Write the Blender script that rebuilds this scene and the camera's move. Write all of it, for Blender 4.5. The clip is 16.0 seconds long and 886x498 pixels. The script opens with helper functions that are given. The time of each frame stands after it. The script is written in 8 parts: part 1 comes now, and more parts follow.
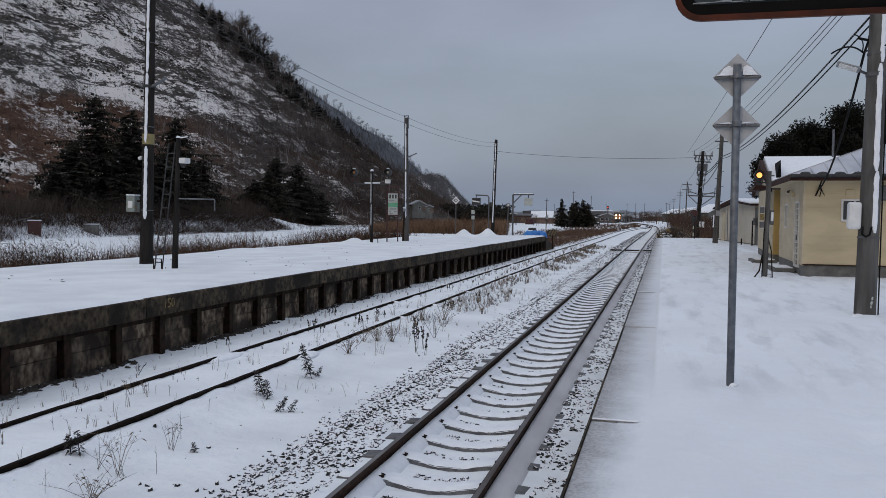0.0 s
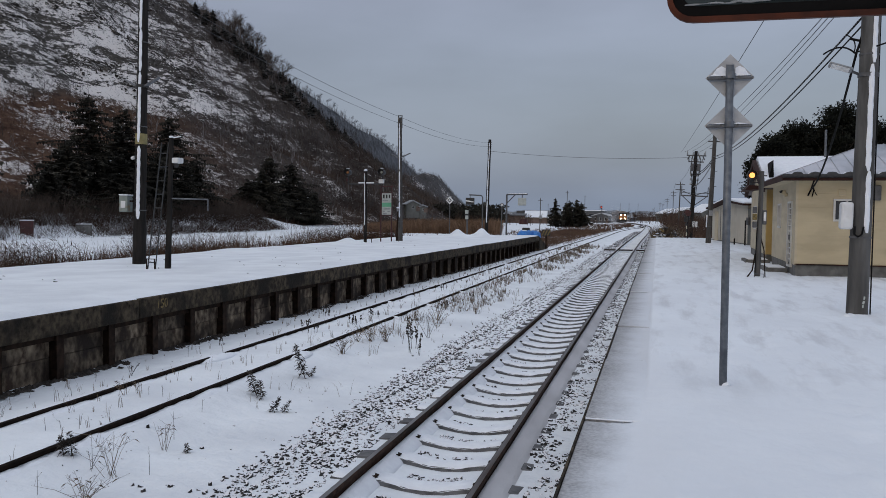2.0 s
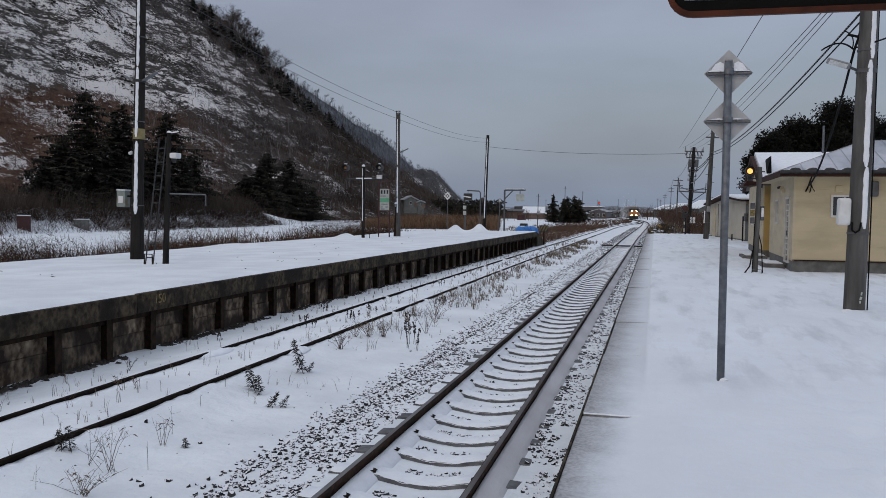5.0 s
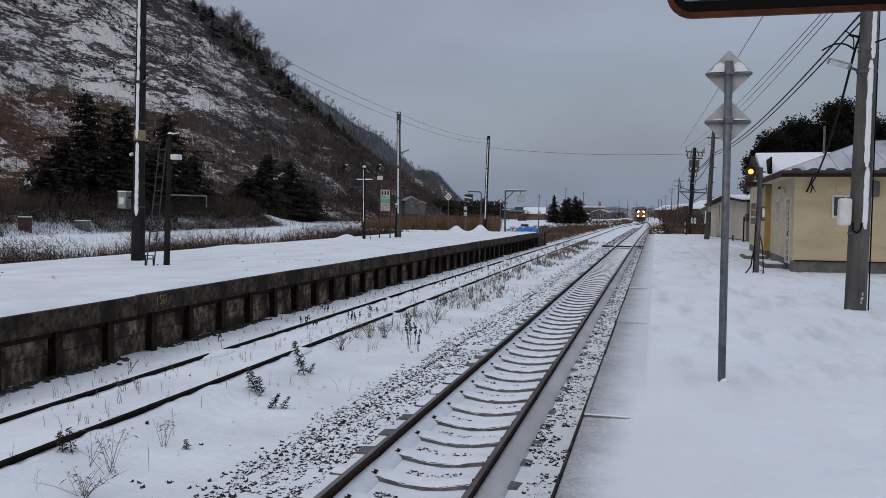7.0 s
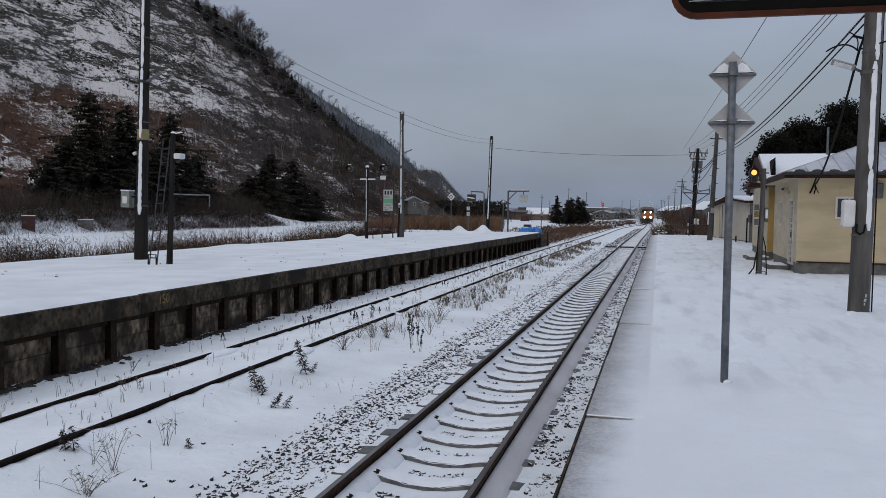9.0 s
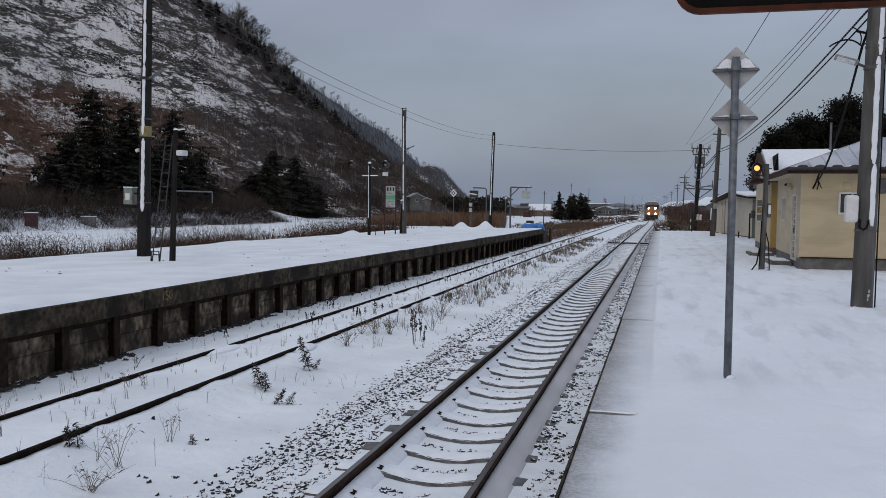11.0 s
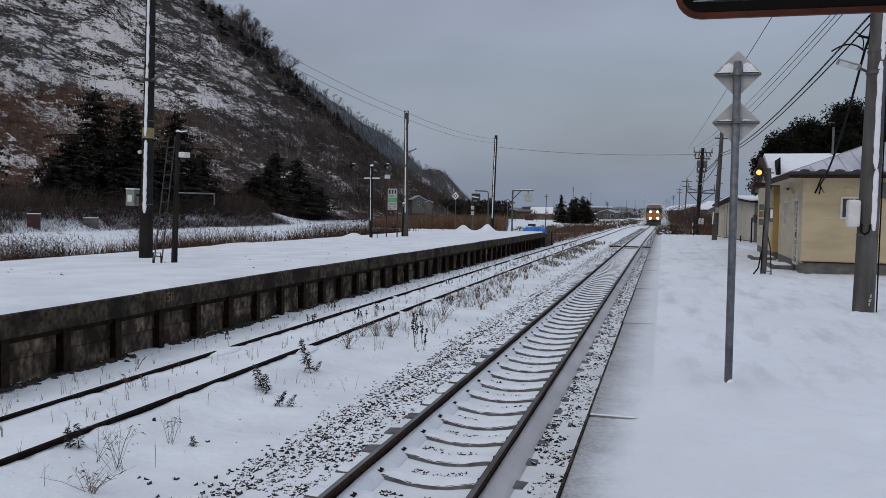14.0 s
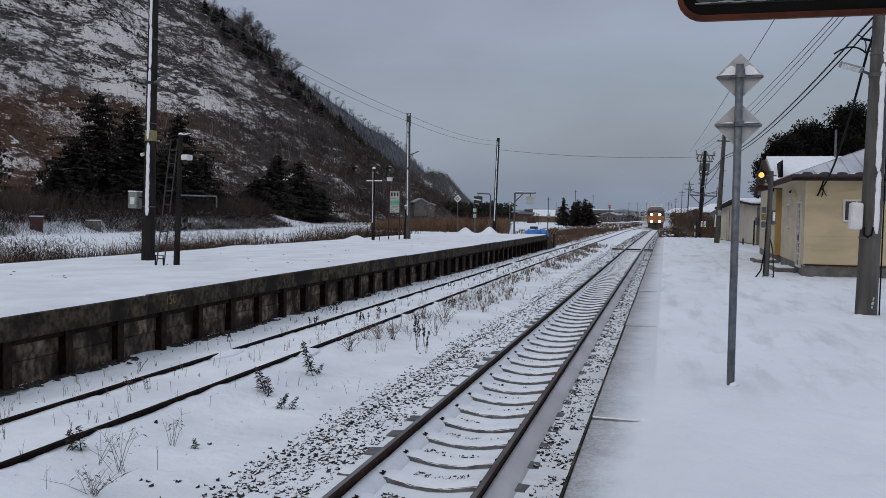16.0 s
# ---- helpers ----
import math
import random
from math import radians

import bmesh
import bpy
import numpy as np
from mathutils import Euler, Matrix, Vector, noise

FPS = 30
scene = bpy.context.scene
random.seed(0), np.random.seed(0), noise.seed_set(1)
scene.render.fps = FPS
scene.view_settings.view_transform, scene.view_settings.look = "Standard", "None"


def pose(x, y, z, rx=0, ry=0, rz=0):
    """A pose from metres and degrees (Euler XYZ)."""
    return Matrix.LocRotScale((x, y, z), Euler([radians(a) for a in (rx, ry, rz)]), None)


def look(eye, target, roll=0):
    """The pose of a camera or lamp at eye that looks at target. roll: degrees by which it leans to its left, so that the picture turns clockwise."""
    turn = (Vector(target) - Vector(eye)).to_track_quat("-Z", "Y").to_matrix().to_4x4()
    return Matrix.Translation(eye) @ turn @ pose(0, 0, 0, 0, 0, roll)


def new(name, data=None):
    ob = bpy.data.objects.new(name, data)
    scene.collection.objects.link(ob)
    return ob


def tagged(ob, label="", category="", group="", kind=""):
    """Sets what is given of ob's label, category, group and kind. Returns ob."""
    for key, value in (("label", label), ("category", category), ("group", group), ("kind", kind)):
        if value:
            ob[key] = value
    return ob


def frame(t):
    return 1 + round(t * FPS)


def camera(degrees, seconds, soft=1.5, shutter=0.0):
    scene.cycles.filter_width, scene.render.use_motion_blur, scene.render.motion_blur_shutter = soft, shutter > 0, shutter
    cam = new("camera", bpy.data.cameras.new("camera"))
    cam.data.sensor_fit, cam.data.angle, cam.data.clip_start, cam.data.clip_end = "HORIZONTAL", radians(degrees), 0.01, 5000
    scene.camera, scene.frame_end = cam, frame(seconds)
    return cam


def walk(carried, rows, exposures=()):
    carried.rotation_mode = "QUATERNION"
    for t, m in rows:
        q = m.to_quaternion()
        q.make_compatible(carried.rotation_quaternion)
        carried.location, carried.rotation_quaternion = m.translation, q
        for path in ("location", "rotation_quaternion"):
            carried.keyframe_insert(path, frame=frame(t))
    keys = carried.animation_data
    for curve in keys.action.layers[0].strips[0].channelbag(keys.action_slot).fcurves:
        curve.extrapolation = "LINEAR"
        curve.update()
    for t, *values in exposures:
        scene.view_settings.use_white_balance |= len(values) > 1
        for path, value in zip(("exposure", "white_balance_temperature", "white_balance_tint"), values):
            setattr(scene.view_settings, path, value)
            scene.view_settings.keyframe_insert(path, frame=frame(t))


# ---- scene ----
cam = camera(56.02, 16.0, soft=0.85)
# hand-held on the spot: small turns, a centimetre of sway
PATH = [
    (0.0, pose(-0.0002, 0.0000, 2.2904, 87.568, -0.594, 14.846)),
    (0.5, pose(0.0022, -0.0040, 2.2909, 87.666, -0.733, 14.709)),
    (1.0, pose(-0.0023, -0.0050, 2.2898, 87.549, -0.741, 14.536)),
    (1.5, pose(0.0017, -0.0050, 2.2919, 87.471, -0.685, 14.544)),
    (2.0, pose(0.0030, -0.0010, 2.2935, 87.561, -0.587, 14.421)),
    (2.5, pose(-0.0008, -0.0060, 2.2933, 87.612, -0.679, 14.311)),
    (3.0, pose(0.0005, -0.0040, 2.2910, 87.406, -0.778, 14.286)),
    (3.5, pose(-0.0023, -0.0010, 2.2900, 87.284, -0.807, 14.217)),
    (4.0, pose(-0.0027, -0.0070, 2.2890, 87.241, -0.735, 14.207)),
    (6.5, pose(0.0008, -0.0050, 2.2911, 87.301, -0.583, 14.327)),
    (7.0, pose(0.0008, -0.0050, 2.2909, 87.321, -0.567, 14.327)),
    (7.5, pose(0.0026, -0.0100, 2.2904, 87.387, -0.606, 14.323)),
    (8.0, pose(-0.0013, -0.0050, 2.2914, 87.377, -0.648, 14.360)),
    (8.5, pose(-0.0012, -0.0060, 2.2911, 87.363, -0.591, 14.460)),
    (9.0, pose(-0.0011, -0.0040, 2.2911, 87.322, -0.757, 14.516)),
    (11.5, pose(-0.0052, -0.0090, 2.2901, 87.041, -0.631, 14.690)),
    (12.0, pose(-0.0007, -0.0070, 2.2918, 87.112, -0.668, 14.702)),
    (12.5, pose(-0.0013, -0.0100, 2.2885, 87.155, -0.859, 14.698)),
    (13.0, pose(-0.0021, -0.0100, 2.2902, 87.149, -0.955, 14.764)),
    (13.5, pose(-0.0017, -0.0100, 2.2907, 87.191, -0.943, 14.805)),
    (14.0, pose(0.0011, -0.0120, 2.2907, 87.259, -0.889, 14.812)),
    (14.5, pose(0.0017, -0.0120, 2.2917, 87.363, -0.825, 14.809)),
    (15.0, pose(0.0031, -0.0150, 2.2913, 87.465, -0.642, 14.831)),
    (15.5, pose(0.0042, -0.0110, 2.2891, 87.502, -0.760, 14.908)),
    (16.0, pose(0.0023, -0.0110, 2.2900, 87.436, -0.912, 14.962)),
]
walk(cam, PATH)

# ---- world and light: a dull overcast winter day ----
world = bpy.data.worlds.new("overcast")
scene.world = world
world.use_nodes = True
wn, wl = world.node_tree.nodes, world.node_tree.links
wn.clear()
w_out = wn.new("ShaderNodeOutputWorld")
w_bg = wn.new("ShaderNodeBackground")
w_sky = wn.new("ShaderNodeTexSky")
w_sky.sky_type, w_sky.sun_disc = "NISHITA", False
w_sky.sun_elevation, w_sky.sun_rotation = radians(22), radians(200)
w_sky.dust_density, w_sky.air_density = 4.0, 1.5
w_co = wn.new("ShaderNodeTexCoord")
w_sep = wn.new("ShaderNodeSeparateXYZ")
w_ramp = wn.new("ShaderNodeValToRGB")
cr = w_ramp.color_ramp
cr.elements[0].position, cr.elements[0].color = 0.0, (0.325, 0.398, 0.540, 1)
cr.elements[1].position, cr.elements[1].color = 1.0, (0.90, 0.97, 1.12, 1)
for p, c in ((0.06, (0.315, 0.382, 0.520)), (0.16, (0.330, 0.376, 0.514)), (0.30, (0.392, 0.412, 0.552)), (0.55, (0.66, 0.71, 0.86))):
    e = cr.elements.new(p)
    e.color = (*c, 1)
w_map = wn.new("ShaderNodeMapping")
w_map.inputs["Scale"].default_value = (1.6, 1.6, 5.0)
w_noise = wn.new("ShaderNodeTexNoise")
w_noise.inputs["Scale"].default_value, w_noise.inputs["Detail"].default_value = 1.6, 5
w_rng = wn.new("ShaderNodeMapRange")
w_rng.inputs["From Min"].default_value, w_rng.inputs["From Max"].default_value = 0.3, 0.7
w_rng.inputs["To Min"].default_value, w_rng.inputs["To Max"].default_value = 0.84, 1.15
w_mul = wn.new("ShaderNodeVectorMath")
w_mul.operation = "SCALE"
w_mix = wn.new("ShaderNodeMix")
w_mix.data_type = "RGBA"
w_mix.inputs["Factor"].default_value = 0.04
wl.new(w_co.outputs["Generated"], w_sep.inputs[0])
wl.new(w_sep.outputs["Z"], w_ramp.inputs[0])
wl.new(w_co.outputs["Generated"], w_map.inputs[0])
wl.new(w_map.outputs[0], w_noise.inputs["Vector"])
wl.new(w_noise.outputs[0], w_rng.inputs["Value"])
wl.new(w_ramp.outputs[0], w_mul.inputs[0])
wl.new(w_rng.outputs[0], w_mul.inputs["Scale"])
wl.new(w_mul.outputs[0], w_mix.inputs["A"])
wl.new(w_sky.outputs[0], w_mix.inputs["B"])
wl.new(w_mix.outputs["Result"], w_bg.inputs["Color"])
w_bg.inputs["Strength"].default_value = 0.67
wl.new(w_bg.outputs[0], w_out.inputs[0])

sun = new("sun", bpy.data.lights.new("sun", "SUN"))
sun.data.energy, sun.data.angle, sun.data.color = 0.2, radians(40), (1.0, 0.97, 0.93)
sun.matrix_world = look((0, 0, 0), (0.35, 0.5, -1.0))

# ---- materials ----


def mat(name, c1, c2=None, rough=0.75, scale=6.0, detail=6, bump=0.0, metal=0.0, lo=0.35, hi=0.65, stretch=(1, 1, 1),
        wear=None, wear_scale=1.2, wear_lo=0.5, wear_hi=0.65, emit=0.0, vary=0.0, island=0.0, bump_scale=None, gloss=0.5, local=False):
    """Two-tone noise, a second larger stain and a fine relief."""
    m = bpy.data.materials.new(name)
    m.use_nodes = True
    n, l = m.node_tree.nodes, m.node_tree.links
    b = n["Principled BSDF"]
    b.inputs["Roughness"].default_value, b.inputs["Metallic"].default_value = rough, metal
    b.inputs["Specular IOR Level"].default_value = gloss
    co = n.new("ShaderNodeTexCoord")
    geo = n.new("ShaderNodeNewGeometry")
    mp = n.new("ShaderNodeMapping")
    mp.inputs["Scale"].default_value = stretch
    l.new(geo.outputs["Position"] if emit == 0 and not local else co.outputs["Object"], mp.inputs[0])
    nz = n.new("ShaderNodeTexNoise")
    nz.inputs["Scale"].default_value, nz.inputs["Detail"].default_value = scale, detail
    l.new(mp.outputs[0], nz.inputs["Vector"])
    rp = n.new("ShaderNodeValToRGB")
    rp.color_ramp.elements[0].position, rp.color_ramp.elements[1].position = lo, hi
    rp.color_ramp.elements[0].color, rp.color_ramp.elements[1].color = (*c1, 1), (*(c2 or c1), 1)
    l.new(nz.outputs[0], rp.inputs[0])
    col = rp.outputs[0]
    if wear:
        nw = n.new("ShaderNodeTexNoise")
        nw.inputs["Scale"].default_value, nw.inputs["Detail"].default_value = wear_scale, 8
        l.new(mp.outputs[0], nw.inputs["Vector"])
        rw = n.new("ShaderNodeValToRGB")
        rw.color_ramp.elements[0].position, rw.color_ramp.elements[1].position = wear_lo, wear_hi
        l.new(nw.outputs[0], rw.inputs[0])
        mx = n.new("ShaderNodeMix")
        mx.data_type = "RGBA"
        l.new(rw.outputs[0], mx.inputs["Factor"])
        l.new(col, mx.inputs["A"])
        mx.inputs["B"].default_value = (*wear, 1)
        col = mx.outputs["Result"]
    if vary or island:
        rnd = n.new("ShaderNodeObjectInfo").outputs["Random"] if vary else geo.outputs["Random Per Island"]
        mr = n.new("ShaderNodeMapRange")
        mr.inputs["To Min"].default_value, mr.inputs["To Max"].default_value = 1 - (vary or island), 1 + (vary or island)
        l.new(rnd, mr.inputs["Value"])
        sc = n.new("ShaderNodeVectorMath")
        sc.operation = "SCALE"
        l.new(col, sc.inputs[0])
        l.new(mr.outputs[0], sc.inputs["Scale"])
        col = sc.outputs[0]
    l.new(col, b.inputs["Base Color"])
    if emit:
        l.new(col, b.inputs["Emission Color"])
        b.inputs["Emission Strength"].default_value = emit
    if bump:
        nb = n.new("ShaderNodeTexNoise")
        nb.inputs["Scale"].default_value, nb.inputs["Detail"].default_value = bump_scale or scale * 3, 8
        l.new(mp.outputs[0], nb.inputs["Vector"])
        bp = n.new("ShaderNodeBump")
        bp.inputs["Strength"].default_value, bp.inputs["Distance"].default_value = 1.0, bump
        l.new(nb.outputs[0], bp.inputs["Height"])
        l.new(bp.outputs[0], b.inputs["Normal"])
    return m


SNOW_A, SNOW_B = (0.78, 0.81, 0.86), (0.85, 0.885, 0.925)
M = {}
M["snow"] = mat("snow", (0.728, 0.762, 0.80), (0.842, 0.88, 0.912), rough=0.85, scale=0.9, detail=9, bump=0.045, bump_scale=5, gloss=0.2)
M["snow_cap"] = mat("snow_cap", SNOW_A, SNOW_B, rough=0.85, scale=9, bump=0.006, bump_scale=40, gloss=0.2)
M["railhead"] = mat("running_surface", (0.085, 0.080, 0.080), (0.19, 0.185, 0.188), rough=0.5, scale=10, stretch=(1, 0.1, 1), metal=0.3, wear=(0.05, 0.032, 0.025), wear_scale=3, gloss=0.3)
M["rail"] = mat("rail_rust", (0.026, 0.014, 0.010), (0.056, 0.031, 0.022), rough=0.75, scale=14, bump=0.001, metal=0.0, wear=(0.022, 0.016, 0.013), wear_scale=5, gloss=0.10)
M["rail_old"] = mat("rail_dark_rust", (0.008, 0.006, 0.005), (0.019, 0.013, 0.010), gloss=0.05, rough=0.9, scale=14, bump=0.001)
M["sleeper"] = mat("sleeper_concrete", (0.084, 0.086, 0.091), (0.148, 0.150, 0.156), rough=0.9, scale=12, bump=0.002, vary=0.18)
M["stone"] = mat("ballast_stone", (0.010, 0.010, 0.0105), (0.040, 0.039, 0.039), rough=0.9, scale=20, island=0.5)
M["coping"] = mat("dirty_concrete", (0.017, 0.013, 0.009), (0.110, 0.086, 0.058), rough=0.92, scale=11, detail=10, lo=0.33, hi=0.72, gloss=0.2, stretch=(1, 1, 0.9), bump=0.014, wear=(0.018, 0.015, 0.012), wear_scale=1.9, wear_lo=0.46, wear_hi=0.60, vary=0.12)
M["panel"] = mat("stained_panel", (0.040, 0.023, 0.013), (0.34, 0.275, 0.195), lo=0.38, hi=0.74, rough=0.92, scale=9, detail=11, stretch=(1, 1, 0.7), bump=0.008, wear=(0.020, 0.012, 0.007), wear_scale=2.1, wear_lo=0.42, wear_hi=0.58, vary=0.28)
M["iron"] = mat("rusty_iron", (0.012, 0.008, 0.006), (0.036, 0.022, 0.015), rough=0.85, scale=9, bump=0.002, gloss=0.12)
M["slab"] = mat("frosted_concrete", (0.36, 0.36, 0.365), (0.56, 0.56, 0.58), rough=0.88, scale=2.2, stretch=(1, 0.5, 1), bump=0.003, bump_scale=60, wear=(0.74, 0.75, 0.79), wear_scale=1.3, wear_lo=0.42, wear_hi=0.7)
M["pole"] = mat("pole_concrete", (0.050, 0.049, 0.047), (0.125, 0.122, 0.117), rough=0.9, scale=7, stretch=(1, 1, 0.2), bump=0.002, wear=(0.06, 0.058, 0.055), wear_scale=2)
M["pole_dark"] = mat("pole_tarred", (0.011, 0.010, 0.0095), (0.026, 0.023, 0.021), gloss=0.2, rough=0.85, scale=8, stretch=(1, 1, 0.15), bump=0.003)
M["steel"] = mat("galvanised_steel", (0.115, 0.128, 0.145), (0.185, 0.198, 0.215), rough=0.5, scale=18, metal=0.6, bump=0.0005, wear=(0.09, 0.10, 0.115), wear_scale=4)
M["plate"] = mat("sign_plate_back", (0.33, 0.345, 0.365), (0.43, 0.445, 0.465), rough=0.5, scale=8, metal=0.25)
M["black"] = mat("black_paint", (0.012, 0.012, 0.013), (0.03, 0.03, 0.031), rough=0.6, scale=12)
M["cable"] = mat("cable_black", (0.006, 0.006, 0.006), (0.012, 0.012, 0.012), rough=0.85, gloss=0.1)
M["grey_cable"] = mat("grey_cable", (0.16, 0.165, 0.17), (0.24, 0.245, 0.25), rough=0.6)
M["wire"] = mat("wire_grey", (0.035, 0.035, 0.038), (0.06, 0.06, 0.063), rough=0.6)
M["white"] = mat("white_paint", (0.62, 0.63, 0.63), (0.74, 0.75, 0.75), rough=0.5, scale=6, wear=(0.5, 0.5, 0.49), wear_scale=3)
M["grey"] = mat("grey_paint", (0.20, 0.21, 0.22), (0.28, 0.29, 0.30), rough=0.6, scale=9)
M["darkgrey"] = mat("dark_grey_paint", (0.06, 0.062, 0.066), (0.10, 0.10, 0.105), rough=0.6, scale=9)
M["boxgreen"] = mat("grey_green_paint", (0.17, 0.20, 0.185), (0.24, 0.275, 0.255), rough=0.6, scale=7, wear=(0.20, 0.15, 0.08), wear_scale=3, wear_lo=0.58, wear_hi=0.66)
M["cream"] = mat("cream_siding", (0.48, 0.405, 0.265), (0.53, 0.45, 0.295), rough=0.7, scale=1.5, stretch=(1, 1, 3), bump=0.001, wear=(0.43, 0.36, 0.235), wear_scale=0.8, vary=0.03)
M["cream_side"] = mat("pale_cream_siding", (0.47, 0.41, 0.29), (0.54, 0.47, 0.335), rough=0.7, scale=1.5, stretch=(1, 1, 3), bump=0.001, wear=(0.42, 0.365, 0.26), wear_scale=0.8, vary=0.04)
M["ochre"] = mat("ochre_panel", (0.40, 0.27, 0.09), (0.47, 0.33, 0.12), rough=0.7, scale=2)
M["foundation"] = mat("foundation_concrete", (0.10, 0.10, 0.097), (0.17, 0.17, 0.163), rough=0.92, scale=5, bump=0.004, wear=(0.10, 0.10, 0.095), wear_scale=2)
M["roof"] = mat("roof_sheet", (0.10, 0.08, 0.075), (0.15, 0.12, 0.11), rough=0.5, scale=4, metal=0.3)
M["eave"] = mat("dark_red_fascia", (0.026, 0.012, 0.010), (0.05, 0.023, 0.019), rough=0.75, scale=4, gloss=0.15)
M["glass"] = mat("dark_glass", (0.02, 0.024, 0.028), (0.03, 0.034, 0.038), rough=0.08, gloss=0.8)
M["alu"] = mat("window_frame", (0.50, 0.50, 0.48), (0.60, 0.60, 0.58), rough=0.5, scale=6)
M["orange_frame"] = mat("orange_frame", (0.030, 0.009, 0.005), (0.085, 0.020, 0.008), gloss=0.2, rough=0.6, scale=12, wear=(0.10, 0.025, 0.012), wear_scale=5)
# dark mottled colour holds the dim reflection in place of real mirroring
M["mirror"] = mat("mirror_glass", (0.018, 0.026, 0.028), (0.05, 0.064, 0.068), rough=0.6, scale=5, wear=(0.008, 0.010, 0.011), wear_scale=4, gloss=0.12)
M["needle"] = mat("spruce_needles", (0.017, 0.0165, 0.0135), (0.042, 0.039, 0.030), rough=0.85, scale=0.7, island=0.5, gloss=0.15)
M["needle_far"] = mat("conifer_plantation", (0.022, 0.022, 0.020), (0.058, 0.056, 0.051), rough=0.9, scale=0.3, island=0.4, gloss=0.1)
M["twig_ridge"] = mat("grey_brown_twigs", (0.050, 0.038, 0.032), (0.119, 0.095, 0.081), rough=0.95, scale=0.05, island=0.4, gloss=0.1)
# distance haze is put into this pale twig colour
M["twig_far"] = mat("hazed_far_twigs", (0.095, 0.097, 0.102), (0.20, 0.204, 0.215), rough=0.95, scale=0.05, island=0.3, gloss=0.1)
M["evergreen"] = mat("evergreen_leaves", (0.006, 0.0065, 0.005), (0.016, 0.017, 0.012), rough=0.9, scale=0.7, island=0.5, gloss=0.08)
M["bark"] = mat("bark", (0.035, 0.028, 0.024), (0.075, 0.062, 0.052), rough=0.95, scale=6, stretch=(1, 1, 0.2))
M["twig"] = mat("bare_twigs", (0.038, 0.024, 0.0175), (0.088, 0.056, 0.041), rough=0.95, scale=0.05, island=0.4, gloss=0.1)
M["twig_frost"] = mat("snowy_twigs", (0.09, 0.075, 0.068), (0.26, 0.245, 0.245), rough=0.95, scale=0.05, island=0.5, gloss=0.1)
M["reed"] = mat("dead_reeds", (0.060, 0.036, 0.025), (0.138, 0.086, 0.058), rough=0.95, scale=0.3, island=0.4, gloss=0.1)
M["reed_pale"] = mat("tan_reeds", (0.125, 0.077, 0.049), (0.205, 0.131, 0.085), rough=0.95, scale=0.3, island=0.15, gloss=0.1)
M["dry"] = mat("dry_stalks", (0.085, 0.064, 0.048), (0.21, 0.165, 0.12), rough=0.95, scale=2, island=0.4, gloss=0.1)
M["shrub"] = mat("shrub_twigs", (0.028, 0.017, 0.012), (0.090, 0.055, 0.038), rough=0.95, scale=0.8, island=0.5, gloss=0.1)
M["dusty_snow"] = mat("dusty_snow", (0.50, 0.50, 0.52), (0.66, 0.66, 0.69), rough=0.9, scale=1.4, detail=9, bump=0.02, bump_scale=8, gloss=0.15, stretch=(1, 0.4, 1))
M["weed"] = mat("dark_weed", (0.018, 0.015, 0.013), (0.05, 0.042, 0.035), rough=0.95, scale=6, island=0.4)
M["blue"] = mat("blue_tarp", (0.02, 0.13, 0.42), (0.035, 0.20, 0.55), rough=0.5, scale=2, bump=0.02)
M["faded_yellow"] = mat("worn_yellow_paint", (0.07, 0.055, 0.03), (0.26, 0.19, 0.07), rough=0.9, scale=20)
M["tag_yellow"] = mat("faded_yellow_sleeve", (0.17, 0.145, 0.06), (0.26, 0.22, 0.10), rough=0.8, scale=6)
M["seal"] = mat("black_rubber", (0.003, 0.003, 0.003), (0.008, 0.007, 0.007), rough=0.8, scale=8, gloss=0.1)
M["maroon"] = mat("maroon_paint", (0.035, 0.009, 0.009), (0.060, 0.014, 0.014), rough=0.6)
M["green"] = mat("green_print", (0.10, 0.34, 0.20), (0.14, 0.40, 0.25), rough=0.6)
M["housegrey"] = mat("weathered_render", (0.085, 0.088, 0.082), (0.13, 0.133, 0.124), rough=0.85, scale=1)
M["brownwall"] = mat("brown_wall", (0.11, 0.075, 0.06), (0.16, 0.115, 0.09), rough=0.85, scale=1, vary=0.15)
M["beige"] = mat("beige_wall", (0.48, 0.45, 0.38), (0.56, 0.52, 0.44), rough=0.8, scale=1, wear=(0.42, 0.39, 0.33), wear_scale=0.7, vary=0.1)
M["amber_lit"] = mat("amber_lens_lit", (1.0, 0.36, 0.08), (1.0, 0.42, 0.11), emit=1.8, rough=0.3)
M["headlight"] = mat("headlight_lit", (1.0, 0.66, 0.36), (1.0, 0.70, 0.42), emit=16.0, rough=0.2)
M["red_lit"] = mat("red_lens_lit", (1.0, 0.05, 0.03), (1.0, 0.07, 0.04), emit=1.2, rough=0.3)
# vermilion paint, yellowed to put the headlights' glow into the colour
M["train_body"] = mat("railcar_vermilion_glow", (0.29, 0.105, 0.028), (0.37, 0.145, 0.040), rough=0.45, scale=2, wear=(0.26, 0.12, 0.08), wear_scale=1.5, local=True)
M["train_cream"] = mat("railcar_grey", (0.13, 0.11, 0.10), (0.18, 0.155, 0.14), rough=0.5, scale=2, local=True)


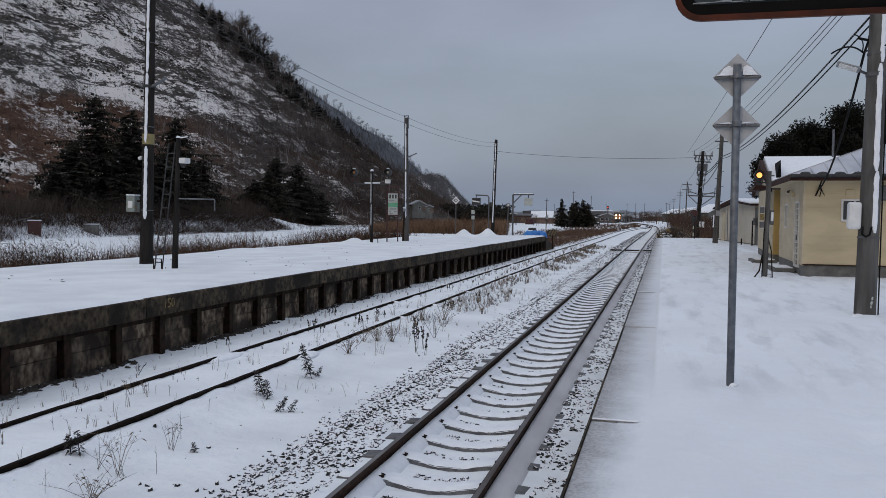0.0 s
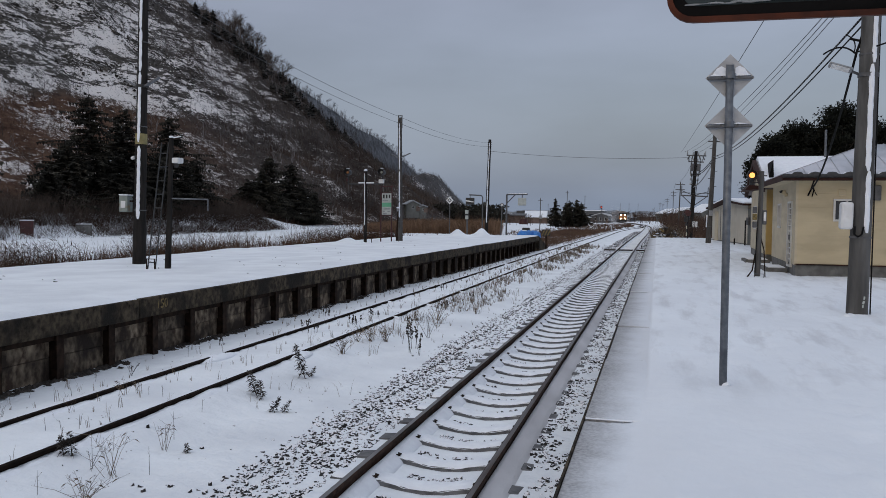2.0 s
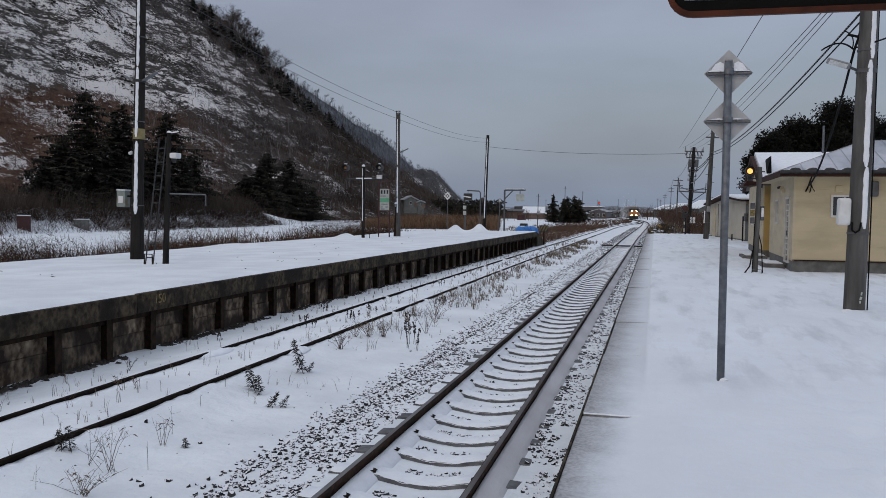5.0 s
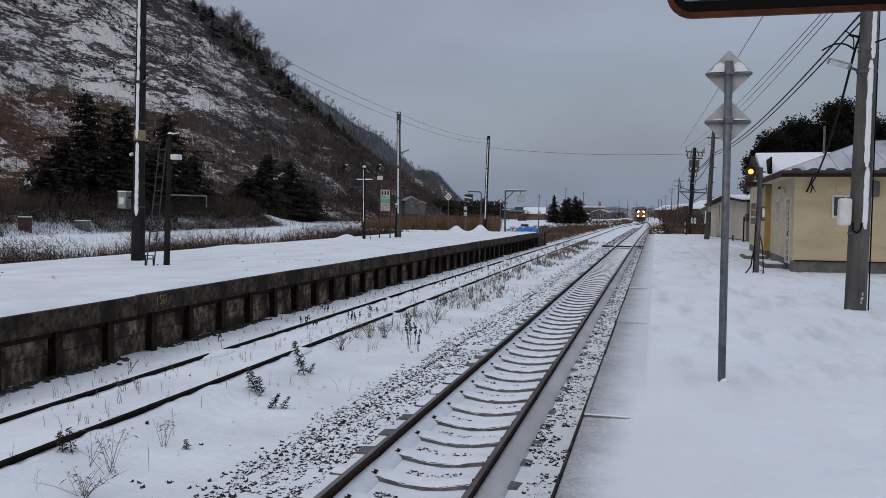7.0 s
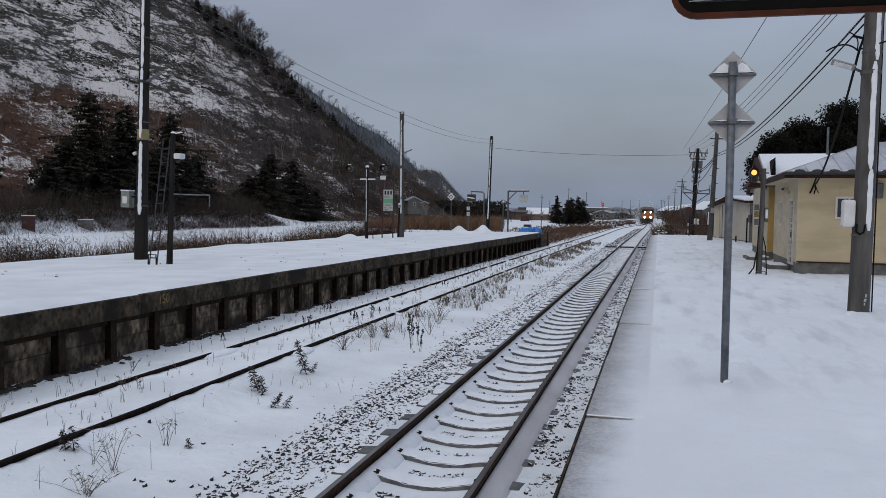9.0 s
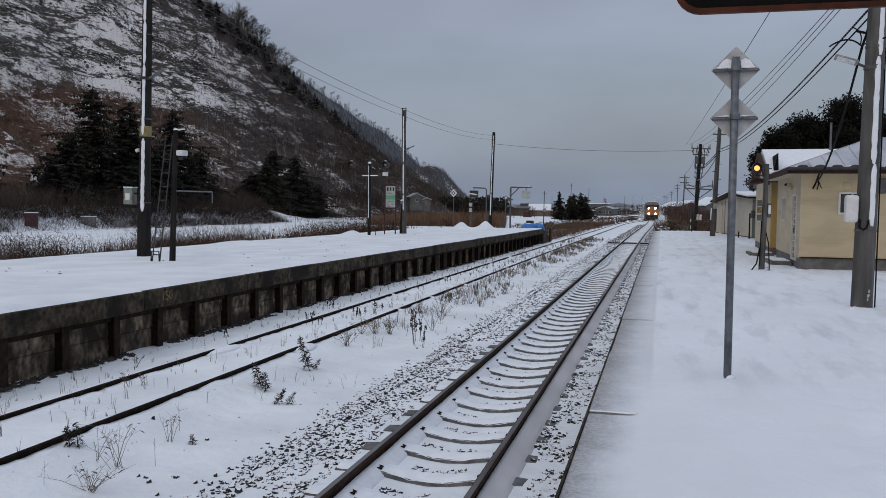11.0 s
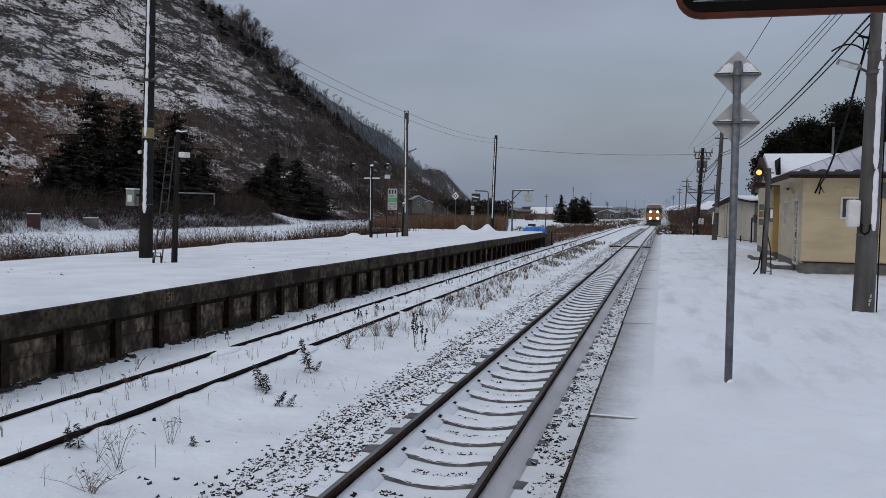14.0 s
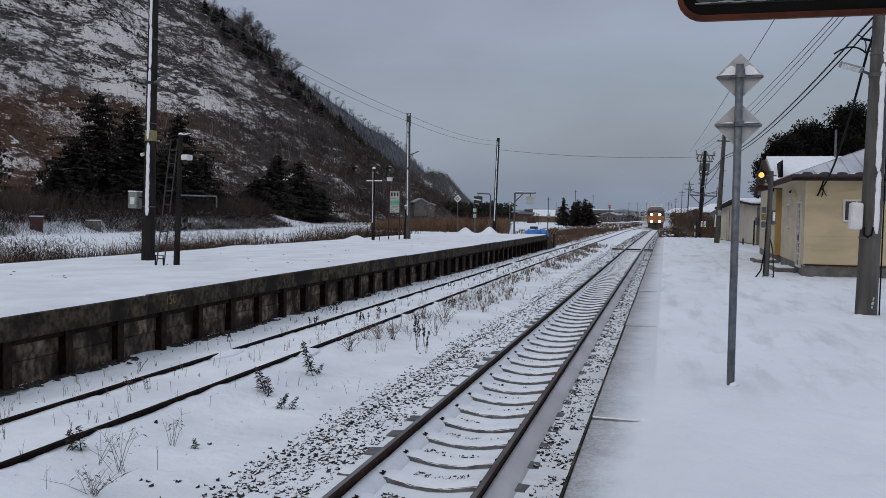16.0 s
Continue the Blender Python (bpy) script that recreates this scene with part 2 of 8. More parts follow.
def hill_material():
    """Broken snow over rock and scrub: snow thins out to brown scrub low down and along the far slope."""
    m = bpy.data.materials.new("hillside")
    m.use_nodes = True
    n, l = m.node_tree.nodes, m.node_tree.links
    b = n["Principled BSDF"]
    b.inputs["Roughness"].default_value, b.inputs["Specular IOR Level"].default_value = 0.95, 0.1
    geo = n.new("ShaderNodeNewGeometry")
    sep = n.new("ShaderNodeSeparateXYZ")
    l.new(geo.outputs["Position"], sep.inputs[0])

    def noise_at(scale, stretch, detail=8):
        mp = n.new("ShaderNodeMapping")
        mp.inputs["Scale"].default_value = stretch
        l.new(geo.outputs["Position"], mp.inputs[0])
        nz = n.new("ShaderNodeTexNoise")
        nz.inputs["Scale"].default_value, nz.inputs["Detail"].default_value = scale, detail
        nz.inputs["Roughness"].default_value = 0.72
        l.new(mp.outputs[0], nz.inputs["Vector"])
        return nz.outputs[0]

    def rng(v, a, b2, c=0.0, d=1.0):
        r = n.new("ShaderNodeMapRange")
        for k, x in (("From Min", a), ("From Max", b2), ("To Min", c), ("To Max", d)):
            r.inputs[k].default_value = x
        l.new(v, r.inputs["Value"])
        return r.outputs[0]

    def op(kind, a, b2):
        o = n.new("ShaderNodeMath")
        o.operation = kind
        for i, x in enumerate((a, b2)):
            if isinstance(x, (int, float)):
                o.inputs[i].default_value = x
            else:
                l.new(x, o.inputs[i])
        return o.outputs[0]
    fine = op("ADD", op("ADD", op("MULTIPLY", noise_at(0.30, (1, 0.9, 1.3), 8), 0.26), op("MULTIPLY", noise_at(1.3, (1, 0.9, 1.4), 8), 0.42)), op("MULTIPLY", noise_at(3.4, (1, 1, 1.2), 5), 0.32))
    ledge = rng(op("ABSOLUTE", op("SUBTRACT", noise_at(0.06, (0.6, 0.5, 2.4), 7), 0.5), 0), 0.0, 0.045, 1, 0)
    broad = noise_at(0.035, (1, 1, 2.5), 5)
    edge = op("ADD", sep.outputs["Z"], op("MULTIPLY", op("SUBTRACT", broad, 0.5), 12))
    along = op("ADD", sep.outputs["Y"], op("MULTIPLY", op("SUBTRACT", broad, 0.5), 60))
    upper = op("MULTIPLY", rng(op("SUBTRACT", edge, rng(sep.outputs["Y"], 150, 240, 0, 6)), HILL_SNOW_LO, HILL_SNOW_LO + 4), rng(op("ADD", along, op("MULTIPLY", sep.outputs["X"], 0.5)), 148, 172, 1, 0))
    lower = op("MULTIPLY", rng(edge, 17, 22, 1, 0), rng(along, 96, 124, 1, 0))
    foot = op("MULTIPLY", rng(sep.outputs["Z"], 2.0, 4.0, 1, 0), rng(along, 150, 185, 1, 0.3))
    snowy = op("MAXIMUM", op("MAXIMUM", op("MULTIPLY", upper, 1.15), rng(along, 120, 215, 0.70, 0.30)), op("MAXIMUM", op("MULTIPLY", lower, 0.95), foot))
    cover = op("ADD", op("MULTIPLY", snowy, 0.118), op("MULTIPLY", op("SUBTRACT", noise_at(0.05, (0.8, 0.8, 2.0), 6), 0.5), 0.56))
    cover = op("SUBTRACT", cover, op("MULTIPLY", ledge, 0.15))
    f = rng(op("ADD", fine, cover), 0.572, 0.640)
    rock = n.new("ShaderNodeValToRGB")
    rock.color_ramp.elements[0].position, rock.color_ramp.elements[1].position = 0.35, 0.65
    rock.color_ramp.elements[0].color, rock.color_ramp.elements[1].color = (0.044, 0.025, 0.017, 1), (0.150, 0.088, 0.060, 1)
    l.new(noise_at(0.5, (1, 1, 2), 10), rock.inputs[0])
    stone = n.new("ShaderNodeValToRGB")
    stone.color_ramp.elements[0].position, stone.color_ramp.elements[1].position = 0.32, 0.70
    stone.color_ramp.elements[0].color, stone.color_ramp.elements[1].color = (0.026, 0.023, 0.021, 1), (0.125, 0.115, 0.102, 1)
    l.new(noise_at(0.35, (1, 1, 2.4), 10), stone.inputs[0])
    rm = n.new("ShaderNodeMix")
    rm.data_type = "RGBA"
    l.new(upper, rm.inputs["Factor"])
    l.new(rock.outputs[0], rm.inputs["A"])
    l.new(stone.outputs[0], rm.inputs["B"])
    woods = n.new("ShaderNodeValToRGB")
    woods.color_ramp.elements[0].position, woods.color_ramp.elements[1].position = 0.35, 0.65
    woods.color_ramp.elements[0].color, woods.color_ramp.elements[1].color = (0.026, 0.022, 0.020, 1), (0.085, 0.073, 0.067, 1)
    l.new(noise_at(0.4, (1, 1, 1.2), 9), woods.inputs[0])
    # grey ramp for the slope's far end, with distance haze in its colour
    greyed = n.new("ShaderNodeValToRGB")
    greyed.color_ramp.elements[0].position, greyed.color_ramp.elements[1].position = 0.35, 0.68
    greyed.color_ramp.elements[0].color, greyed.color_ramp.elements[1].color = (0.060, 0.062, 0.066, 1), (0.150, 0.154, 0.162, 1)
    l.new(noise_at(0.25, (1, 1, 1.2), 9), greyed.inputs[0])
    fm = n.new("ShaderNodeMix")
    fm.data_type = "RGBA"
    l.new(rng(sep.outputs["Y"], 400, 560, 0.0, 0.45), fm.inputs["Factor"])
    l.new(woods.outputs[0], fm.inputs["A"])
    l.new(greyed.outputs[0], fm.inputs["B"])
    wm = n.new("ShaderNodeMix")
    wm.data_type = "RGBA"
    l.new(rng(op("ADD", along, op("MULTIPLY", sep.outputs["X"], 1.1)), 30, 66), wm.inputs["Factor"])
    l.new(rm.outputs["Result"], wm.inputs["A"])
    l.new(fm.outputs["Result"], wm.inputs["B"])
    mx = n.new("ShaderNodeMix")
    mx.data_type = "RGBA"
    l.new(f, mx.inputs["Factor"])
    l.new(wm.outputs["Result"], mx.inputs["A"])
    mx.inputs["B"].default_value = (0.79, 0.75, 0.725, 1)
    l.new(mx.outputs["Result"], b.inputs["Base Color"])
    bp = n.new("ShaderNodeBump")
    bp.inputs["Distance"].default_value = 0.7
    l.new(fine, bp.inputs["Height"])
    l.new(bp.outputs[0], b.inputs["Normal"])
    return m


def platform_material():
    """Wind-blown snow that thins out to bare concrete along the platform edge."""
    m = mat("platform_snow", (0.755, 0.79, 0.835), (0.815, 0.855, 0.90), rough=0.85, scale=0.7, detail=7, bump=0.022, bump_scale=7.0, gloss=0.2, stretch=(1, 0.7, 1))
    n, l = m.node_tree.nodes, m.node_tree.links
    b = n["Principled BSDF"]
    old = b.inputs["Base Color"].links[0].from_socket
    geo = n.new("ShaderNodeNewGeometry")
    sep = n.new("ShaderNodeSeparateXYZ")
    l.new(geo.outputs["Position"], sep.inputs[0])
    nz = n.new("ShaderNodeTexNoise")
    nz.inputs["Scale"].default_value, nz.inputs["Detail"].default_value = 2.2, 10
    nz.inputs["Roughness"].default_value = 0.7
    l.new(geo.outputs["Position"], nz.inputs["Vector"])
    ad = n.new("ShaderNodeMath")
    ad.operation = "MULTIPLY_ADD"
    ad.inputs[1].default_value = 0.36
    l.new(nz.outputs[0], ad.inputs[0])
    l.new(sep.outputs["X"], ad.inputs[2])
    rg = n.new("ShaderNodeMapRange")
    rg.interpolation_type = "SMOOTHSTEP"
    rg.inputs["From Min"].default_value, rg.inputs["From Max"].default_value = -0.40, 0.09
    l.new(ad.outputs[0], rg.inputs["Value"])
    grit = n.new("ShaderNodeTexNoise")
    grit.inputs["Scale"].default_value, grit.inputs["Detail"].default_value = 45, 4
    l.new(geo.outputs["Position"], grit.inputs["Vector"])
    # greyer thin snow, streaked to put the grooves' shading into the colour
    thin = n.new("ShaderNodeTexNoise")
    thin.inputs["Scale"].default_value, thin.inputs["Detail"].default_value = 1.1, 10
    thin.inputs["Roughness"].default_value = 0.62
    way = n.new("ShaderNodeMapping")
    way.inputs["Rotation"].default_value, way.inputs["Scale"].default_value = (0, 0, -0.16), (2.4, 0.45, 1)
    l.new(geo.outputs["Position"], way.inputs[0])
    l.new(way.outputs[0], thin.inputs["Vector"])
    tr = n.new("ShaderNodeMapRange")
    tr.inputs["From Min"].default_value, tr.inputs["From Max"].default_value = 0.50, 0.68
    tr.inputs["To Max"].default_value = 0.55
    l.new(thin.outputs[0], tr.inputs["Value"])
    way = n.new("ShaderNodeMapRange")
    way.inputs["From Min"].default_value, way.inputs["From Max"].default_value = 6.8, 8.6
    l.new(sep.outputs["Y"], way.inputs["Value"])
    both = n.new("ShaderNodeMath")
    both.operation = "MULTIPLY"
    l.new(tr.outputs[0], both.inputs[0])
    l.new(way.outputs[0], both.inputs[1])
    slab = n.new("ShaderNodeMapRange")
    slab.inputs["From Min"].default_value, slab.inputs["From Max"].default_value = -0.07, -0.03
    slab.inputs["To Min"].default_value, slab.inputs["To Max"].default_value = 0.42, 0.0
    l.new(sep.outputs["X"], slab.inputs["Value"])
    edge = n.new("ShaderNodeMath")
    edge.operation = "MULTIPLY"
    l.new(slab.outputs[0], edge.inputs[0])
    l.new(way.outputs[0], edge.inputs[1])
    top = n.new("ShaderNodeMath")
    top.operation = "MAXIMUM"
    l.new(both.outputs[0], top.inputs[0])
    l.new(edge.outputs[0], top.inputs[1])
    both = top
    tm = n.new("ShaderNodeMix")
    tm.data_type = "RGBA"
    l.new(both.outputs[0], tm.inputs["Factor"])
    l.new(old, tm.inputs["A"])
    tm.inputs["B"].default_value = (0.50, 0.51, 0.54, 1)
    old = tm.outputs["Result"]
    cc = n.new("ShaderNodeValToRGB")
    cc.color_ramp.elements[0].position, cc.color_ramp.elements[1].position = 0.35, 0.65
    cc.color_ramp.elements[0].color, cc.color_ramp.elements[1].color = (0.20, 0.20, 0.205, 1), (0.38, 0.38, 0.39, 1)
    l.new(grit.outputs[0], cc.inputs[0])
    mx = n.new("ShaderNodeMix")
    mx.data_type = "RGBA"
    l.new(rg.outputs[0], mx.inputs["Factor"])
    l.new(cc.outputs[0], mx.inputs["A"])
    l.new(old, mx.inputs["B"])
    l.new(mx.outputs["Result"], b.inputs["Base Color"])
    return m


M["platform"] = platform_material()
HILL_SNOW_LO = 21.0
M["hill"] = hill_material()

# ---- building blocks ----


def snow_topped(m, lo, hi, snow=(0.78, 0.79, 0.83, 1)):
    """Snow on the faces that look up."""
    n, l = m.node_tree.nodes, m.node_tree.links
    b = n["Principled BSDF"]
    old = b.inputs["Base Color"].links[0].from_socket
    sep = n.new("ShaderNodeSeparateXYZ")
    l.new(n.new("ShaderNodeNewGeometry").outputs["True Normal"], sep.inputs[0])
    rg = n.new("ShaderNodeMapRange")
    rg.inputs["From Min"].default_value, rg.inputs["From Max"].default_value = lo, hi
    l.new(sep.outputs["Z"], rg.inputs["Value"])
    mx = n.new("ShaderNodeMix")
    mx.data_type = "RGBA"
    l.new(rg.outputs[0], mx.inputs["Factor"])
    l.new(old, mx.inputs["A"])
    mx.inputs["B"].default_value = snow
    l.new(mx.outputs["Result"], b.inputs["Base Color"])
    return m


snow_topped(M["stone"], 0.58, 0.78)
M["outcrop"] = snow_topped(mat("rock_outcrop", (0.022, 0.019, 0.017), (0.105, 0.094, 0.080), rough=0.95, scale=0.5, island=0.5, gloss=0.1), 0.55, 0.78, (0.79, 0.75, 0.725, 1))


class B:
    """Collects the faces of one mesh."""

    def __init__(self):
        self.v, self.f = [], []

    def add(self, vs, fs):
        k = len(self.v)
        self.v += [tuple(p) for p in vs]
        self.f += [tuple(i + k for i in f) for f in fs]
        return self

    def box(self, c, s, bev=0.0, m=None):
        """A box with centre c and size s; bev cuts its long edges."""
        x, y, z = (a / 2 for a in s)
        if bev <= 0:
            vs = [(i * x, j * y, k * z) for i in (-1, 1) for j in (-1, 1) for k in (-1, 1)]
            fs = [(0, 1, 3, 2), (4, 6, 7, 5), (0, 4, 5, 1), (2, 3, 7, 6), (0, 2, 6, 4), (1, 5, 7, 3)]
        else:
            bev = min(bev, x * 0.9, y * 0.9, z * 0.9)
            pts, tri = [], []
            bm = bmesh.new()
            bmesh.ops.create_cube(bm, size=1.0, matrix=Matrix.Diagonal((*s, 1)))
            bmesh.ops.bevel(bm, geom=bm.edges[:], offset=bev, segments=2, affect="EDGES", profile=0.5)
            bm.verts.index_update()
            pts = [tuple(q.co) for q in bm.verts]
            tri = [tuple(q.index for q in f.verts) for f in bm.faces]
            bm.free()
            vs, fs = pts, tri
        if m is not None:
            vs = [m @ Vector(p) for p in vs]
        return self.add([(p[0] + c[0], p[1] + c[1], p[2] + c[2]) for p in vs], fs)

    def cyl(self, p0, p1, r0, r1=None, n=12, caps=True):
        p0, p1 = Vector(p0), Vector(p1)
        r1 = r0 if r1 is None else r1
        d = (p1 - p0).normalized()
        a = d.orthogonal().normalized()
        b = d.cross(a)
        vs = []
        for p, r in ((p0, r0), (p1, r1)):
            for i in range(n):
                t = 2 * math.pi * i / n
                vs.append(p + (a * math.cos(t) + b * math.sin(t)) * r)
        fs = [(i, (i + 1) % n, n + (i + 1) % n, n + i) for i in range(n)]
        if caps:
            fs += [tuple(range(n - 1, -1, -1)), tuple(range(n, 2 * n))]
        return self.add(vs, fs)

    def tube(self, pts, r, n=6):
        """One swept round bar through the points."""
        pts = [Vector(p) for p in pts]
        k, m = len(self.v), len(pts)
        a = (pts[1] - pts[0]).orthogonal().normalized()
        for i, p in enumerate(pts):
            d = (pts[min(i + 1, m - 1)] - pts[max(i - 1, 0)]).normalized()
            a = (a - d * a.dot(d)).normalized()
            c = d.cross(a)
            for j in range(n):
                t = 2 * math.pi * j / n
                self.v.append(tuple(p + (a * math.cos(t) + c * math.sin(t)) * r))
        for i in range(m - 1):
            for j in range(n):
                self.f.append((k + i * n + j, k + i * n + (j + 1) % n, k + (i + 1) * n + (j + 1) % n, k + (i + 1) * n + j))
        self.f += [tuple(range(k + n - 1, k - 1, -1)), tuple(range(k + (m - 1) * n, k + m * n))]
        return self

    def prism(self, poly, a, b, axis="y"):
        """A polygon in the two other axes, drawn out from a to b along axis."""
        def at(p, t):
            return {"y": (p[0], t, p[1]), "x": (t, p[0], p[1]), "z": (p[0], p[1], t)}[axis]
        n = len(poly)
        vs = [at(p, a) for p in poly] + [at(p, b) for p in poly]
        return self.add(vs, [(i, (i + 1) % n, n + (i + 1) % n, n + i) for i in range(n)] + [tuple(range(n - 1, -1, -1)), tuple(range(n, 2 * n))])

    def blob(self, c, r, n=7, rough=0.15, rnd=random):
        rings = max(3, n // 2)
        vs, fs = [], []
        for j in range(rings + 1):
            t = math.pi * j / rings
            for i in range(n):
                a = 2 * math.pi * i / n
                k = 1 + rnd.uniform(-rough, rough)
                vs.append((c[0] + r[0] * k * math.sin(t) * math.cos(a), c[1] + r[1] * k * math.sin(t) * math.sin(a), c[2] + r[2] * k * math.cos(t)))
        for j in range(rings):
            for i in range(n):
                fs.append((j * n + i, j * n + (i + 1) % n, (j + 1) * n + (i + 1) % n, (j + 1) * n + i))
        return self.add(vs, fs)

    def mesh(self, name, material, smooth=False):
        me = bpy.data.meshes.new(name)
        me.from_pydata(self.v, [], self.f)
        bm = bmesh.new()
        bm.from_mesh(me)
        if len(self.f) < 60000:
            bmesh.ops.recalc_face_normals(bm, faces=bm.faces[:])
        bm.to_mesh(me)
        bm.free()
        me.materials.append(material)
        if smooth:
            me.polygons.foreach_set("use_smooth", [True] * len(me.polygons))
        return me


def part(name, b, material, parent=None, label="", smooth=False, kind=""):
    ob = new(name, b.mesh(name, material, smooth) if isinstance(b, B) else b)
    ob.parent = parent
    return tagged(ob, label, "", "", kind)


def thing(name, at, label, category, group="", kind="", rz=0.0, m=None):
    ob = new(name)
    ob.empty_display_size = 0.2
    ob.matrix_basis = m if m is not None else pose(*at, 0, 0, rz)
    return tagged(ob, label, category, group, kind)


def sag(p, q, drop, n=14):
    p, q = Vector(p), Vector(q)
    return [p.lerp(q, i / n) - Vector((0, 0, drop * 4 * (i / n) * (1 - i / n))) for i in range(n + 1)]


def fbm(x, y, s, seed=0.0):
    return noise.fractal(Vector((x * s, y * s, seed)), 0.7, 2.1, 5)


def ease(t):
    t = max(0.0, min(1.0, t))
    return t * t * (3 - 2 * t)


def track_x(y):
    """The centre line of the main track: straight past the platforms, then a left-hand bend."""
    return -1.995 + 0.40 * ease((y - 60) / 80) - 0.0006 * max(0.0, y - 155) ** 2


def track2_x(y):
    """The passing track beside the far platform, joining the main one past the station."""
    return -6.20 + 0.35 * ease((y - 30) / 80) + (track_x(y) + 4.4 + 1.45) * ease((y - 110) / 110)


def strip(xf, y0, y1, step, profile, b=None):
    """A profile of (dx, z) drawn along a line x = xf(y)."""
    b = b or B()
    ys = [y0]
    while ys[-1] < y1:
        ys.append(min(y1, ys[-1] + step * (1 if ys[-1] < 120 else 2)))
    n, k = len(profile), len(b.v)
    for y in ys:
        b.v += [(xf(y) + p[0], y, p[1]) for p in profile]
    for j in range(len(ys) - 1):
        for i in range(n):
            b.f.append((k + j * n + i, k + j * n + (i + 1) % n, k + (j + 1) * n + (i + 1) % n, k + (j + 1) * n + i))
    b.f += [tuple(range(k, k + n)), tuple(range(k + (len(ys) - 1) * n, k + len(ys) * n))]
    return b

# ---- the land ----
HILL_FOOT, HILL_TOP = 62.0, 150.0
RIDGE_Y = (-300, 150, 259, 271, 289, 305, 316, 326, 336, 346, 377, 402, 428, 443, 474, 494, 520, 558, 575, 590, 613, 651, 720, 900)
RIDGE_Z = (74, 78, 67, 66, 63, 57.5, 50, 39, 32, 30, 28.5, 27.5, 27, 26.5, 26, 26, 28.5, 27, 23, 17, 10, 5, 2, 0.5)
SPUR_Y = (300, 326, 346, 377, 402, 428, 443, 474, 494, 520, 560)
SPUR_Z = (60, 57, 54.5, 50.5, 46, 44.5, 43, 37, 32, 27, 20)


def hill_z(x, y):
    """The slope grows steeper towards the headland at its far end."""
    foot = HILL_FOOT + 56 * ease((y - 320) / 190)
    d = -x - foot - 6 * math.sin(y * 0.021)
    top = float(np.interp(y, RIDGE_Y, RIDGE_Z))
    u = max(0.0, min(1.0, d / (HILL_TOP - foot)))
    z = top * (0.22 * u + 0.78 * u ** 1.55)
    if d > HILL_TOP - foot:
        z -= 0.25 * (d - (HILL_TOP - foot))
    rough = 1.0 if y < 240 else 1 - 0.75 * ease((y - 240) / 70)
    return z + rough * (fbm(x, y, 0.022, 3.0) * 5.0 * ease(u * 3) + fbm(x, y, 0.11, 7.0) * 1.6 * ease(u * 4))


def ground_z(x, y):
    """The snow-covered ground, the passing-track bed, the field behind the far platform and the rise to the hill."""
    near = max(0.0, 1 - max(0.0, y - 40) / 120)
    z = -0.21 + 0.025 * fbm(x, y, 0.9)
    xm, x2 = track_x(y), track2_x(y)
    z += 0.163 * math.exp(-((x - x2) / 1.15) ** 4)                # bed of the passing track
    if abs(x - xm) < 1.25:
        z = -0.246 + 0.050 * ease((abs(x - xm) - 0.05) / 0.42) + (0.030 * ease((x - xm - 0.5) / 0.1) if x > xm else 0)
    elif abs(x - xm) < 2.1:
        z = -0.225 + (z + 0.225) * ease((abs(x - xm) - 1.25) / 0.85) - 0.02
    if -1.5 < x - xm < -0.72:
        z = -0.180 + 0.012 * fbm(x, y, 2.0)
    if 0.8 < x - xm < 1.7:
        z = -0.160 + 0.014 * fbm(x, y, 2.0)
    if x < -9.5:
        z = -0.21 - 0.30 * ease((-x - 9.5) / 9) + 0.10 * fbm(x, y, 0.12)
    if x > 0.2:
        z = z * (1 - ease((x - 0.2) / 1.0)) + ease((x - 0.2) / 1.0) * (0.62 if y < 58 else 0.62 * (1 - ease((y - 58) / 8)) - 0.1 + 0.1 * fbm(x, y, 0.2))
    if -x > HILL_FOOT - 14:
        z += (2.5 - 2.2 * ease((y - 112) / 25)) * ease((-x - HILL_FOOT + 8.0) / 6.5) + 0.25 * fbm(x, y, 0.25, 9.0) * ease((-x - HILL_FOOT + 8.0) / 3.0)
    return z


def spread(a, b, first, grow):
    out, s = [a], first
    while out[-1] < b:
        out.append(min(b, out[-1] + s))
        s *= grow
    return out


def build_ground():
    right = spread(0.2, 900, 0.4, 1.16)
    mid = list(np.arange(-9.4, 0.2, 0.2))
    left = [-9.6 - (v - 0.2) for v in spread(0.2, 1100, 0.5, 1.10)][::-1]
    left = sorted([x for x in left if not -67 < x < -52] + list(np.arange(-66.6, -52.2, 0.7)))
    xs = left + mid + right
    ys = [-60, -40, -25, -12, -4] + list(np.arange(0, 40, 0.4)) + spread(40, 3200, 0.5, 1.045)
    n = len(xs)
    b = B()
    b.v = [(x, y, ground_z(x, y)) for y in ys for x in xs]
    b.f = [(j * n + i, j * n + i + 1, (j + 1) * n + i + 1, (j + 1) * n + i) for j in range(len(ys) - 1) for i in range(n - 1)]
    return tagged(part("ground", b, M["snow"], smooth=True), "flat snow-covered ground round the railway tracks", "ground", "", "structure")


def build_hill():
    xs = list(-np.arange(HILL_FOOT - 8, 170, 2.2)) + list(-np.arange(172, 420, 12))
    ys = list(np.arange(-120, 60, 8.0)) + list(np.arange(60, 420, 2.6)) + list(np.arange(422, 940, 8.0))
    n = len(xs)
    b = B()
    b.v = [(x, y, -0.6 + hill_z(x, y)) for y in ys for x in xs]
    b.f = [(j * n + i, j * n + i + 1, (j + 1) * n + i + 1, (j + 1) * n + i) for j in range(len(ys) - 1) for i in range(n - 1)]
    return tagged(part("hillside", b, M["hill"], smooth=True), "steep rocky hillside with thin broken snow and bare scrub", "hill", "", "structure")


SPUR_FAR = 1.42


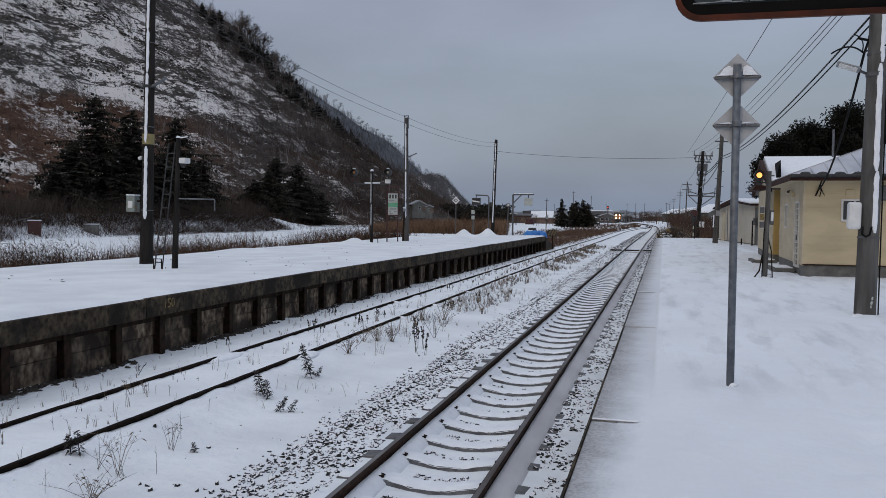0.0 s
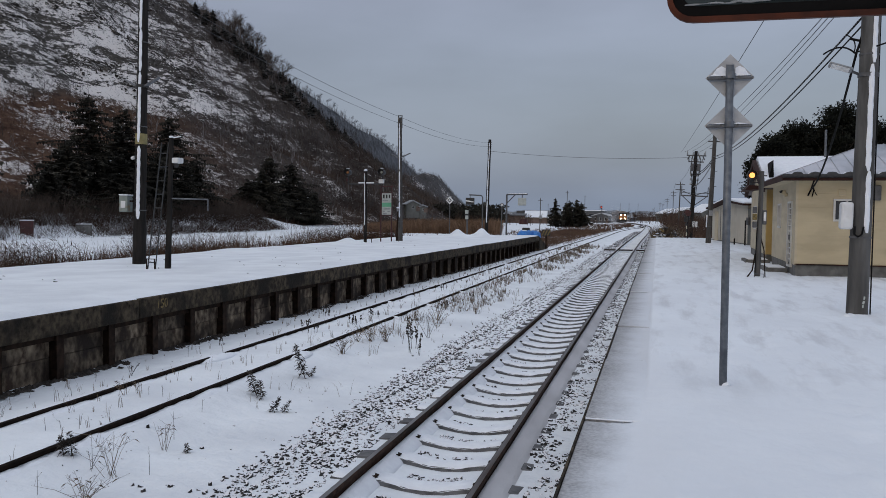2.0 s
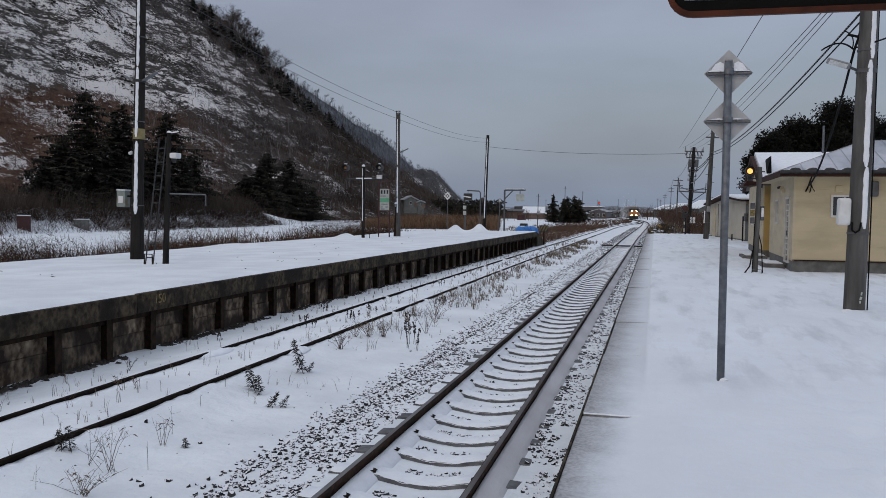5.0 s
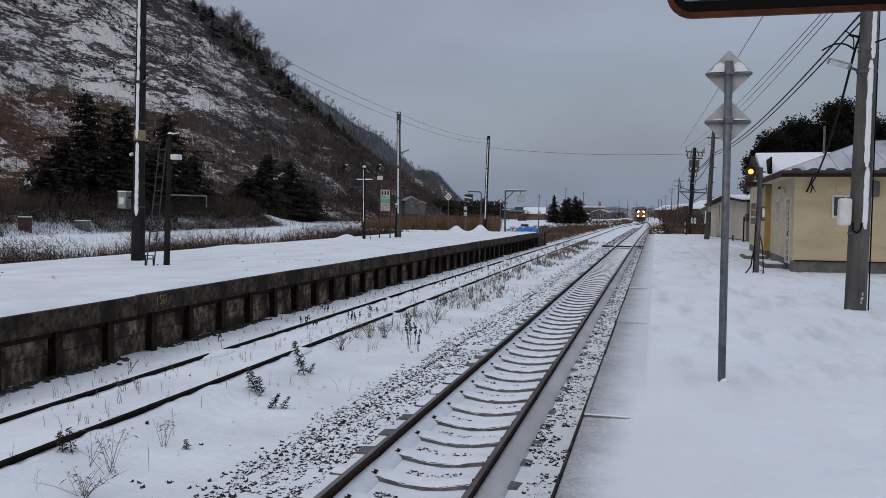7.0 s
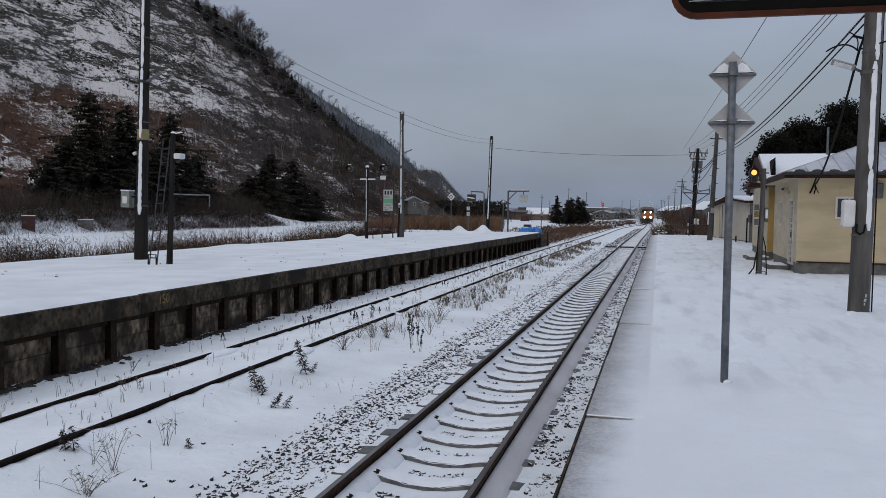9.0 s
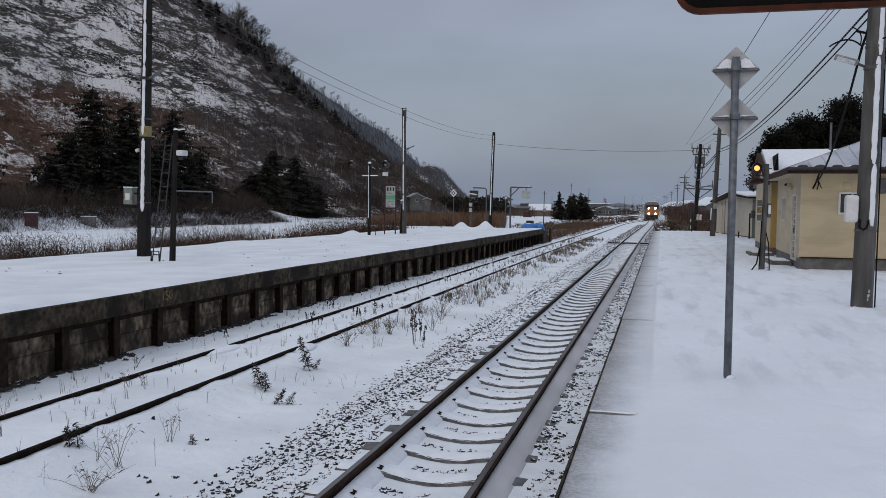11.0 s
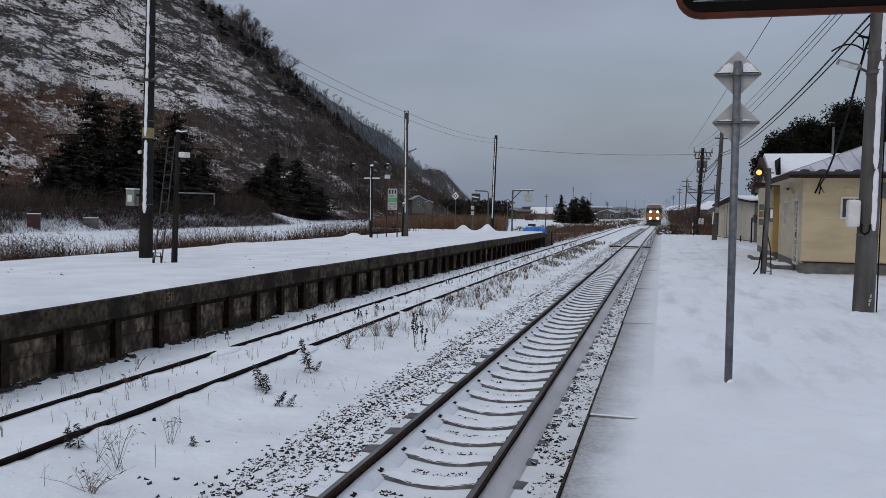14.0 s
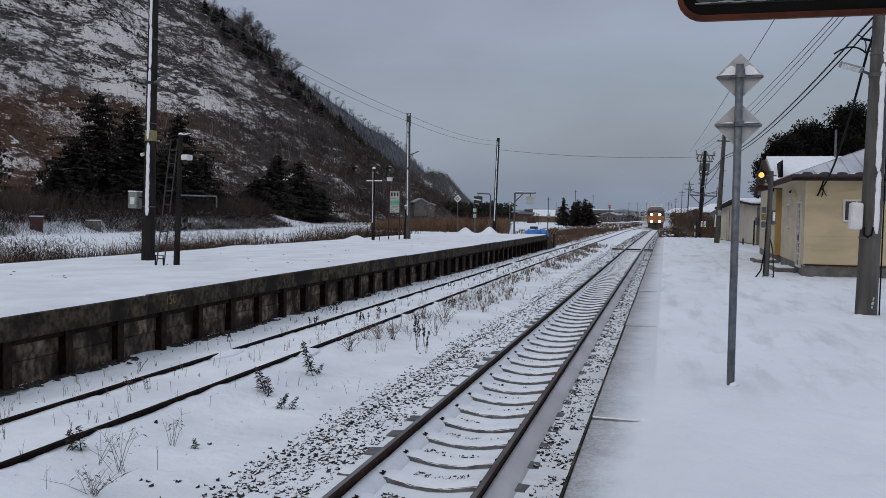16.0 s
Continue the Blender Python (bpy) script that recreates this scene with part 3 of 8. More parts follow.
def spur_point(t, v):
    """A point of the spur behind the shoulder: t runs along its crest, v from the crest (0) down to its foot (1)."""
    y = 300 + 260 * t
    k = SPUR_FAR * (1 - 0.16 * v)
    z = 2.3 + SPUR_FAR * (float(np.interp(y, SPUR_Y, SPUR_Z)) - 2.9) * (1 - v) ** 1.2
    x, y = -150 * k, y * k
    return x, y, z * (1 - 0.6 * v) + 1.5 * fbm(x, y, 0.03, 6.0) * (0.3 + v)


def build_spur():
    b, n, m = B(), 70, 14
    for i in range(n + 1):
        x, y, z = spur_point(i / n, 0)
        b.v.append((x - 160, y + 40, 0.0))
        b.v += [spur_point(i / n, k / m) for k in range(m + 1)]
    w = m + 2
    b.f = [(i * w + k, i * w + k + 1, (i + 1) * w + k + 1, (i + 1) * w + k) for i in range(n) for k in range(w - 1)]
    return tagged(part("far_spur", b, M["spur"], smooth=True), "wooded spur behind the hill's shoulder, coloured pale for haze", "hill", "", "structure")


def build_far_hills():
    b = B()
    rnd = random.Random(4)
    n = 60
    for k in range(n + 1):
        x = -700 + 1500 * k / n
        h = 9 + 7 * fbm(x, 0, 0.006, 2.0) + 2.5 * fbm(x, 0, 0.03, 5.0)
        h *= 0.55 + 0.45 * ease((x + 650) / 500)
        b.v += [(x, 1500, -3), (x, 1620, h), (x, 1900, h * 0.8)]
    for k in range(n):
        for i in (0, 1):
            b.f.append((3 * k + i, 3 * k + i + 1, 3 * k + i + 4, 3 * k + i + 3))
    return tagged(part("backdrop_hills", b, M["hill_far"], smooth=True), "low wooded hills with snow on the horizon", "hills", "", "structure")


M["hill_far"] = mat("far_woods", (0.085, 0.095, 0.105), (0.19, 0.205, 0.225), rough=0.95, scale=0.02, detail=8)
# paler than the near woods: haze put into the colour
M["spur"] = mat("hazed_woods", (0.085, 0.090, 0.098), (0.185, 0.193, 0.208), rough=0.95, scale=0.22, detail=9, gloss=0.1)
build_ground()
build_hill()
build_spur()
build_far_hills()

# ---- tracks ----
RAIL = [(-0.061, -0.150), (0.061, -0.150), (0.061, -0.140), (0.012, -0.122), (0.010, -0.042), (0.033, -0.034), (0.033, -0.006), (0.026, 0.0),
        (-0.026, 0.0), (-0.033, -0.006), (-0.033, -0.034), (-0.010, -0.042), (-0.012, -0.122), (-0.061, -0.140)]


def build_track(name, xf, y1, material, label):
    t = thing(name, (0, 0, 0), label, "railway track", "railway tracks", "structure")
    for s in (-0.566, 0.566):
        part("rail", strip(lambda y: xf(y) + s, -12, y1, 3.0, RAIL), material, t)
    return t


main_track = build_track("main_track", track_x, 420, M["rail"], "brown-railed main track on concrete sleepers in snow")
for s in (-0.566, 0.566):
    part("running_surface", strip(lambda y: track_x(y) + s, -12, 420, 3.0, [(-0.022, -0.004), (0.022, -0.004), (0.022, 0.0025), (-0.022, 0.0025)]), M["railhead"], main_track, "worn grey-brown top of the rail")
side_track = build_track("side_track", track2_x, 205, M["rail_old"], "rusty dark passing track half buried in snow")


def sleeper_mesh(w=0.22):
    """A concrete sleeper, thinner in the middle, with raised rail seats."""
    b = B()
    prof = [(-0.90, -0.165), (-0.72, -0.152), (-0.42, -0.152), (-0.14, -0.205), (0.14, -0.205), (0.42, -0.152), (0.72, -0.152), (0.90, -0.165)]
    n = len(prof)
    for j, (dy, dz) in enumerate(((-w / 2 - 0.03, -0.14), (-w / 2, 0.0), (w / 2, 0.0), (w / 2 + 0.03, -0.14))):
        for i, (x, z) in enumerate(prof):
            b.v.append((x, dy, (z + dz) if dz == 0 else -0.32))
    for j in range(3):
        for i in range(n - 1):
            b.f.append((j * n + i, j * n + i + 1, (j + 1) * n + i + 1, (j + 1) * n + i))
    b.f += [(0, n, 2 * n, 3 * n), (n - 1, 2 * n - 1, 3 * n - 1, 4 * n - 1)]
    return b.mesh("sleeper", M["sleeper"])


def cap_mesh(seed, w=0.26):
    """Snow lying on a sleeper, broken at the rails."""
    rnd = random.Random(seed)
    b = B()
    for x0, x1 in ((-0.47, 0.47),) if seed % 2 else ((-0.88, -0.70), (-0.47, 0.47)):
        k = max(3, int((x1 - x0) / 0.07))
        n = 4
        base = len(b.v)
        for i in range(k + 1):
            x = x0 + (x1 - x0) * i / k
            top = -0.152 + (-0.053 if abs(x) < 0.14 else 0.0) + 0.013 + rnd.uniform(-0.004, 0.004)
            if abs(x) < 0.42 and abs(x) >= 0.14:
                top -= 0.053 * (0.42 - abs(x)) / 0.28
            lo = rnd.uniform(-0.004, 0.005)
            fr = -w / 2 + 0.014 + rnd.uniform(-0.003, 0.004)
            b.v += [(x, fr, top - 0.020 + lo), (x, fr + 0.03, top), (x, w / 2 - 0.02, top), (x, w / 2 + 0.10, -0.235)]
        for i in range(k):
            for j in range(n - 1):
                b.f.append((base + i * n + j, base + i * n + j + 1, base + (i + 1) * n + j + 1, base + (i + 1) * n + j))
    return b.mesh("snow_cap", M["snow_cap"], True)


def clip_geo(b, x, y):
    for s in (-0.566, 0.566):
        for d in (-0.085, 0.085):
            b.box((x + s + d, y - 0.055, -0.140), (0.055, 0.07, 0.022), 0, Euler((0.2, 0, 0.3)).to_matrix())
            b.tube([(x + s + d * 0.7, y - 0.09, -0.128), (x + s + d * 1.25, y - 0.095, -0.120), (x + s + d * 1.35, y - 0.03, -0.128), (x + s + d * 0.8, y - 0.01, -0.124)], 0.008, 4)


SPACING = 0.705
SLEEPER = sleeper_mesh()
CAPS = [cap_mesh(s) for s in range(7)]
clips, caps_far, far_sleepers = B(), B(), B()
for i in range(-30, 300):
    y = 7.26 + SPACING * i
    x = track_x(y)
    clip_geo(clips, x, y) if y < 60 else None
    if y < 56:
        ob = part("sleeper", SLEEPER, None, main_track)
        ob.location = (x, y, 0)
        ob = part("snow_cap", CAPS[(i * 5) % 7], None, main_track)
        ob.location = (x, y, 0)
    else:
        far_sleepers.box((x, y, -0.20), (2.0, 0.2, 0.09))
# snow packed against the rails
part("rail_snow", strip(lambda q: track_x(q) - 0.566 + 0.012 * fbm(0, q, 1.5, 2.0), -12, 200, 0.4, [(0.030, -0.26), (0.030, -0.085), (0.085, -0.125), (0.15, -0.175), (0.20, -0.26)]), M["snow_cap"], main_track, "snow packed along the rail", True)
part("rail_snow", strip(lambda q: track_x(q) + 0.566 + 0.010 * fbm(0, q, 1.5, 5.0), -12, 200, 0.4, [(0.030, -0.26), (0.030, -0.065), (0.08, -0.092), (0.16, -0.132), (0.23, -0.166), (0.27, -0.26)]), M["dusty_snow"], main_track, "snow packed along the rail", True)
part("rail_clips", clips, M["iron"], main_track, kind="stuff")
part("far_sleepers", far_sleepers, M["snow"], main_track, kind="stuff")


def left_x(y):
    return -8.42 + 0.62 * ease((y - 14) / 60)


def build_ballast():
    """Dark stones showing through the snow beside the sleepers."""
    b = B()
    rnd = random.Random(11)

    def stone(x, y, z, r):
        """A broken stone: a tilted five-sided lump with a flat, snow-catching top."""
        a0, sx, sy = rnd.uniform(0, 6.28), rnd.uniform(-0.4, 0.4), rnd.uniform(-0.25, 0.45)
        h, w = r * rnd.uniform(0.25, 0.9), rnd.uniform(0.7, 1.4)
        low, top = [], []
        for i in range(5):
            a = a0 + 1.2566 * i + rnd.uniform(-0.35, 0.35)
            c, d = math.cos(a) * w, math.sin(a)
            k = r * rnd.uniform(0.8, 1.2)
            low.append((x + c * k, y + d * k, z - 0.5 * r))
            k *= rnd.uniform(0.5, 0.85)
            top.append((x + c * k, y + d * k, z + h + (sx * c + sy * d) * r))
        b.add(low + top, [(i, (i + 1) % 5, 5 + (i + 1) % 5, 5 + i) for i in range(5)] + [(5, 6, 7, 8, 9)])
    for _ in range(43000):
        y = 2.0 + 62 * rnd.random() ** 1.75 if _ % 9 else 2.0 - 13 * rnd.random() ** 1.9
        if rnd.random() < 0.58:
            u = rnd.uniform(-0.30, 0.95) if rnd.random() < 0.88 else rnd.gauss(0.95, 0.14)
            if u < -0.30:
                continue
            dx = -1.10 - u * 0.72
            if noise.noise(Vector((dx * 3, y * 1.2, 2))) > 0.42 or rnd.random() < 0.60 * ease((y - 8) / 18):
                continue
        else:
            dx = rnd.choice((rnd.uniform(0.80, 1.46), rnd.uniform(0.84, 1.46), rnd.uniform(-0.36, 0.36)))
            if abs(dx) < 0.5:
                y = 7.26 + SPACING * (int((y - 7.26) / SPACING) + 0.20 + 0.32 * rnd.random())
            if abs(dx) < 0.5 and noise.noise(Vector((dx * 4, int(y / SPACING) * 1.7, 5))) < -0.05:
                continue
            if dx > 0.5 and noise.noise(Vector((dx * 3, y * 2.0, 9))) < -0.20:
                continue
        x = track_x(y) + dx
        stone(x, y, ground_z(x, y) + rnd.uniform(-0.016, 0.003), rnd.uniform(0.014, 0.028))
    for _ in range(5200):
        y = 62 + 70 * rnd.random()
        x = track_x(y) + rnd.choice((rnd.uniform(-1.8, -0.75), rnd.uniform(0.75, 1.6), rnd.uniform(-0.4, 0.4)))
        stone(x, y, ground_z(x, y) + 0.01, rnd.uniform(0.03, 0.05))
    for _ in range(420):
        y = 4 + 40 * rnd.random() ** 1.6
        x = rnd.uniform(-8.0, -3.6)
        stone(x, y, ground_z(x, y), rnd.uniform(0.005, 0.014))
    foot = B()
    for _ in range(5200):          # dirt and stones along the foot of the far platform
        y = 5 + 50 * rnd.random() ** 1.3
        x = left_x(y) - 0.12 + abs(rnd.gauss(0, 0.10))
        if noise.noise(Vector((0, y * 0.6, 7))) < -0.25:
            continue
        r = rnd.uniform(0.02, 0.055)
        foot.add([(x - r, y - r, -0.21), (x + r, y - r * 0.6, -0.21), (x + r * 0.5, y + r, -0.21), (x, y, -0.21 + r * rnd.uniform(0.5, 1.0))], [(0, 1, 3), (1, 2, 3), (2, 0, 3)])
    for x, y in ((-4.61, 7.80), (-5.38, 7.98), (-4.59, 6.57), (-4.49, 6.55), (-4.40, 6.45), (-4.14, 6.19), (-4.22, 6.60), (-3.99, 6.55), (-3.92, 6.78), (-4.06, 8.35)):
        stone(x, y, ground_z(x, y) + 0.008, 0.026)
    tagged(part("foot_rubble", foot, M["weed"]), "dark soil and rubble along the platform wall", "rubble", "", "stuff")
    return tagged(part("ballast", b, M["stone"]), "dark ballast stones showing through thin snow", "ballast", "", "stuff")


build_ballast()


def build_rail_snow():
    """Snow lying over stretches of the disused rails."""
    b = B()
    rnd = random.Random(21)
    spots = [(-0.566, 11.9, 0.55), (0.566, 12.5, 0.42), (-0.566, 20.6, 0.07), (0.566, 17.6, 0.08), (0.566, 20.3, 0.10), (-0.566, 26.0, 0.10), (0.566, 24.0, 0.14), (-0.566, 33.5, 0.2),
             (0.566, 31, 0.2), (-0.566, 38, 0.5), (0.566, 44, 0.4)]
    for s, y, ln in spots:
        b.blob((track2_x(y) + s, y, -0.058), (0.20, ln, 0.064), 16, 0.05, rnd)
    return tagged(part("snow_drifts", b, M["snow_cap"], smooth=True), "small drifts of snow over the old rails", "snow", "", "stuff")


def build_rail_lips():
    """Uneven snow lying against the disused rails, here and there up to their heads."""
    b = B()
    for s in (-0.566, 0.566):
        for e in (-1, 1):
            ys = [5 + 0.12 * i for i in range(420)]
            k = len(b.v)
            for y in ys:
                x = track2_x(y) + s
                h = (-0.040 if e > 0 else -0.012) + 0.026 * fbm(e * 5 + s, y, 1.3, 4.0) + 0.012 * fbm(e * 3, y, 5.0, 9.0)
                b.v += [(x + e * 0.0345, y, -0.12), (x + e * 0.036, y, min(h, 0.012)), (x + e * (0.085 + 0.02 * fbm(0, y, 2.0, s)), y, h - 0.012), (x + e * 0.24, y, -0.14)]
            b.f += [(k + 4 * j + i, k + 4 * j + i + 1, k + 4 * j + i + 5, k + 4 * j + i + 4) for j in range(len(ys) - 1) for i in range(3)]
    return tagged(part("rail_lips", b, M["snow_cap"], smooth=True), "uneven snow banked against the old rails", "snow", "", "stuff")


build_rail_snow()
build_rail_lips()

crossing = thing("track_crossing", (track_x(57), 57.0, 0), "dark timber walkway across the main track", "track crossing")
for k, (dx, w) in enumerate(((-1.05, 0.75), (0.0, 0.92), (1.0, 0.65))):
    part("board", B().box((dx, 0, -0.03), (w, 0.9, 0.06), 0.01), M["iron"], crossing)

# ---- the far platform ----
LEFT_Y0, LEFT_Y1 = -7.6, 57.2


far_platform = thing("far_platform", (0, 0, 0), "old concrete platform with iron posts, snow-covered top", "platform", "", "structure")
PANEL_LOW = B().box((0, 0, 0), (0.08, 1.13, 0.36), 0.012).mesh("panel", M["panel"])
PANEL_HIGH = B().box((0, 0, 0), (0.08, 1.13, 0.326), 0.010).mesh("panel", M["panel"])
COLUMN = B().box((0, 0, 0), (0.02, 0.15, 0.80)).box((-0.10, 0, 0), (0.18, 0.014, 0.80)).box((-0.19, 0, 0), (0.012, 0.15, 0.8)).mesh("post", M["iron"])
COPING = B().box((0, 0, 0), (0.46, 3.585, 0.33), 0.02).mesh("coping", M["coping"])
y = 9.17 - 14 * 1.2
prnd = random.Random(5)
while y < LEFT_Y1 - 1.2:
    x = left_x(y)
    ob = part("post", COLUMN, None, far_platform)
    ob.location = (x - 0.03, y, 0.08)
    for me, z in ((PANEL_LOW, -0.06), (PANEL_HIGH, 0.288)):
        ob = part("panel", me, None, far_platform)
        ob.location = (x - 0.21 + prnd.uniform(-0.015, 0.015), y + 0.6, z)
    y += 1.2
y = 10.35 - 5 * 3.6
while y < LEFT_Y1 - 3:
    ob = part("coping", COPING, None, far_platform)
    ob.location = (left_x(y) - 0.14, y, 0.648 + prnd.uniform(-0.006, 0.006))
    ob.rotation_euler = (0, 0, -math.atan((left_x(y + 1) - left_x(y - 1)) / 2))
    y += 3.6
part("coping", B().box((left_x(56.2) - 0.14, 56.28, 0.648), (0.46, 1.84, 0.33), 0.02), M["coping"], far_platform)
part("ramp_edge", B().add([(left_x(57.2) - 0.36 + dx, y, z) for dx in (0.0, 0.46) for y, z in ((57.2, 0.75), (57.2, -0.3), (62.2, -0.3), (62.2, -0.22))],
                          [(0, 1, 2, 3), (4, 5, 6, 7), (0, 3, 7, 4), (0, 1, 5, 4), (1, 2, 6, 5), (2, 3, 7, 6)]), M["coping"], far_platform, "sloping end of the platform edge")
# dark strip added for the shade band under the coping, and the fill behind
part("shade_strip", strip(lambda q: left_x(q), LEFT_Y0, LEFT_Y1, 3.0, [(-0.25, 0.38), (-0.07, 0.38), (-0.07, 0.48), (-0.25, 0.48)]), M["iron"], far_platform)
part("fill", strip(lambda q: left_x(q), LEFT_Y0, LEFT_Y1, 3.0, [(-8.4, -0.7), (-0.26, -0.7), (-0.26, 0.70), (-8.4, 0.70)]), M["foundation"], far_platform)


def build_left_snow():
    """Snow on the far platform with drifts, falling away at the far ramp and the back."""
    b = B()
    us = [0, 0.01, 0.02, 0.05] + list(np.linspace(0.075, 0.95, 58)) + [0.97, 0.985, 1.0]
    ys = list(np.arange(LEFT_Y0, 67, 0.45))
    for y in ys:
        drop = 1.05 * max(0.0, min(1.0, (y - 57.2) / 5.0))
        w = 8.55
        for k, u in enumerate(us):
            x = left_x(y) + 0.03 - w * u
            z = 0.858 + 0.011 * fbm(x, y, 0.30, 1.0) + 0.012 * fbm(x, y, 1.8, 4.0) - drop - 0.10 * ease(u * 1.2)
            for cx, cy, r, h in MOUNDS:
                z += h * math.exp(-((x - cx) ** 2 + (y - cy) ** 2) / r ** 2)
            if k == 0:
                z = 0.806 - drop
            if k == 1:
                z = min(z, 0.832 - drop)
            if k >= len(us) - 2:
                z -= 0.25 if k == len(us) - 2 else 1.6
            b.v.append((x + (0.012 * fbm(x, y, 3.0) if k < 2 else 0), y, z))
    n = len(us)
    b.f = [(j * n + i, j * n + i + 1, (j + 1) * n + i + 1, (j + 1) * n + i) for j in range(len(ys) - 1) for i in range(n - 1)]
    part("snow_cover", b, M["snow"], far_platform, "smooth snow with low drifts", True)


MOUNDS = ((-15.3, 40.0, 0.5, 0.26), (-13.08, 54.9, 0.42, 0.40), (-13.4, 55.1, 0.75, 0.10), (-11.4, 54.9, 0.40, 0.44), (-11.75, 55.1, 0.7, 0.14), (-14.6, 48.0, 0.8, 0.18), (-16.5, 30, 1.5, 0.06))
build_left_snow()
rnd = random.Random(61)
litter = B()
for _ in range(130):
    y = 11 + 34 * rnd.random() ** 1.4
    x = left_x(y) - 0.5 - 6.0 * rnd.random()
    if noise.noise(Vector((x * 0.5, y * 0.5, 3))) < 0.05:
        continue
    a, ln = rnd.uniform(0, 3.14), rnd.uniform(0.02, 0.09)
    z = 0.862 - 0.10 * ease((left_x(y) + 0.03 - x) / 8.55 * 1.2)
    litter.box((x, y, z), (ln, 0.012, 0.014), 0, Euler((0, 0.2, a)).to_matrix())
tagged(part("litter", litter, M["weed"]), "bits of twig blown over the platform snow", "twigs", "", "stuff")
# the worn figures on the coping
ink = thing("distance_mark", (left_x(12.8) + 0.095, 12.8, 0.685), "worn yellow figures painted on the dirty platform edge", "painted mark")
txt = bpy.data.curves.new("figures", "FONT")
txt.body, txt.size, txt.extrude, txt.align_x = "150", 0.23, 0.002, "CENTER"
tmp = bpy.data.objects.new("figures", txt)
me = bpy.data.meshes.new_from_object(tmp)
bpy.data.objects.remove(tmp)
me.materials.append(M["faded_yellow"])
ob = part("figures", me, None, ink)
ob.matrix_basis = pose(0, 0, -0.08, 90, 0, 90)

# ---- the near platform ----
near_platform = thing("near_platform", (0, 0, 0), "concrete station platform with wind-blown snow", "platform", "", "structure")
SLAB_L = 2.73
SLAB = B().box((0, 0, 0), (0.50, SLAB_L - 0.045, 0.16), 0.014).mesh("edge_slab", M["platform"])
JOINT = B().box((0, 0, 0), (0.34, 0.028, 0.008), 0.003).mesh("joint_snow", M["snow_cap"])
SEAM = B().box((0, 0, 0), (0.40, 0.006, 0.004)).mesh("joint_seam", M["slab"])
y = 6.30 - 4.5 * SLAB_L
k = 0
while y < 62:
    ob = part("edge_slab", SLAB, None, near_platform)
    ob.location = (-0.25, y, 0.672 + (0.012 if k % 2 else -0.004))
    if k % 4 == 0:
        ob = part("joint_snow", JOINT, None, near_platform)
        ob.location = (-0.32, y + SLAB_L / 2 + 0.012, 0.758)
    else:
        ob = part("joint_seam", SEAM, None, near_platform)
        ob.location = (-0.28, y + SLAB_L / 2, 0.757)
    y += SLAB_L
    k += 1
part("wall", B().box((-0.38, 27, 0.18), (0.16, 70, 0.82)), M["foundation"], near_platform)
part("edge_strip", B().box((-0.508, 27, 0.742), (0.014, 70, 0.03)), M["coping"], near_platform, "dark worn platform edge")


def footprints():
    """Old, half-filled footprints along a few ways over the platform."""
    rnd = random.Random(77)
    out = []
    for (x0, y0), (x1, y1) in (((1.0, 4.5), (4.2, 15)), ((2.4, 5), (3.0, 21)), ((0.9, 9), (2.3, 30)), ((4.6, 6), (5.2, 19)), ((1.3, 12), (4.8, 11)), ((1.6, 3.5), (1.4, 12)), ((3.2, 14), (2.4, 24))):
        ln = math.hypot(x1 - x0, y1 - y0)
        n = int(ln / 0.42)
        for k in range(n):
            t = (k + rnd.uniform(-0.2, 0.2)) / n
            if rnd.random() < 0.2:
                continue
            s = 0.10 if k % 2 else -0.10
            out.append((x0 + (x1 - x0) * t + s * (y1 - y0) / ln + rnd.uniform(-.06, .06), y0 + (y1 - y0) * t - s * (x1 - x0) / ln, math.atan2(y1 - y0, x1 - x0) + rnd.uniform(-.3, .3), rnd.uniform(0.022, 0.055)))
    return out


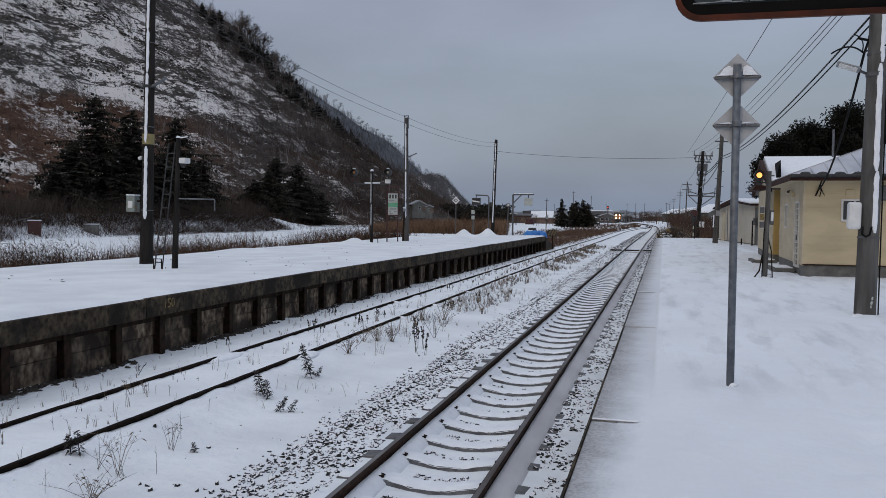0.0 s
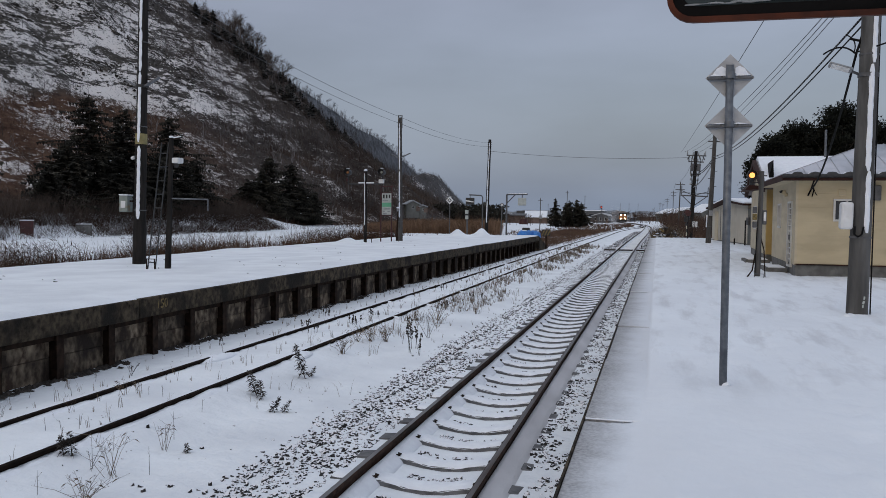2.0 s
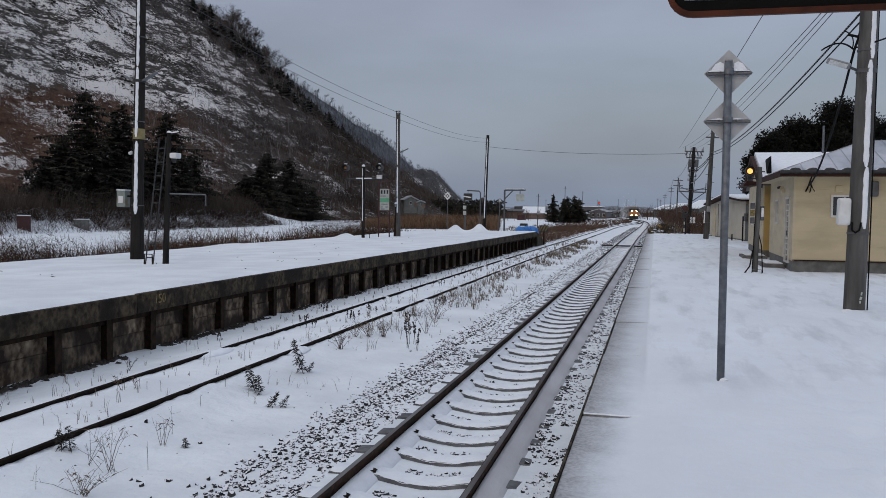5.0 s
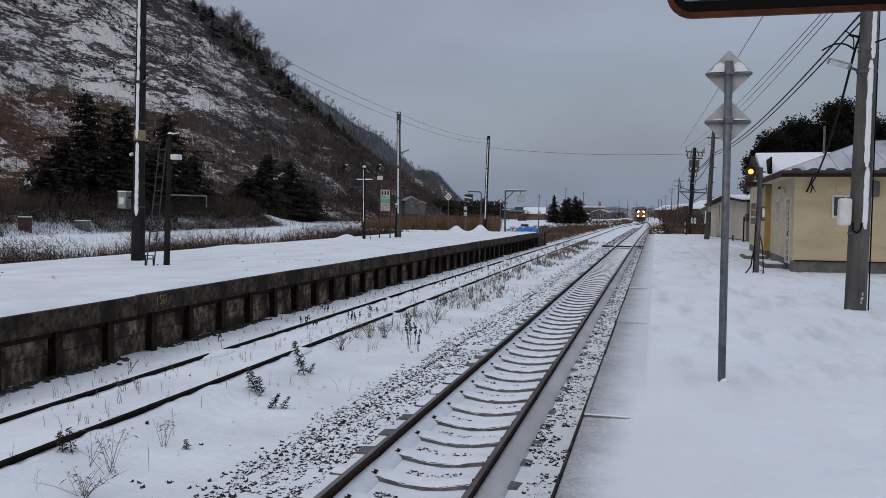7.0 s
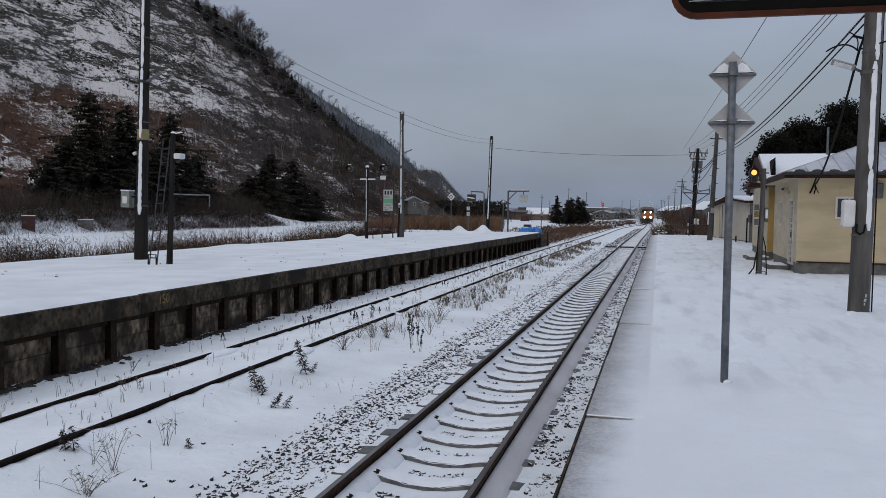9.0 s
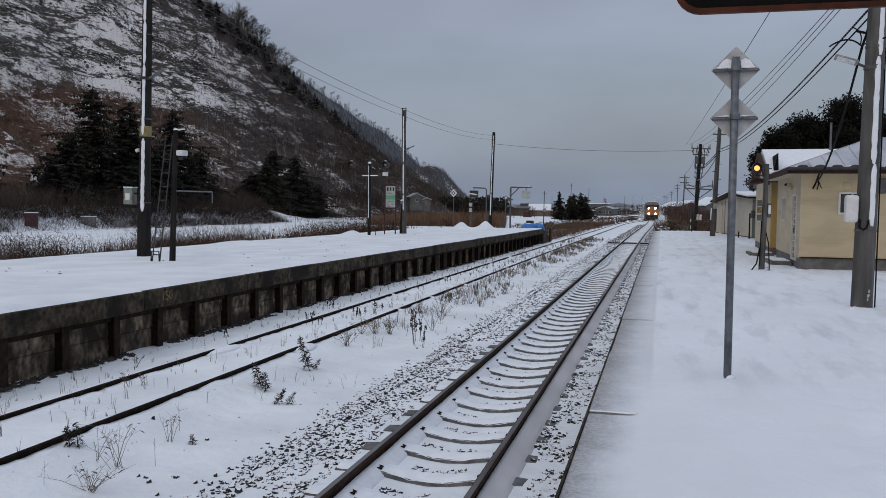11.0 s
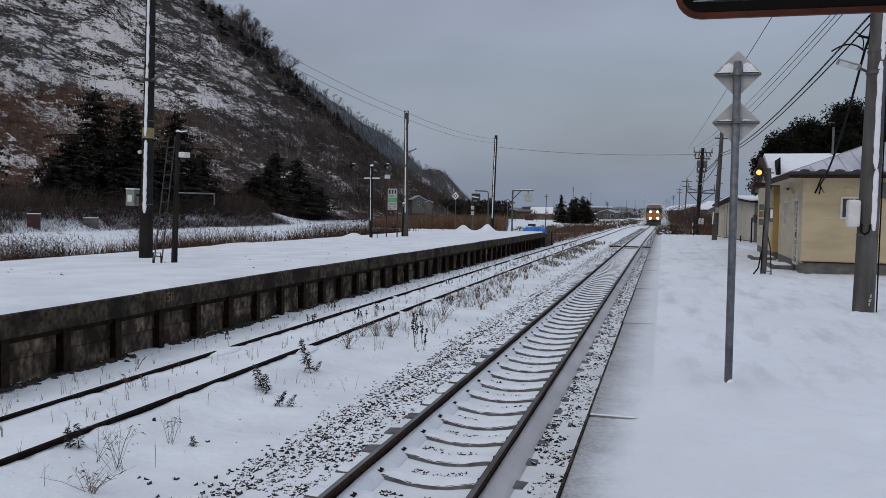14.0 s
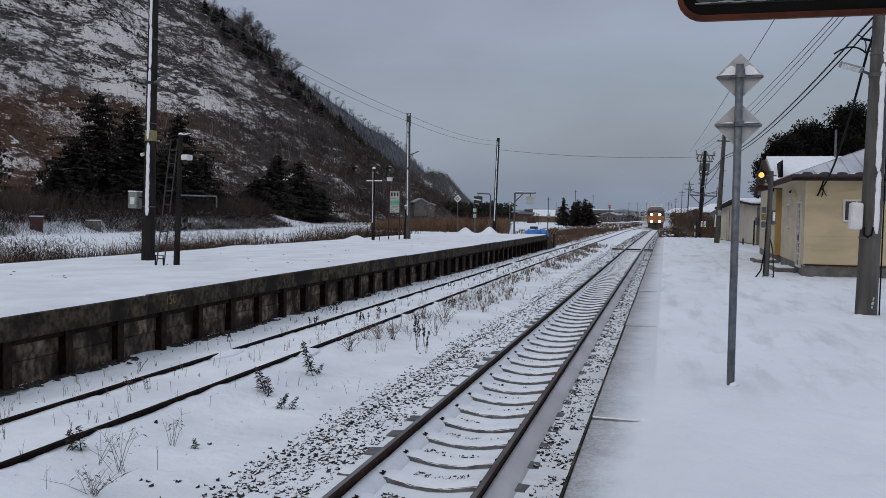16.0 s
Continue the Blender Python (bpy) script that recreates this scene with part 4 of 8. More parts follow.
def build_near_snow():
    b = B()
    xs = [-0.30, -0.26, -0.22, -0.16, -0.08, 0.0, 0.1] + spread(0.2, 40, 0.085, 1.022)
    ys = spread(-8, 3.5, 0.5, 1.0) + list(np.arange(3.6, 24, 0.11)) + spread(24, 63.5, 0.16, 1.01)
    n = len(xs)
    Z = np.zeros((len(ys), n))
    for j, y in enumerate(ys):
        drop = 0.9 * ease((y - 60.0) / 3.5)
        e = -0.24 + 0.05 * fbm(0, y, 0.8, 8.0)
        for k, x in enumerate(xs):
            u = ease((x - e) / 0.42)
            z = 0.742 + 0.055 * u + 0.016 * u * fbm(x, y, 0.7, 6.0) + 0.008 * u * fbm(x, y, 2.4, 6.0)
            z += 0.026 * math.exp(-((x + 0.015) / 0.045) ** 2) * (0.8 + fbm(0, y, 0.5, 3.0)) * ease((y - 6.5) / 2)
            Z[j, k] = z - drop - (0.3 * ease((x - 30) / 10))
    X, Y = np.meshgrid(np.array(xs), np.array(ys))
    for px, py, a, d in footprints():
        c, s = math.cos(a), math.sin(a)
        u, v = (X - px) * c + (Y - py) * s, -(X - px) * s + (Y - py) * c
        q = (u / 0.16) ** 2 + (v / 0.085) ** 2
        Z -= d * np.exp(-q ** 2) - 0.35 * d * np.exp(-((np.sqrt(q) - 1.5) / 0.5) ** 2)
    for x0, x1, w, d in ((1.05, 3.9, 0.10, 0.026), (1.35, 4.9, 0.08, 0.022), (0.75, 2.2, 0.12, 0.020), (1.7, 6.6, 0.10, 0.024), (0.55, 1.3, 0.09, 0.014), (2.3, 5.7, 0.07, 0.020)):
        line = x1 + (x0 - x1) * np.clip((Y - 6) / 30, 0, 1) ** 0.8 + 0.10 * np.sin(Y * 0.9 + x0 * 7) + 0.05 * np.sin(Y * 2.3 + x1)
        fade = np.clip((Y - 6.9) / 3, 0, 1) * (0.55 + 0.45 * np.sin(Y * 1.7 + 5 * x0))
        Z -= 1.6 * fade * (d * np.exp(-((X - line) / w) ** 2) - 0.45 * d * np.exp(-((np.abs(X - line) - 1.9 * w) / (0.7 * w)) ** 2))
    b.v = [(x, y, Z[j, k]) for j, y in enumerate(ys) for k, x in enumerate(xs)]
    b.f = [(j * n + i, j * n + i + 1, (j + 1) * n + i + 1, (j + 1) * n + i) for j in range(len(ys) - 1) for i in range(n - 1)]
    part("snow_cover", b, M["platform"], near_platform, "trodden wind-blown snow", True)


build_near_snow()

# ---- lineside things on the far platform ----
M["amber_dull"] = mat("unlit_amber_lens", (0.30, 0.11, 0.03), (0.42, 0.18, 0.06), rough=0.3)
M["board_grey"] = mat("weathered_board", (0.34, 0.37, 0.35), (0.44, 0.47, 0.45), rough=0.7, scale=4)
M["pole_mid"] = mat("pole_weathered", (0.055, 0.052, 0.05), (0.10, 0.096, 0.09), rough=0.9, scale=7, stretch=(1, 1, 0.2), bump=0.002, gloss=0.2)

def snow_strip(t, h0, h1, r, side, rnd, wide=0.75):
    """Snow plastered along one side of a pole, in long patches."""
    z = h0
    while z < h1 - 0.1:
        end = min(h1, z + rnd.uniform(0.8, 2.2))
        k, b = max(3, int((end - z) / 0.09)), B()
        a = side + rnd.uniform(-0.10, 0.10)
        for i in range(k + 1):
            zz = z + (end - z) * i / k
            w = wide * rnd.uniform(0.84, 1.04) * (0.4 if i in (0, k) else 1.0)
            a0 = a + rnd.uniform(-0.04, 0.04)
            for j in range(6):
                u = -1 + 2 * j / 5
                rr = r(zz) + (0.012 * (1 - u * u) + 0.001 if abs(u) < 0.99 else -0.01)
                b.v.append((math.cos(a0 + u * w) * rr, math.sin(a0 + u * w) * rr, zz))
        for i in range(k):
            for j in range(5):
                b.f.append((i * 6 + j, i * 6 + j + 1, i * 6 + j + 7, i * 6 + j + 6))
        part("snow_strip", b, M["snow_cap"], t, "snow plastered on the weather side", True)
        z = end + rnd.choice((0.0, 0.02, 0.10))


def utility_pole(name, at, h, r0, r1, material, label, lean=(0, 0), side=None, group="utility poles", bands=4, snow_top=99, wide=0.75):
    t = thing(name, at, label, "utility pole", group, m=pose(at[0], at[1], at[2], lean[0], lean[1], 0))
    part("shaft", B().cyl((0, 0, -0.3), (0, 0, h), r0, r1, 16), M[material], t, smooth=False)

    def r(z):
        return r0 + (r1 - r0) * z / h
    for k in range(bands):
        z = h * (0.16 + 0.74 * k / max(1, bands - 1))
        part("band", B().cyl((0, 0, z), (0, 0, z + 0.03), r(z) + 0.008, None, 14), M["darkgrey"], t)
    if side is not None:
        snow_strip(t, 1.3, min(h - 0.3, snow_top), r, side, random.Random(int(at[1])), wide)
    return t


# tarred pole with a control box, lamp arm and step irons
p1 = utility_pole("utility_pole", (-14.34, 20.9, 0.75), 9.6, 0.178, 0.120, "pole_dark", "dark tarred pole with a snow-plastered side on the platform", (0, 1.45), 4.85, snow_top=8.9, wide=0.42)
part("lower_sleeve", B().cyl((0, 0, 0), (0, 0, 1.05), 0.192, 0.188, 16), M["pole_dark"], p1)
part("bracket", B().box((-0.25, 0, 1.80), (0.30, 0.05, 0.05)), M["iron"], p1)
cb = part("control_box", B().box((-0.47, 0.0, 1.72), (0.28, 0.26, 0.47), 0.02), M["boxgreen"], p1, "grey-green control box")
part("notice", B().box((-0.47, -0.135, 1.70), (0.15, 0.008, 0.20), 0.01), M["white"], cb)
part("snow_cap", B().box((-0.47, 0, 1.97), (0.30, 0.28, 0.035), 0.015), M["snow_cap"], cb)
part("band", B().cyl((0, 0, 5.02), (0, 0, 5.10), 0.185, None, 14), M["black"], p1)
b = B()
b.box((-0.30, 0, 5.12), (0.52, 0.10, 0.05), 0.01, Euler((0, 0.45, 0)).to_matrix())
part("lamp", b, M["steel"], p1)
b = B()
b.box((0.32, -0.05, 5.16), (0.58, 0.12, 0.05), 0.01, Euler((0, -0.5, 0)).to_matrix())
part("lamp", b, M["steel"], p1)
part("yellow_tag", B().cyl((0, 0, 3.42), (0, 0, 3.72), 0.166, 0.165, 14, False), M["tag_yellow"], p1, "yellow warning sleeve")
for k in range(14):
    s = 1 if k % 2 else -1
    part("step_iron", B().cyl((s * 0.12, 0, 1.9 + 0.48 * k), (s * 0.27, 0, 1.9 + 0.48 * k), 0.012, None, 6), M["iron"], p1)
part("insulator", B().cyl((-0.30, 0, 3.02), (-0.20, 0, 3.05), 0.05, None, 8), M["white"], p1)

M["ladder_grey"] = mat("weathered_ladder", (0.022, 0.024, 0.025), (0.052, 0.055, 0.058), rough=0.8, scale=6)
# signal post with ladder
sp = thing("signal_post", (-12.27, 19.1, 0.75), "slim dark signal post with a ladder and small lamps", "signal post")
part("post", B().cyl((0, 0, -0.3), (0.13, 0, 3.42), 0.085, 0.055, 12), M["pole_dark"], sp)
part("snow_cap", B().blob((0.13, 0, 3.43), (0.06, 0.06, 0.04), 8), M["snow_cap"], sp)
for s in (0, 1):
    part("ladder_rail", B().cyl((-0.42 + 0.22 * s, -0.25, 0.0), (-0.14 + 0.2 * s, -0.02, 3.3), 0.017, None, 6), M["ladder_grey"], sp)
for k in range(9):
    q = (k + 0.6) / 9.4
    part("rung", B().cyl((-0.42 + 0.28 * q, -0.25 + 0.23 * q, 3.3 * q), (-0.20 + 0.26 * q, -0.25 + 0.23 * q, 3.3 * q), 0.014, None, 6), M["ladder_grey"], sp)
part("hoop", B().tube([(-0.43, -0.28, 0.0), (-0.42, -0.28, 0.30), (-0.20, -0.28, 0.30), (-0.19, -0.28, 0.0)], 0.018), M["iron"], sp)
part("arm", B().box((0.26, 0, 3.40), (0.36, 0.05, 0.03), 0.008, Euler((0, -0.12, 0)).to_matrix()), M["iron"], sp)
part("snow_ledge", B().box((0.30, 0, 3.43), (0.20, 0.07, 0.03), 0.01, Euler((0, -0.12, 0)).to_matrix()), M["snow_cap"], sp)
hd = part("lamp_housing", B().box((0.32, -0.02, 2.83), (0.20, 0.26, 0.14), 0.03), M["white"], sp, "white lamp hood capped with snow")
part("lens", B().cyl((0.26, 0.0, 2.74), (0.26, 0, 2.66), 0.07, 0.05, 10), M["black"], hd)
part("lamp_arm", B().cyl((0.09, 0, 2.72), (0.32, 0, 2.78), 0.022, None, 8), M["iron"], sp)
part("side_rail", B().cyl((0.05, 0, 1.86), (1.17, 0, 1.84), 0.018, None, 8).cyl((1.17, 0, 1.84), (1.17, 0, 1.55), 0.016, None, 8), M["steel"], sp, "thin frosted steel bar")


def signal_head(t, x, z, lit=False):
    h = part("signal_head", B().cyl((x, -0.10, z), (x, 0.16, z), 0.165, 0.15, 16).cyl((x, -0.30, z + 0.02), (x, -0.10, z), 0.155, 0.165, 14, False), M["black"], t)
    # lit picks a pale grey lens: a whitish reflection put into its colour
    part("lens", B().cyl((x, -0.13, z), (x, -0.11, z), 0.065, None, 14), M["board_grey"] if lit else M["amber_dull"], h)
    part("snow_cap", B().blob((x, -0.08, z + 0.2), (0.09, 0.12, 0.025), 8), M["snow_cap"], h)
    return h


s1 = thing("crossing_signal", (-14.6, 40.7, 0.75), "dark post with two round signal heads on a snowy cross arm", "signal")
part("post", B().cyl((0, 0, -0.2), (0, 0, 3.72), 0.085, 0.075, 12), M["pole_dark"], s1)
snow_strip(s1, 0.9, 3.6, lambda z: 0.085 - 0.0027 * z, 4.5, random.Random(8), 0.30)
part("snow_cap", B().blob((0, 0, 3.72), (0.10, 0.10, 0.08), 8), M["snow_cap"], s1)
part("cross_arm", B().cyl((-0.95, 0, 3.03), (0.86, 0, 3.05), 0.045, None, 8), M["black"], s1)
part("arm_snow", B().box((0.03, 0, 3.08), (0.85, 0.12, 0.06), 0.025), M["snow_cap"], s1)
for x in (-0.94, 0.90):
    part("riser", B().cyl((x, 0, 3.03), (x, 0, 3.50), 0.036, None, 8), M["black"], s1)
    signal_head(s1, x, 3.62, x > 0)
part("relay_box", B().box((0.86, 0, 3.16), (0.26, 0.2, 0.2), 0.03), M["white"], s1, "snow-topped white box")
part("red_box", B().box((-1.02, 0, 3.24), (0.10, 0.14, 0.18), 0.02), M["maroon"], s1, "small red lamp box")
part("stay", B().tube([(0.10, -0.2, 0.0), (0.12, -0.2, 0.28), (0.40, -0.2, 0.28), (0.42, -0.2, 0.0)], 0.022), M["iron"], s1)

bd = thing("station_board", (-14.0, 42.3, 0.75), "green and white notice board on two dark red posts", "notice board")
for x in (-0.30, 0.30):
    part("post", B().cyl((x, 0, -0.2), (x, 0, 2.95), 0.035, None, 10), M["maroon"], bd)
part("frame", B().box((0.03, 0.02, 2.02), (0.62, 0.06, 1.24), 0.02), M["maroon"], bd)
pn = part("panel", B().box((0.03, -0.02, 2.02), (0.54, 0.03, 1.14), 0.01), M["board_grey"], bd)
part("green_band", B().box((0.03, -0.039, 1.98), (0.52, 0.006, 0.22)), M["green"], pn)
for cx in (-0.13, 0.03, 0.19):
    part("character_bar", B().box((cx, -0.038, 2.42), (0.09, 0.006, 0.20)), M["black"], pn)
for cx, cz, w in ((-0.12, 1.62, 0.12), (0.16, 1.62, 0.16), (-0.05, 2.20, 0.30), (0.03, 1.76, 0.34), (-0.06, 1.51, 0.20)):
    part("text_bar", B().box((cx, -0.038, cz), (w, 0.006, 0.07)), M["grey"], pn)
part("top_rail", B().box((0.03, 0, 2.95), (0.72, 0.06, 0.06), 0.015), M["maroon"], bd)

lp = thing("lamp_post", (-13.75, 43.4, 0.75), "short dark post with a snow-capped lamp", "lamp post")
part("post", B().cyl((0, 0, -0.2), (0.08, 0, 1.75), 0.07, 0.06, 10), M["iron"], lp)
part("lamp", B().box((0.08, 0, 1.72), (0.16, 0.14, 0.18), 0.03), M["grey"], lp)
part("snow_cap", B().blob((0.08, 0, 1.84), (0.12, 0.1, 0.06), 8), M["snow_cap"], lp)

p2 = utility_pole("utility_pole", (-13.60, 43.5, 0.75), 6.72, 0.157, 0.097, "pole_mid", "grey concrete utility pole with snow on the platform", (0, -0.4), 4.75, wide=0.36)
part("fork", B().box((-0.09, 0, 6.5), (0.04, 0.06, 0.70)).box((0.11, 0, 6.5), (0.04, 0.06, 0.70)).box((0, 0, 6.83), (0.26, 0.06, 0.04)), M["darkgrey"], p2)
part("lamp", B().box((0.34, -0.05, 4.68), (0.57, 0.11, 0.05), 0.01, Euler((0, -0.4, 0)).to_matrix()), M["steel"], p2)
part("lamp", B().box((-0.28, -0.05, 4.64), (0.39, 0.09, 0.05), 0.01, Euler((0, 0.5, 0)).to_matrix()), M["steel"], p2)

p3 = utility_pole("utility_pole", (-15.10, 74.6, 0.2), 8.85, 0.17, 0.13, "pole_dark", "tall dark pole with a snow-plastered side", (0, 1.6), 4.75, wide=0.36)
for k in range(6):
    part("insulator", B().box((0, 0, 7.6 + 0.2 * k), (0.36, 0.1, 0.05)), M["darkgrey"], p3)

dm = thing("diamond_marker", (-17.9, 72.0, -0.5), "small diamond warning marker on a thin post", "sign")
part("post", B().cyl((0, 0, -0.2), (0, 0, 4.1), 0.04, None, 8), M["darkgrey"], dm)
part("plate", B().box((0, -0.05, 3.97), (0.50, 0.03, 0.50), 0.01, Euler((0, radians(45), 0)).to_matrix()), M["white"], dm)
part("centre", B().box((0, -0.075, 3.97), (0.27, 0.02, 0.27), 0, Euler((0, radians(45), 0)).to_matrix()), M["darkgrey"], dm)
part("eye", B().cyl((0, -0.10, 3.97), (0, -0.08, 3.97), 0.09, None, 12), M["white"], dm)

ms = thing("marker_sign", (-15.05, 66.5, 0.45), "small white two-plate sign on a dark post", "sign")
part("post", B().cyl((0, 0, -0.4), (0, 0, 2.1), 0.07, None, 8), M["darkgrey"], ms)
for z in (1.55, 2.0):
    part("plate", B().box((-0.02, -0.08, z), (0.27, 0.03, 0.30), 0.01), M["board_grey"], ms)
part("divider", B().box((-0.02, -0.10, 1.78), (0.40, 0.03, 0.09)), M["black"], ms)

gl = thing("lantern_frame", (-14.3, 69.0, 0.4), "bent pipe post with a hanging lantern", "lamp post")
part("pipe", B().tube([(0, 0, -0.6), (0, 0, 3.30), (-0.12, 0, 3.45), (-1.15, 0, 3.50)], 0.055, 8), M["darkgrey"], gl)
ln = part("lantern", B().box((-1.08, 0, 2.95), (0.70, 0.35, 0.60), 0.04), M["black"], gl)
for z in (2.95,):
    part("white_band", B().box((-1.08, -0.18, z), (0.66, 0.03, 0.10), 0.0, Euler((0, 0.15, 0)).to_matrix()), M["white"], ln)
part("hanger", B().cyl((-1.08, 0, 3.2), (-1.08, 0, 3.5), 0.03, None, 6), M["darkgrey"], gl)

hb = thing("hanging_board_frame", (-10.82, 61.0, 0.2), "pipe gallows with a pale hanging board", "sign")
part("post", B().cyl((0, 0, -0.5), (0, 0, 3.55), 0.065, None, 8), M["darkgrey"], hb)
part("arm", B().cyl((0, 0, 3.55), (1.55, 0, 3.57), 0.055, None, 8), M["darkgrey"], hb)
part("brace", B().cyl((0, 0, 2.9), (0.62, 0, 3.52), 0.04, None, 8), M["darkgrey"], hb)
part("arm_snow", B().box((0.8, 0, 3.63), (1.4, 0.10, 0.05), 0.02), M["snow_cap"], hb)
part("board", B().box((1.15, 0, 3.02), (0.62, 0.08, 0.56), 0.03), M["board_grey"], hb, "pale rectangular board")
part("hook", B().cyl((1.15, 0, 3.3), (1.15, 0, 3.55), 0.03, None, 6), M["iron"], hb)
rs = thing("round_marker", (-11.55, 62.5, 0.2), "thin post with a small round plate", "sign")
part("post", B().cyl((0, 0, -0.5), (0.12, 0, 2.8), 0.04, None, 8), M["darkgrey"], rs)
part("plate", B().cyl((0.12, -0.06, 2.8), (0.12, -0.03, 2.8), 0.14, None, 14), M["darkgrey"], rs)
part("plate_face", B().cyl((0.12, -0.075, 2.8), (0.12, -0.061, 2.8), 0.09, None, 14), M["white"], rs)

tp = thing("tarpaulin_heap", (-8.76, 59.0, 0.80), "crumpled blue tarpaulin covering a heap by the platform end", "tarpaulin")
rnd = random.Random(3)
b = B()
for k in range(5):
    b.blob((-0.55 + 0.25 * k, rnd.uniform(-0.2, 0.2), -0.02), (0.34, 0.5, 0.34 + 0.07 * rnd.random()), 14, 0.10, rnd)
part("sheet", b, M["blue"], tp, smooth=False)
part("snow_patch", B().blob((-0.4, -0.1, 0.33), (0.25, 0.25, 0.04), 8), M["snow_cap"], tp)
bs = thing("buffer_marker", (-7.73, 60.0, 0.48), "black and yellow striped end marker", "marker")
part("post", B().cyl((0, 0, -0.75), (0, 0, 0.6), 0.05, None, 8), M["iron"], bs)
part("plate", B().box((0, -0.06, 0.50), (0.62, 0.06, 0.46), 0.02), M["black"], bs)
for k in range(3):
    part("stripe", B().box((-0.20 + 0.20 * k, -0.095, 0.50), (0.09, 0.01, 0.42), 0, Euler((0, 0.5, 0)).to_matrix()), M["faded_yellow"], bs)
rl = thing("red_lamp_signal", (-9.7, 62.0, 0.0), "low shunting signal with a red hood", "signal")
part("post", B().cyl((0, 0, -0.4), (0, 0, 1.2), 0.10, None, 8), M["black"], rl)
part("hood", B().cyl((0, 0, 1.55), (0, 0, 1.95), 0.36, 0.28, 12), M["maroon"], rl)
part("lamp_box", B().box((0.2, 0, 1.12), (0.55, 0.35, 0.35), 0.04), M["black"], rl)

# ---- the near platform: snow-plough marker, mirror, poles ----
sm = thing("plough_marker", (0.60, 7.76, 0.76), "grey steel post with two diamond plates, snow on the clamps", "sign")
part("post", B().cyl((0, 0, -0.2), (-0.005, 0, 2.86), 0.034, None, 20), M["steel"], sm, smooth=True)
part("snow_collar", B().blob((0.01, 0.0, 0.03), (0.05, 0.05, 0.035), 10, 0.2), M["snow_cap"], sm)
part("cap", B().cyl((-0.005, 0, 2.856), (-0.005, 0, 2.866), 0.035, None, 20), M["grey"], sm)
for z in (2.760, 2.338):
    pl = part("diamond_plate", B().box((0, 0.06, z), (0.292, 0.004, 0.292), 0, Euler((0, radians(45), 0)).to_matrix()), M["plate"], sm, "bare metal back of a diamond plate")
    part("channel", B().box((0, 0.035, z - 0.005), (0.385, 0.035, 0.022), 0.004), M["steel"], pl)
    part("channel_lip", B().box((0, 0.015, z - 0.016), (0.385, 0.012, 0.012), 0.003), M["darkgrey"], pl)
    part("clamp", B().cyl((0, 0, z - 0.018), (0, 0, z + 0.030), 0.042, None, 18), M["steel"], pl)
    hh = 0.095 if z > 2.5 else 0.022
    for s in (-1, 1):
        part("snow", B().prism([(s * 0.176, z + 0.010), (s * 0.040, z + 0.010), (s * 0.040, z + hh * 0.80), (s * 0.075, z + hh), (s * 0.115, z + hh * 0.78), (s * 0.150, z + 0.5 * min(hh, 0.045))], 0.012, 0.056, "y"), M["snow_cap"], pl, "snow wedged above the clamp")
    for s in (-1, 1):
        part("bolt", B().cyl((s * 0.07, 0.01, z), (s * 0.07, 0.03, z), 0.010, None, 8), M["darkgrey"], pl)

mr = thing("platform_mirror", (1.045, 2.31, 0.76), "orange-framed rectangular platform mirror on a post", "mirror", rz=-3.0)
part("post", B().cyl((0, 0.10, -0.2), (0, 0.10, 2.75), 0.045, None, 16), M["steel"], mr)
part("bracket", B().box((-0.28, 0.09, 2.35), (0.55, 0.05, 0.05), 0.01).box((-0.28, 0.09, 2.20), (0.55, 0.05, 0.05), 0.01), M["darkgrey"], mr)


def rounded(w, h, r, n=7):
    pts = []
    for cx, cz, a0 in ((w / 2 - r, h / 2 - r, 0), (-w / 2 + r, h / 2 - r, 90), (-w / 2 + r, -h / 2 + r, 180), (w / 2 - r, -h / 2 + r, 270)):
        for i in range(n):
            a = radians(a0 + 90 * i / (n - 1))
            x = cx + r * math.cos(a)
            pts.append((x, cz + r * math.sin(a) - 0.015 * (x + MW / 2)))     # hangs slightly askew
    return pts


MW, MH = 0.86, 0.56
mc = (-0.60, 2.332)
outer = rounded(MW, MH, 0.07)
inner = rounded(MW - 0.030, MH - 0.030, 0.056)
b = B()
n = len(outer)
for poly, y in ((outer, -0.002), (outer, -0.016), (inner, -0.018), (inner, -0.010)):
    b.v += [(mc[0] + p[0], y, mc[1] + p[1]) for p in poly]
for j in range(3):
    for i in range(n):
        b.f.append((j * n + i, j * n + (i + 1) % n, (j + 1) * n + (i + 1) % n, (j + 1) * n + i))
b.f.append(tuple(range(n)))
fr = part("frame", b, M["orange_frame"], mr)
rim = rounded(MW - 0.085, MH - 0.085, 0.035)
lip = B()
for poly, y in ((inner, -0.0125), (rim, -0.0145), (rim, -0.0125)):
    lip.v += [(mc[0] + p[0], y, mc[1] + p[1]) for p in poly]
for j in range(2):
    for i in range(n):
        lip.f.append((j * n + i, j * n + (i + 1) % n, (j + 1) * n + (i + 1) % n, (j + 1) * n + i))
part("rubber_seal", lip, M["seal"], fr, "black rubber seal round the glass")
frost = B()
frnd = random.Random(12)
for k in range(26):
    frost.blob((mc[0] - 0.36 + 0.72 * k / 25, -0.016, mc[1] - MH / 2 + 0.046 + frnd.uniform(-0.003, 0.003)), (0.024, 0.003, frnd.uniform(0.001, 0.0035)), 6, 0.2, frnd)
part("frost_line", frost, M["grey"], fr, "thin line of frost along the seal")
part("mirror_glass", B().prism([(mc[0] + p[0], mc[1] + p[1]) for p in inner], -0.012, -0.006), M["mirror"], fr, "mirror glass, its dim reflection put into the colour")

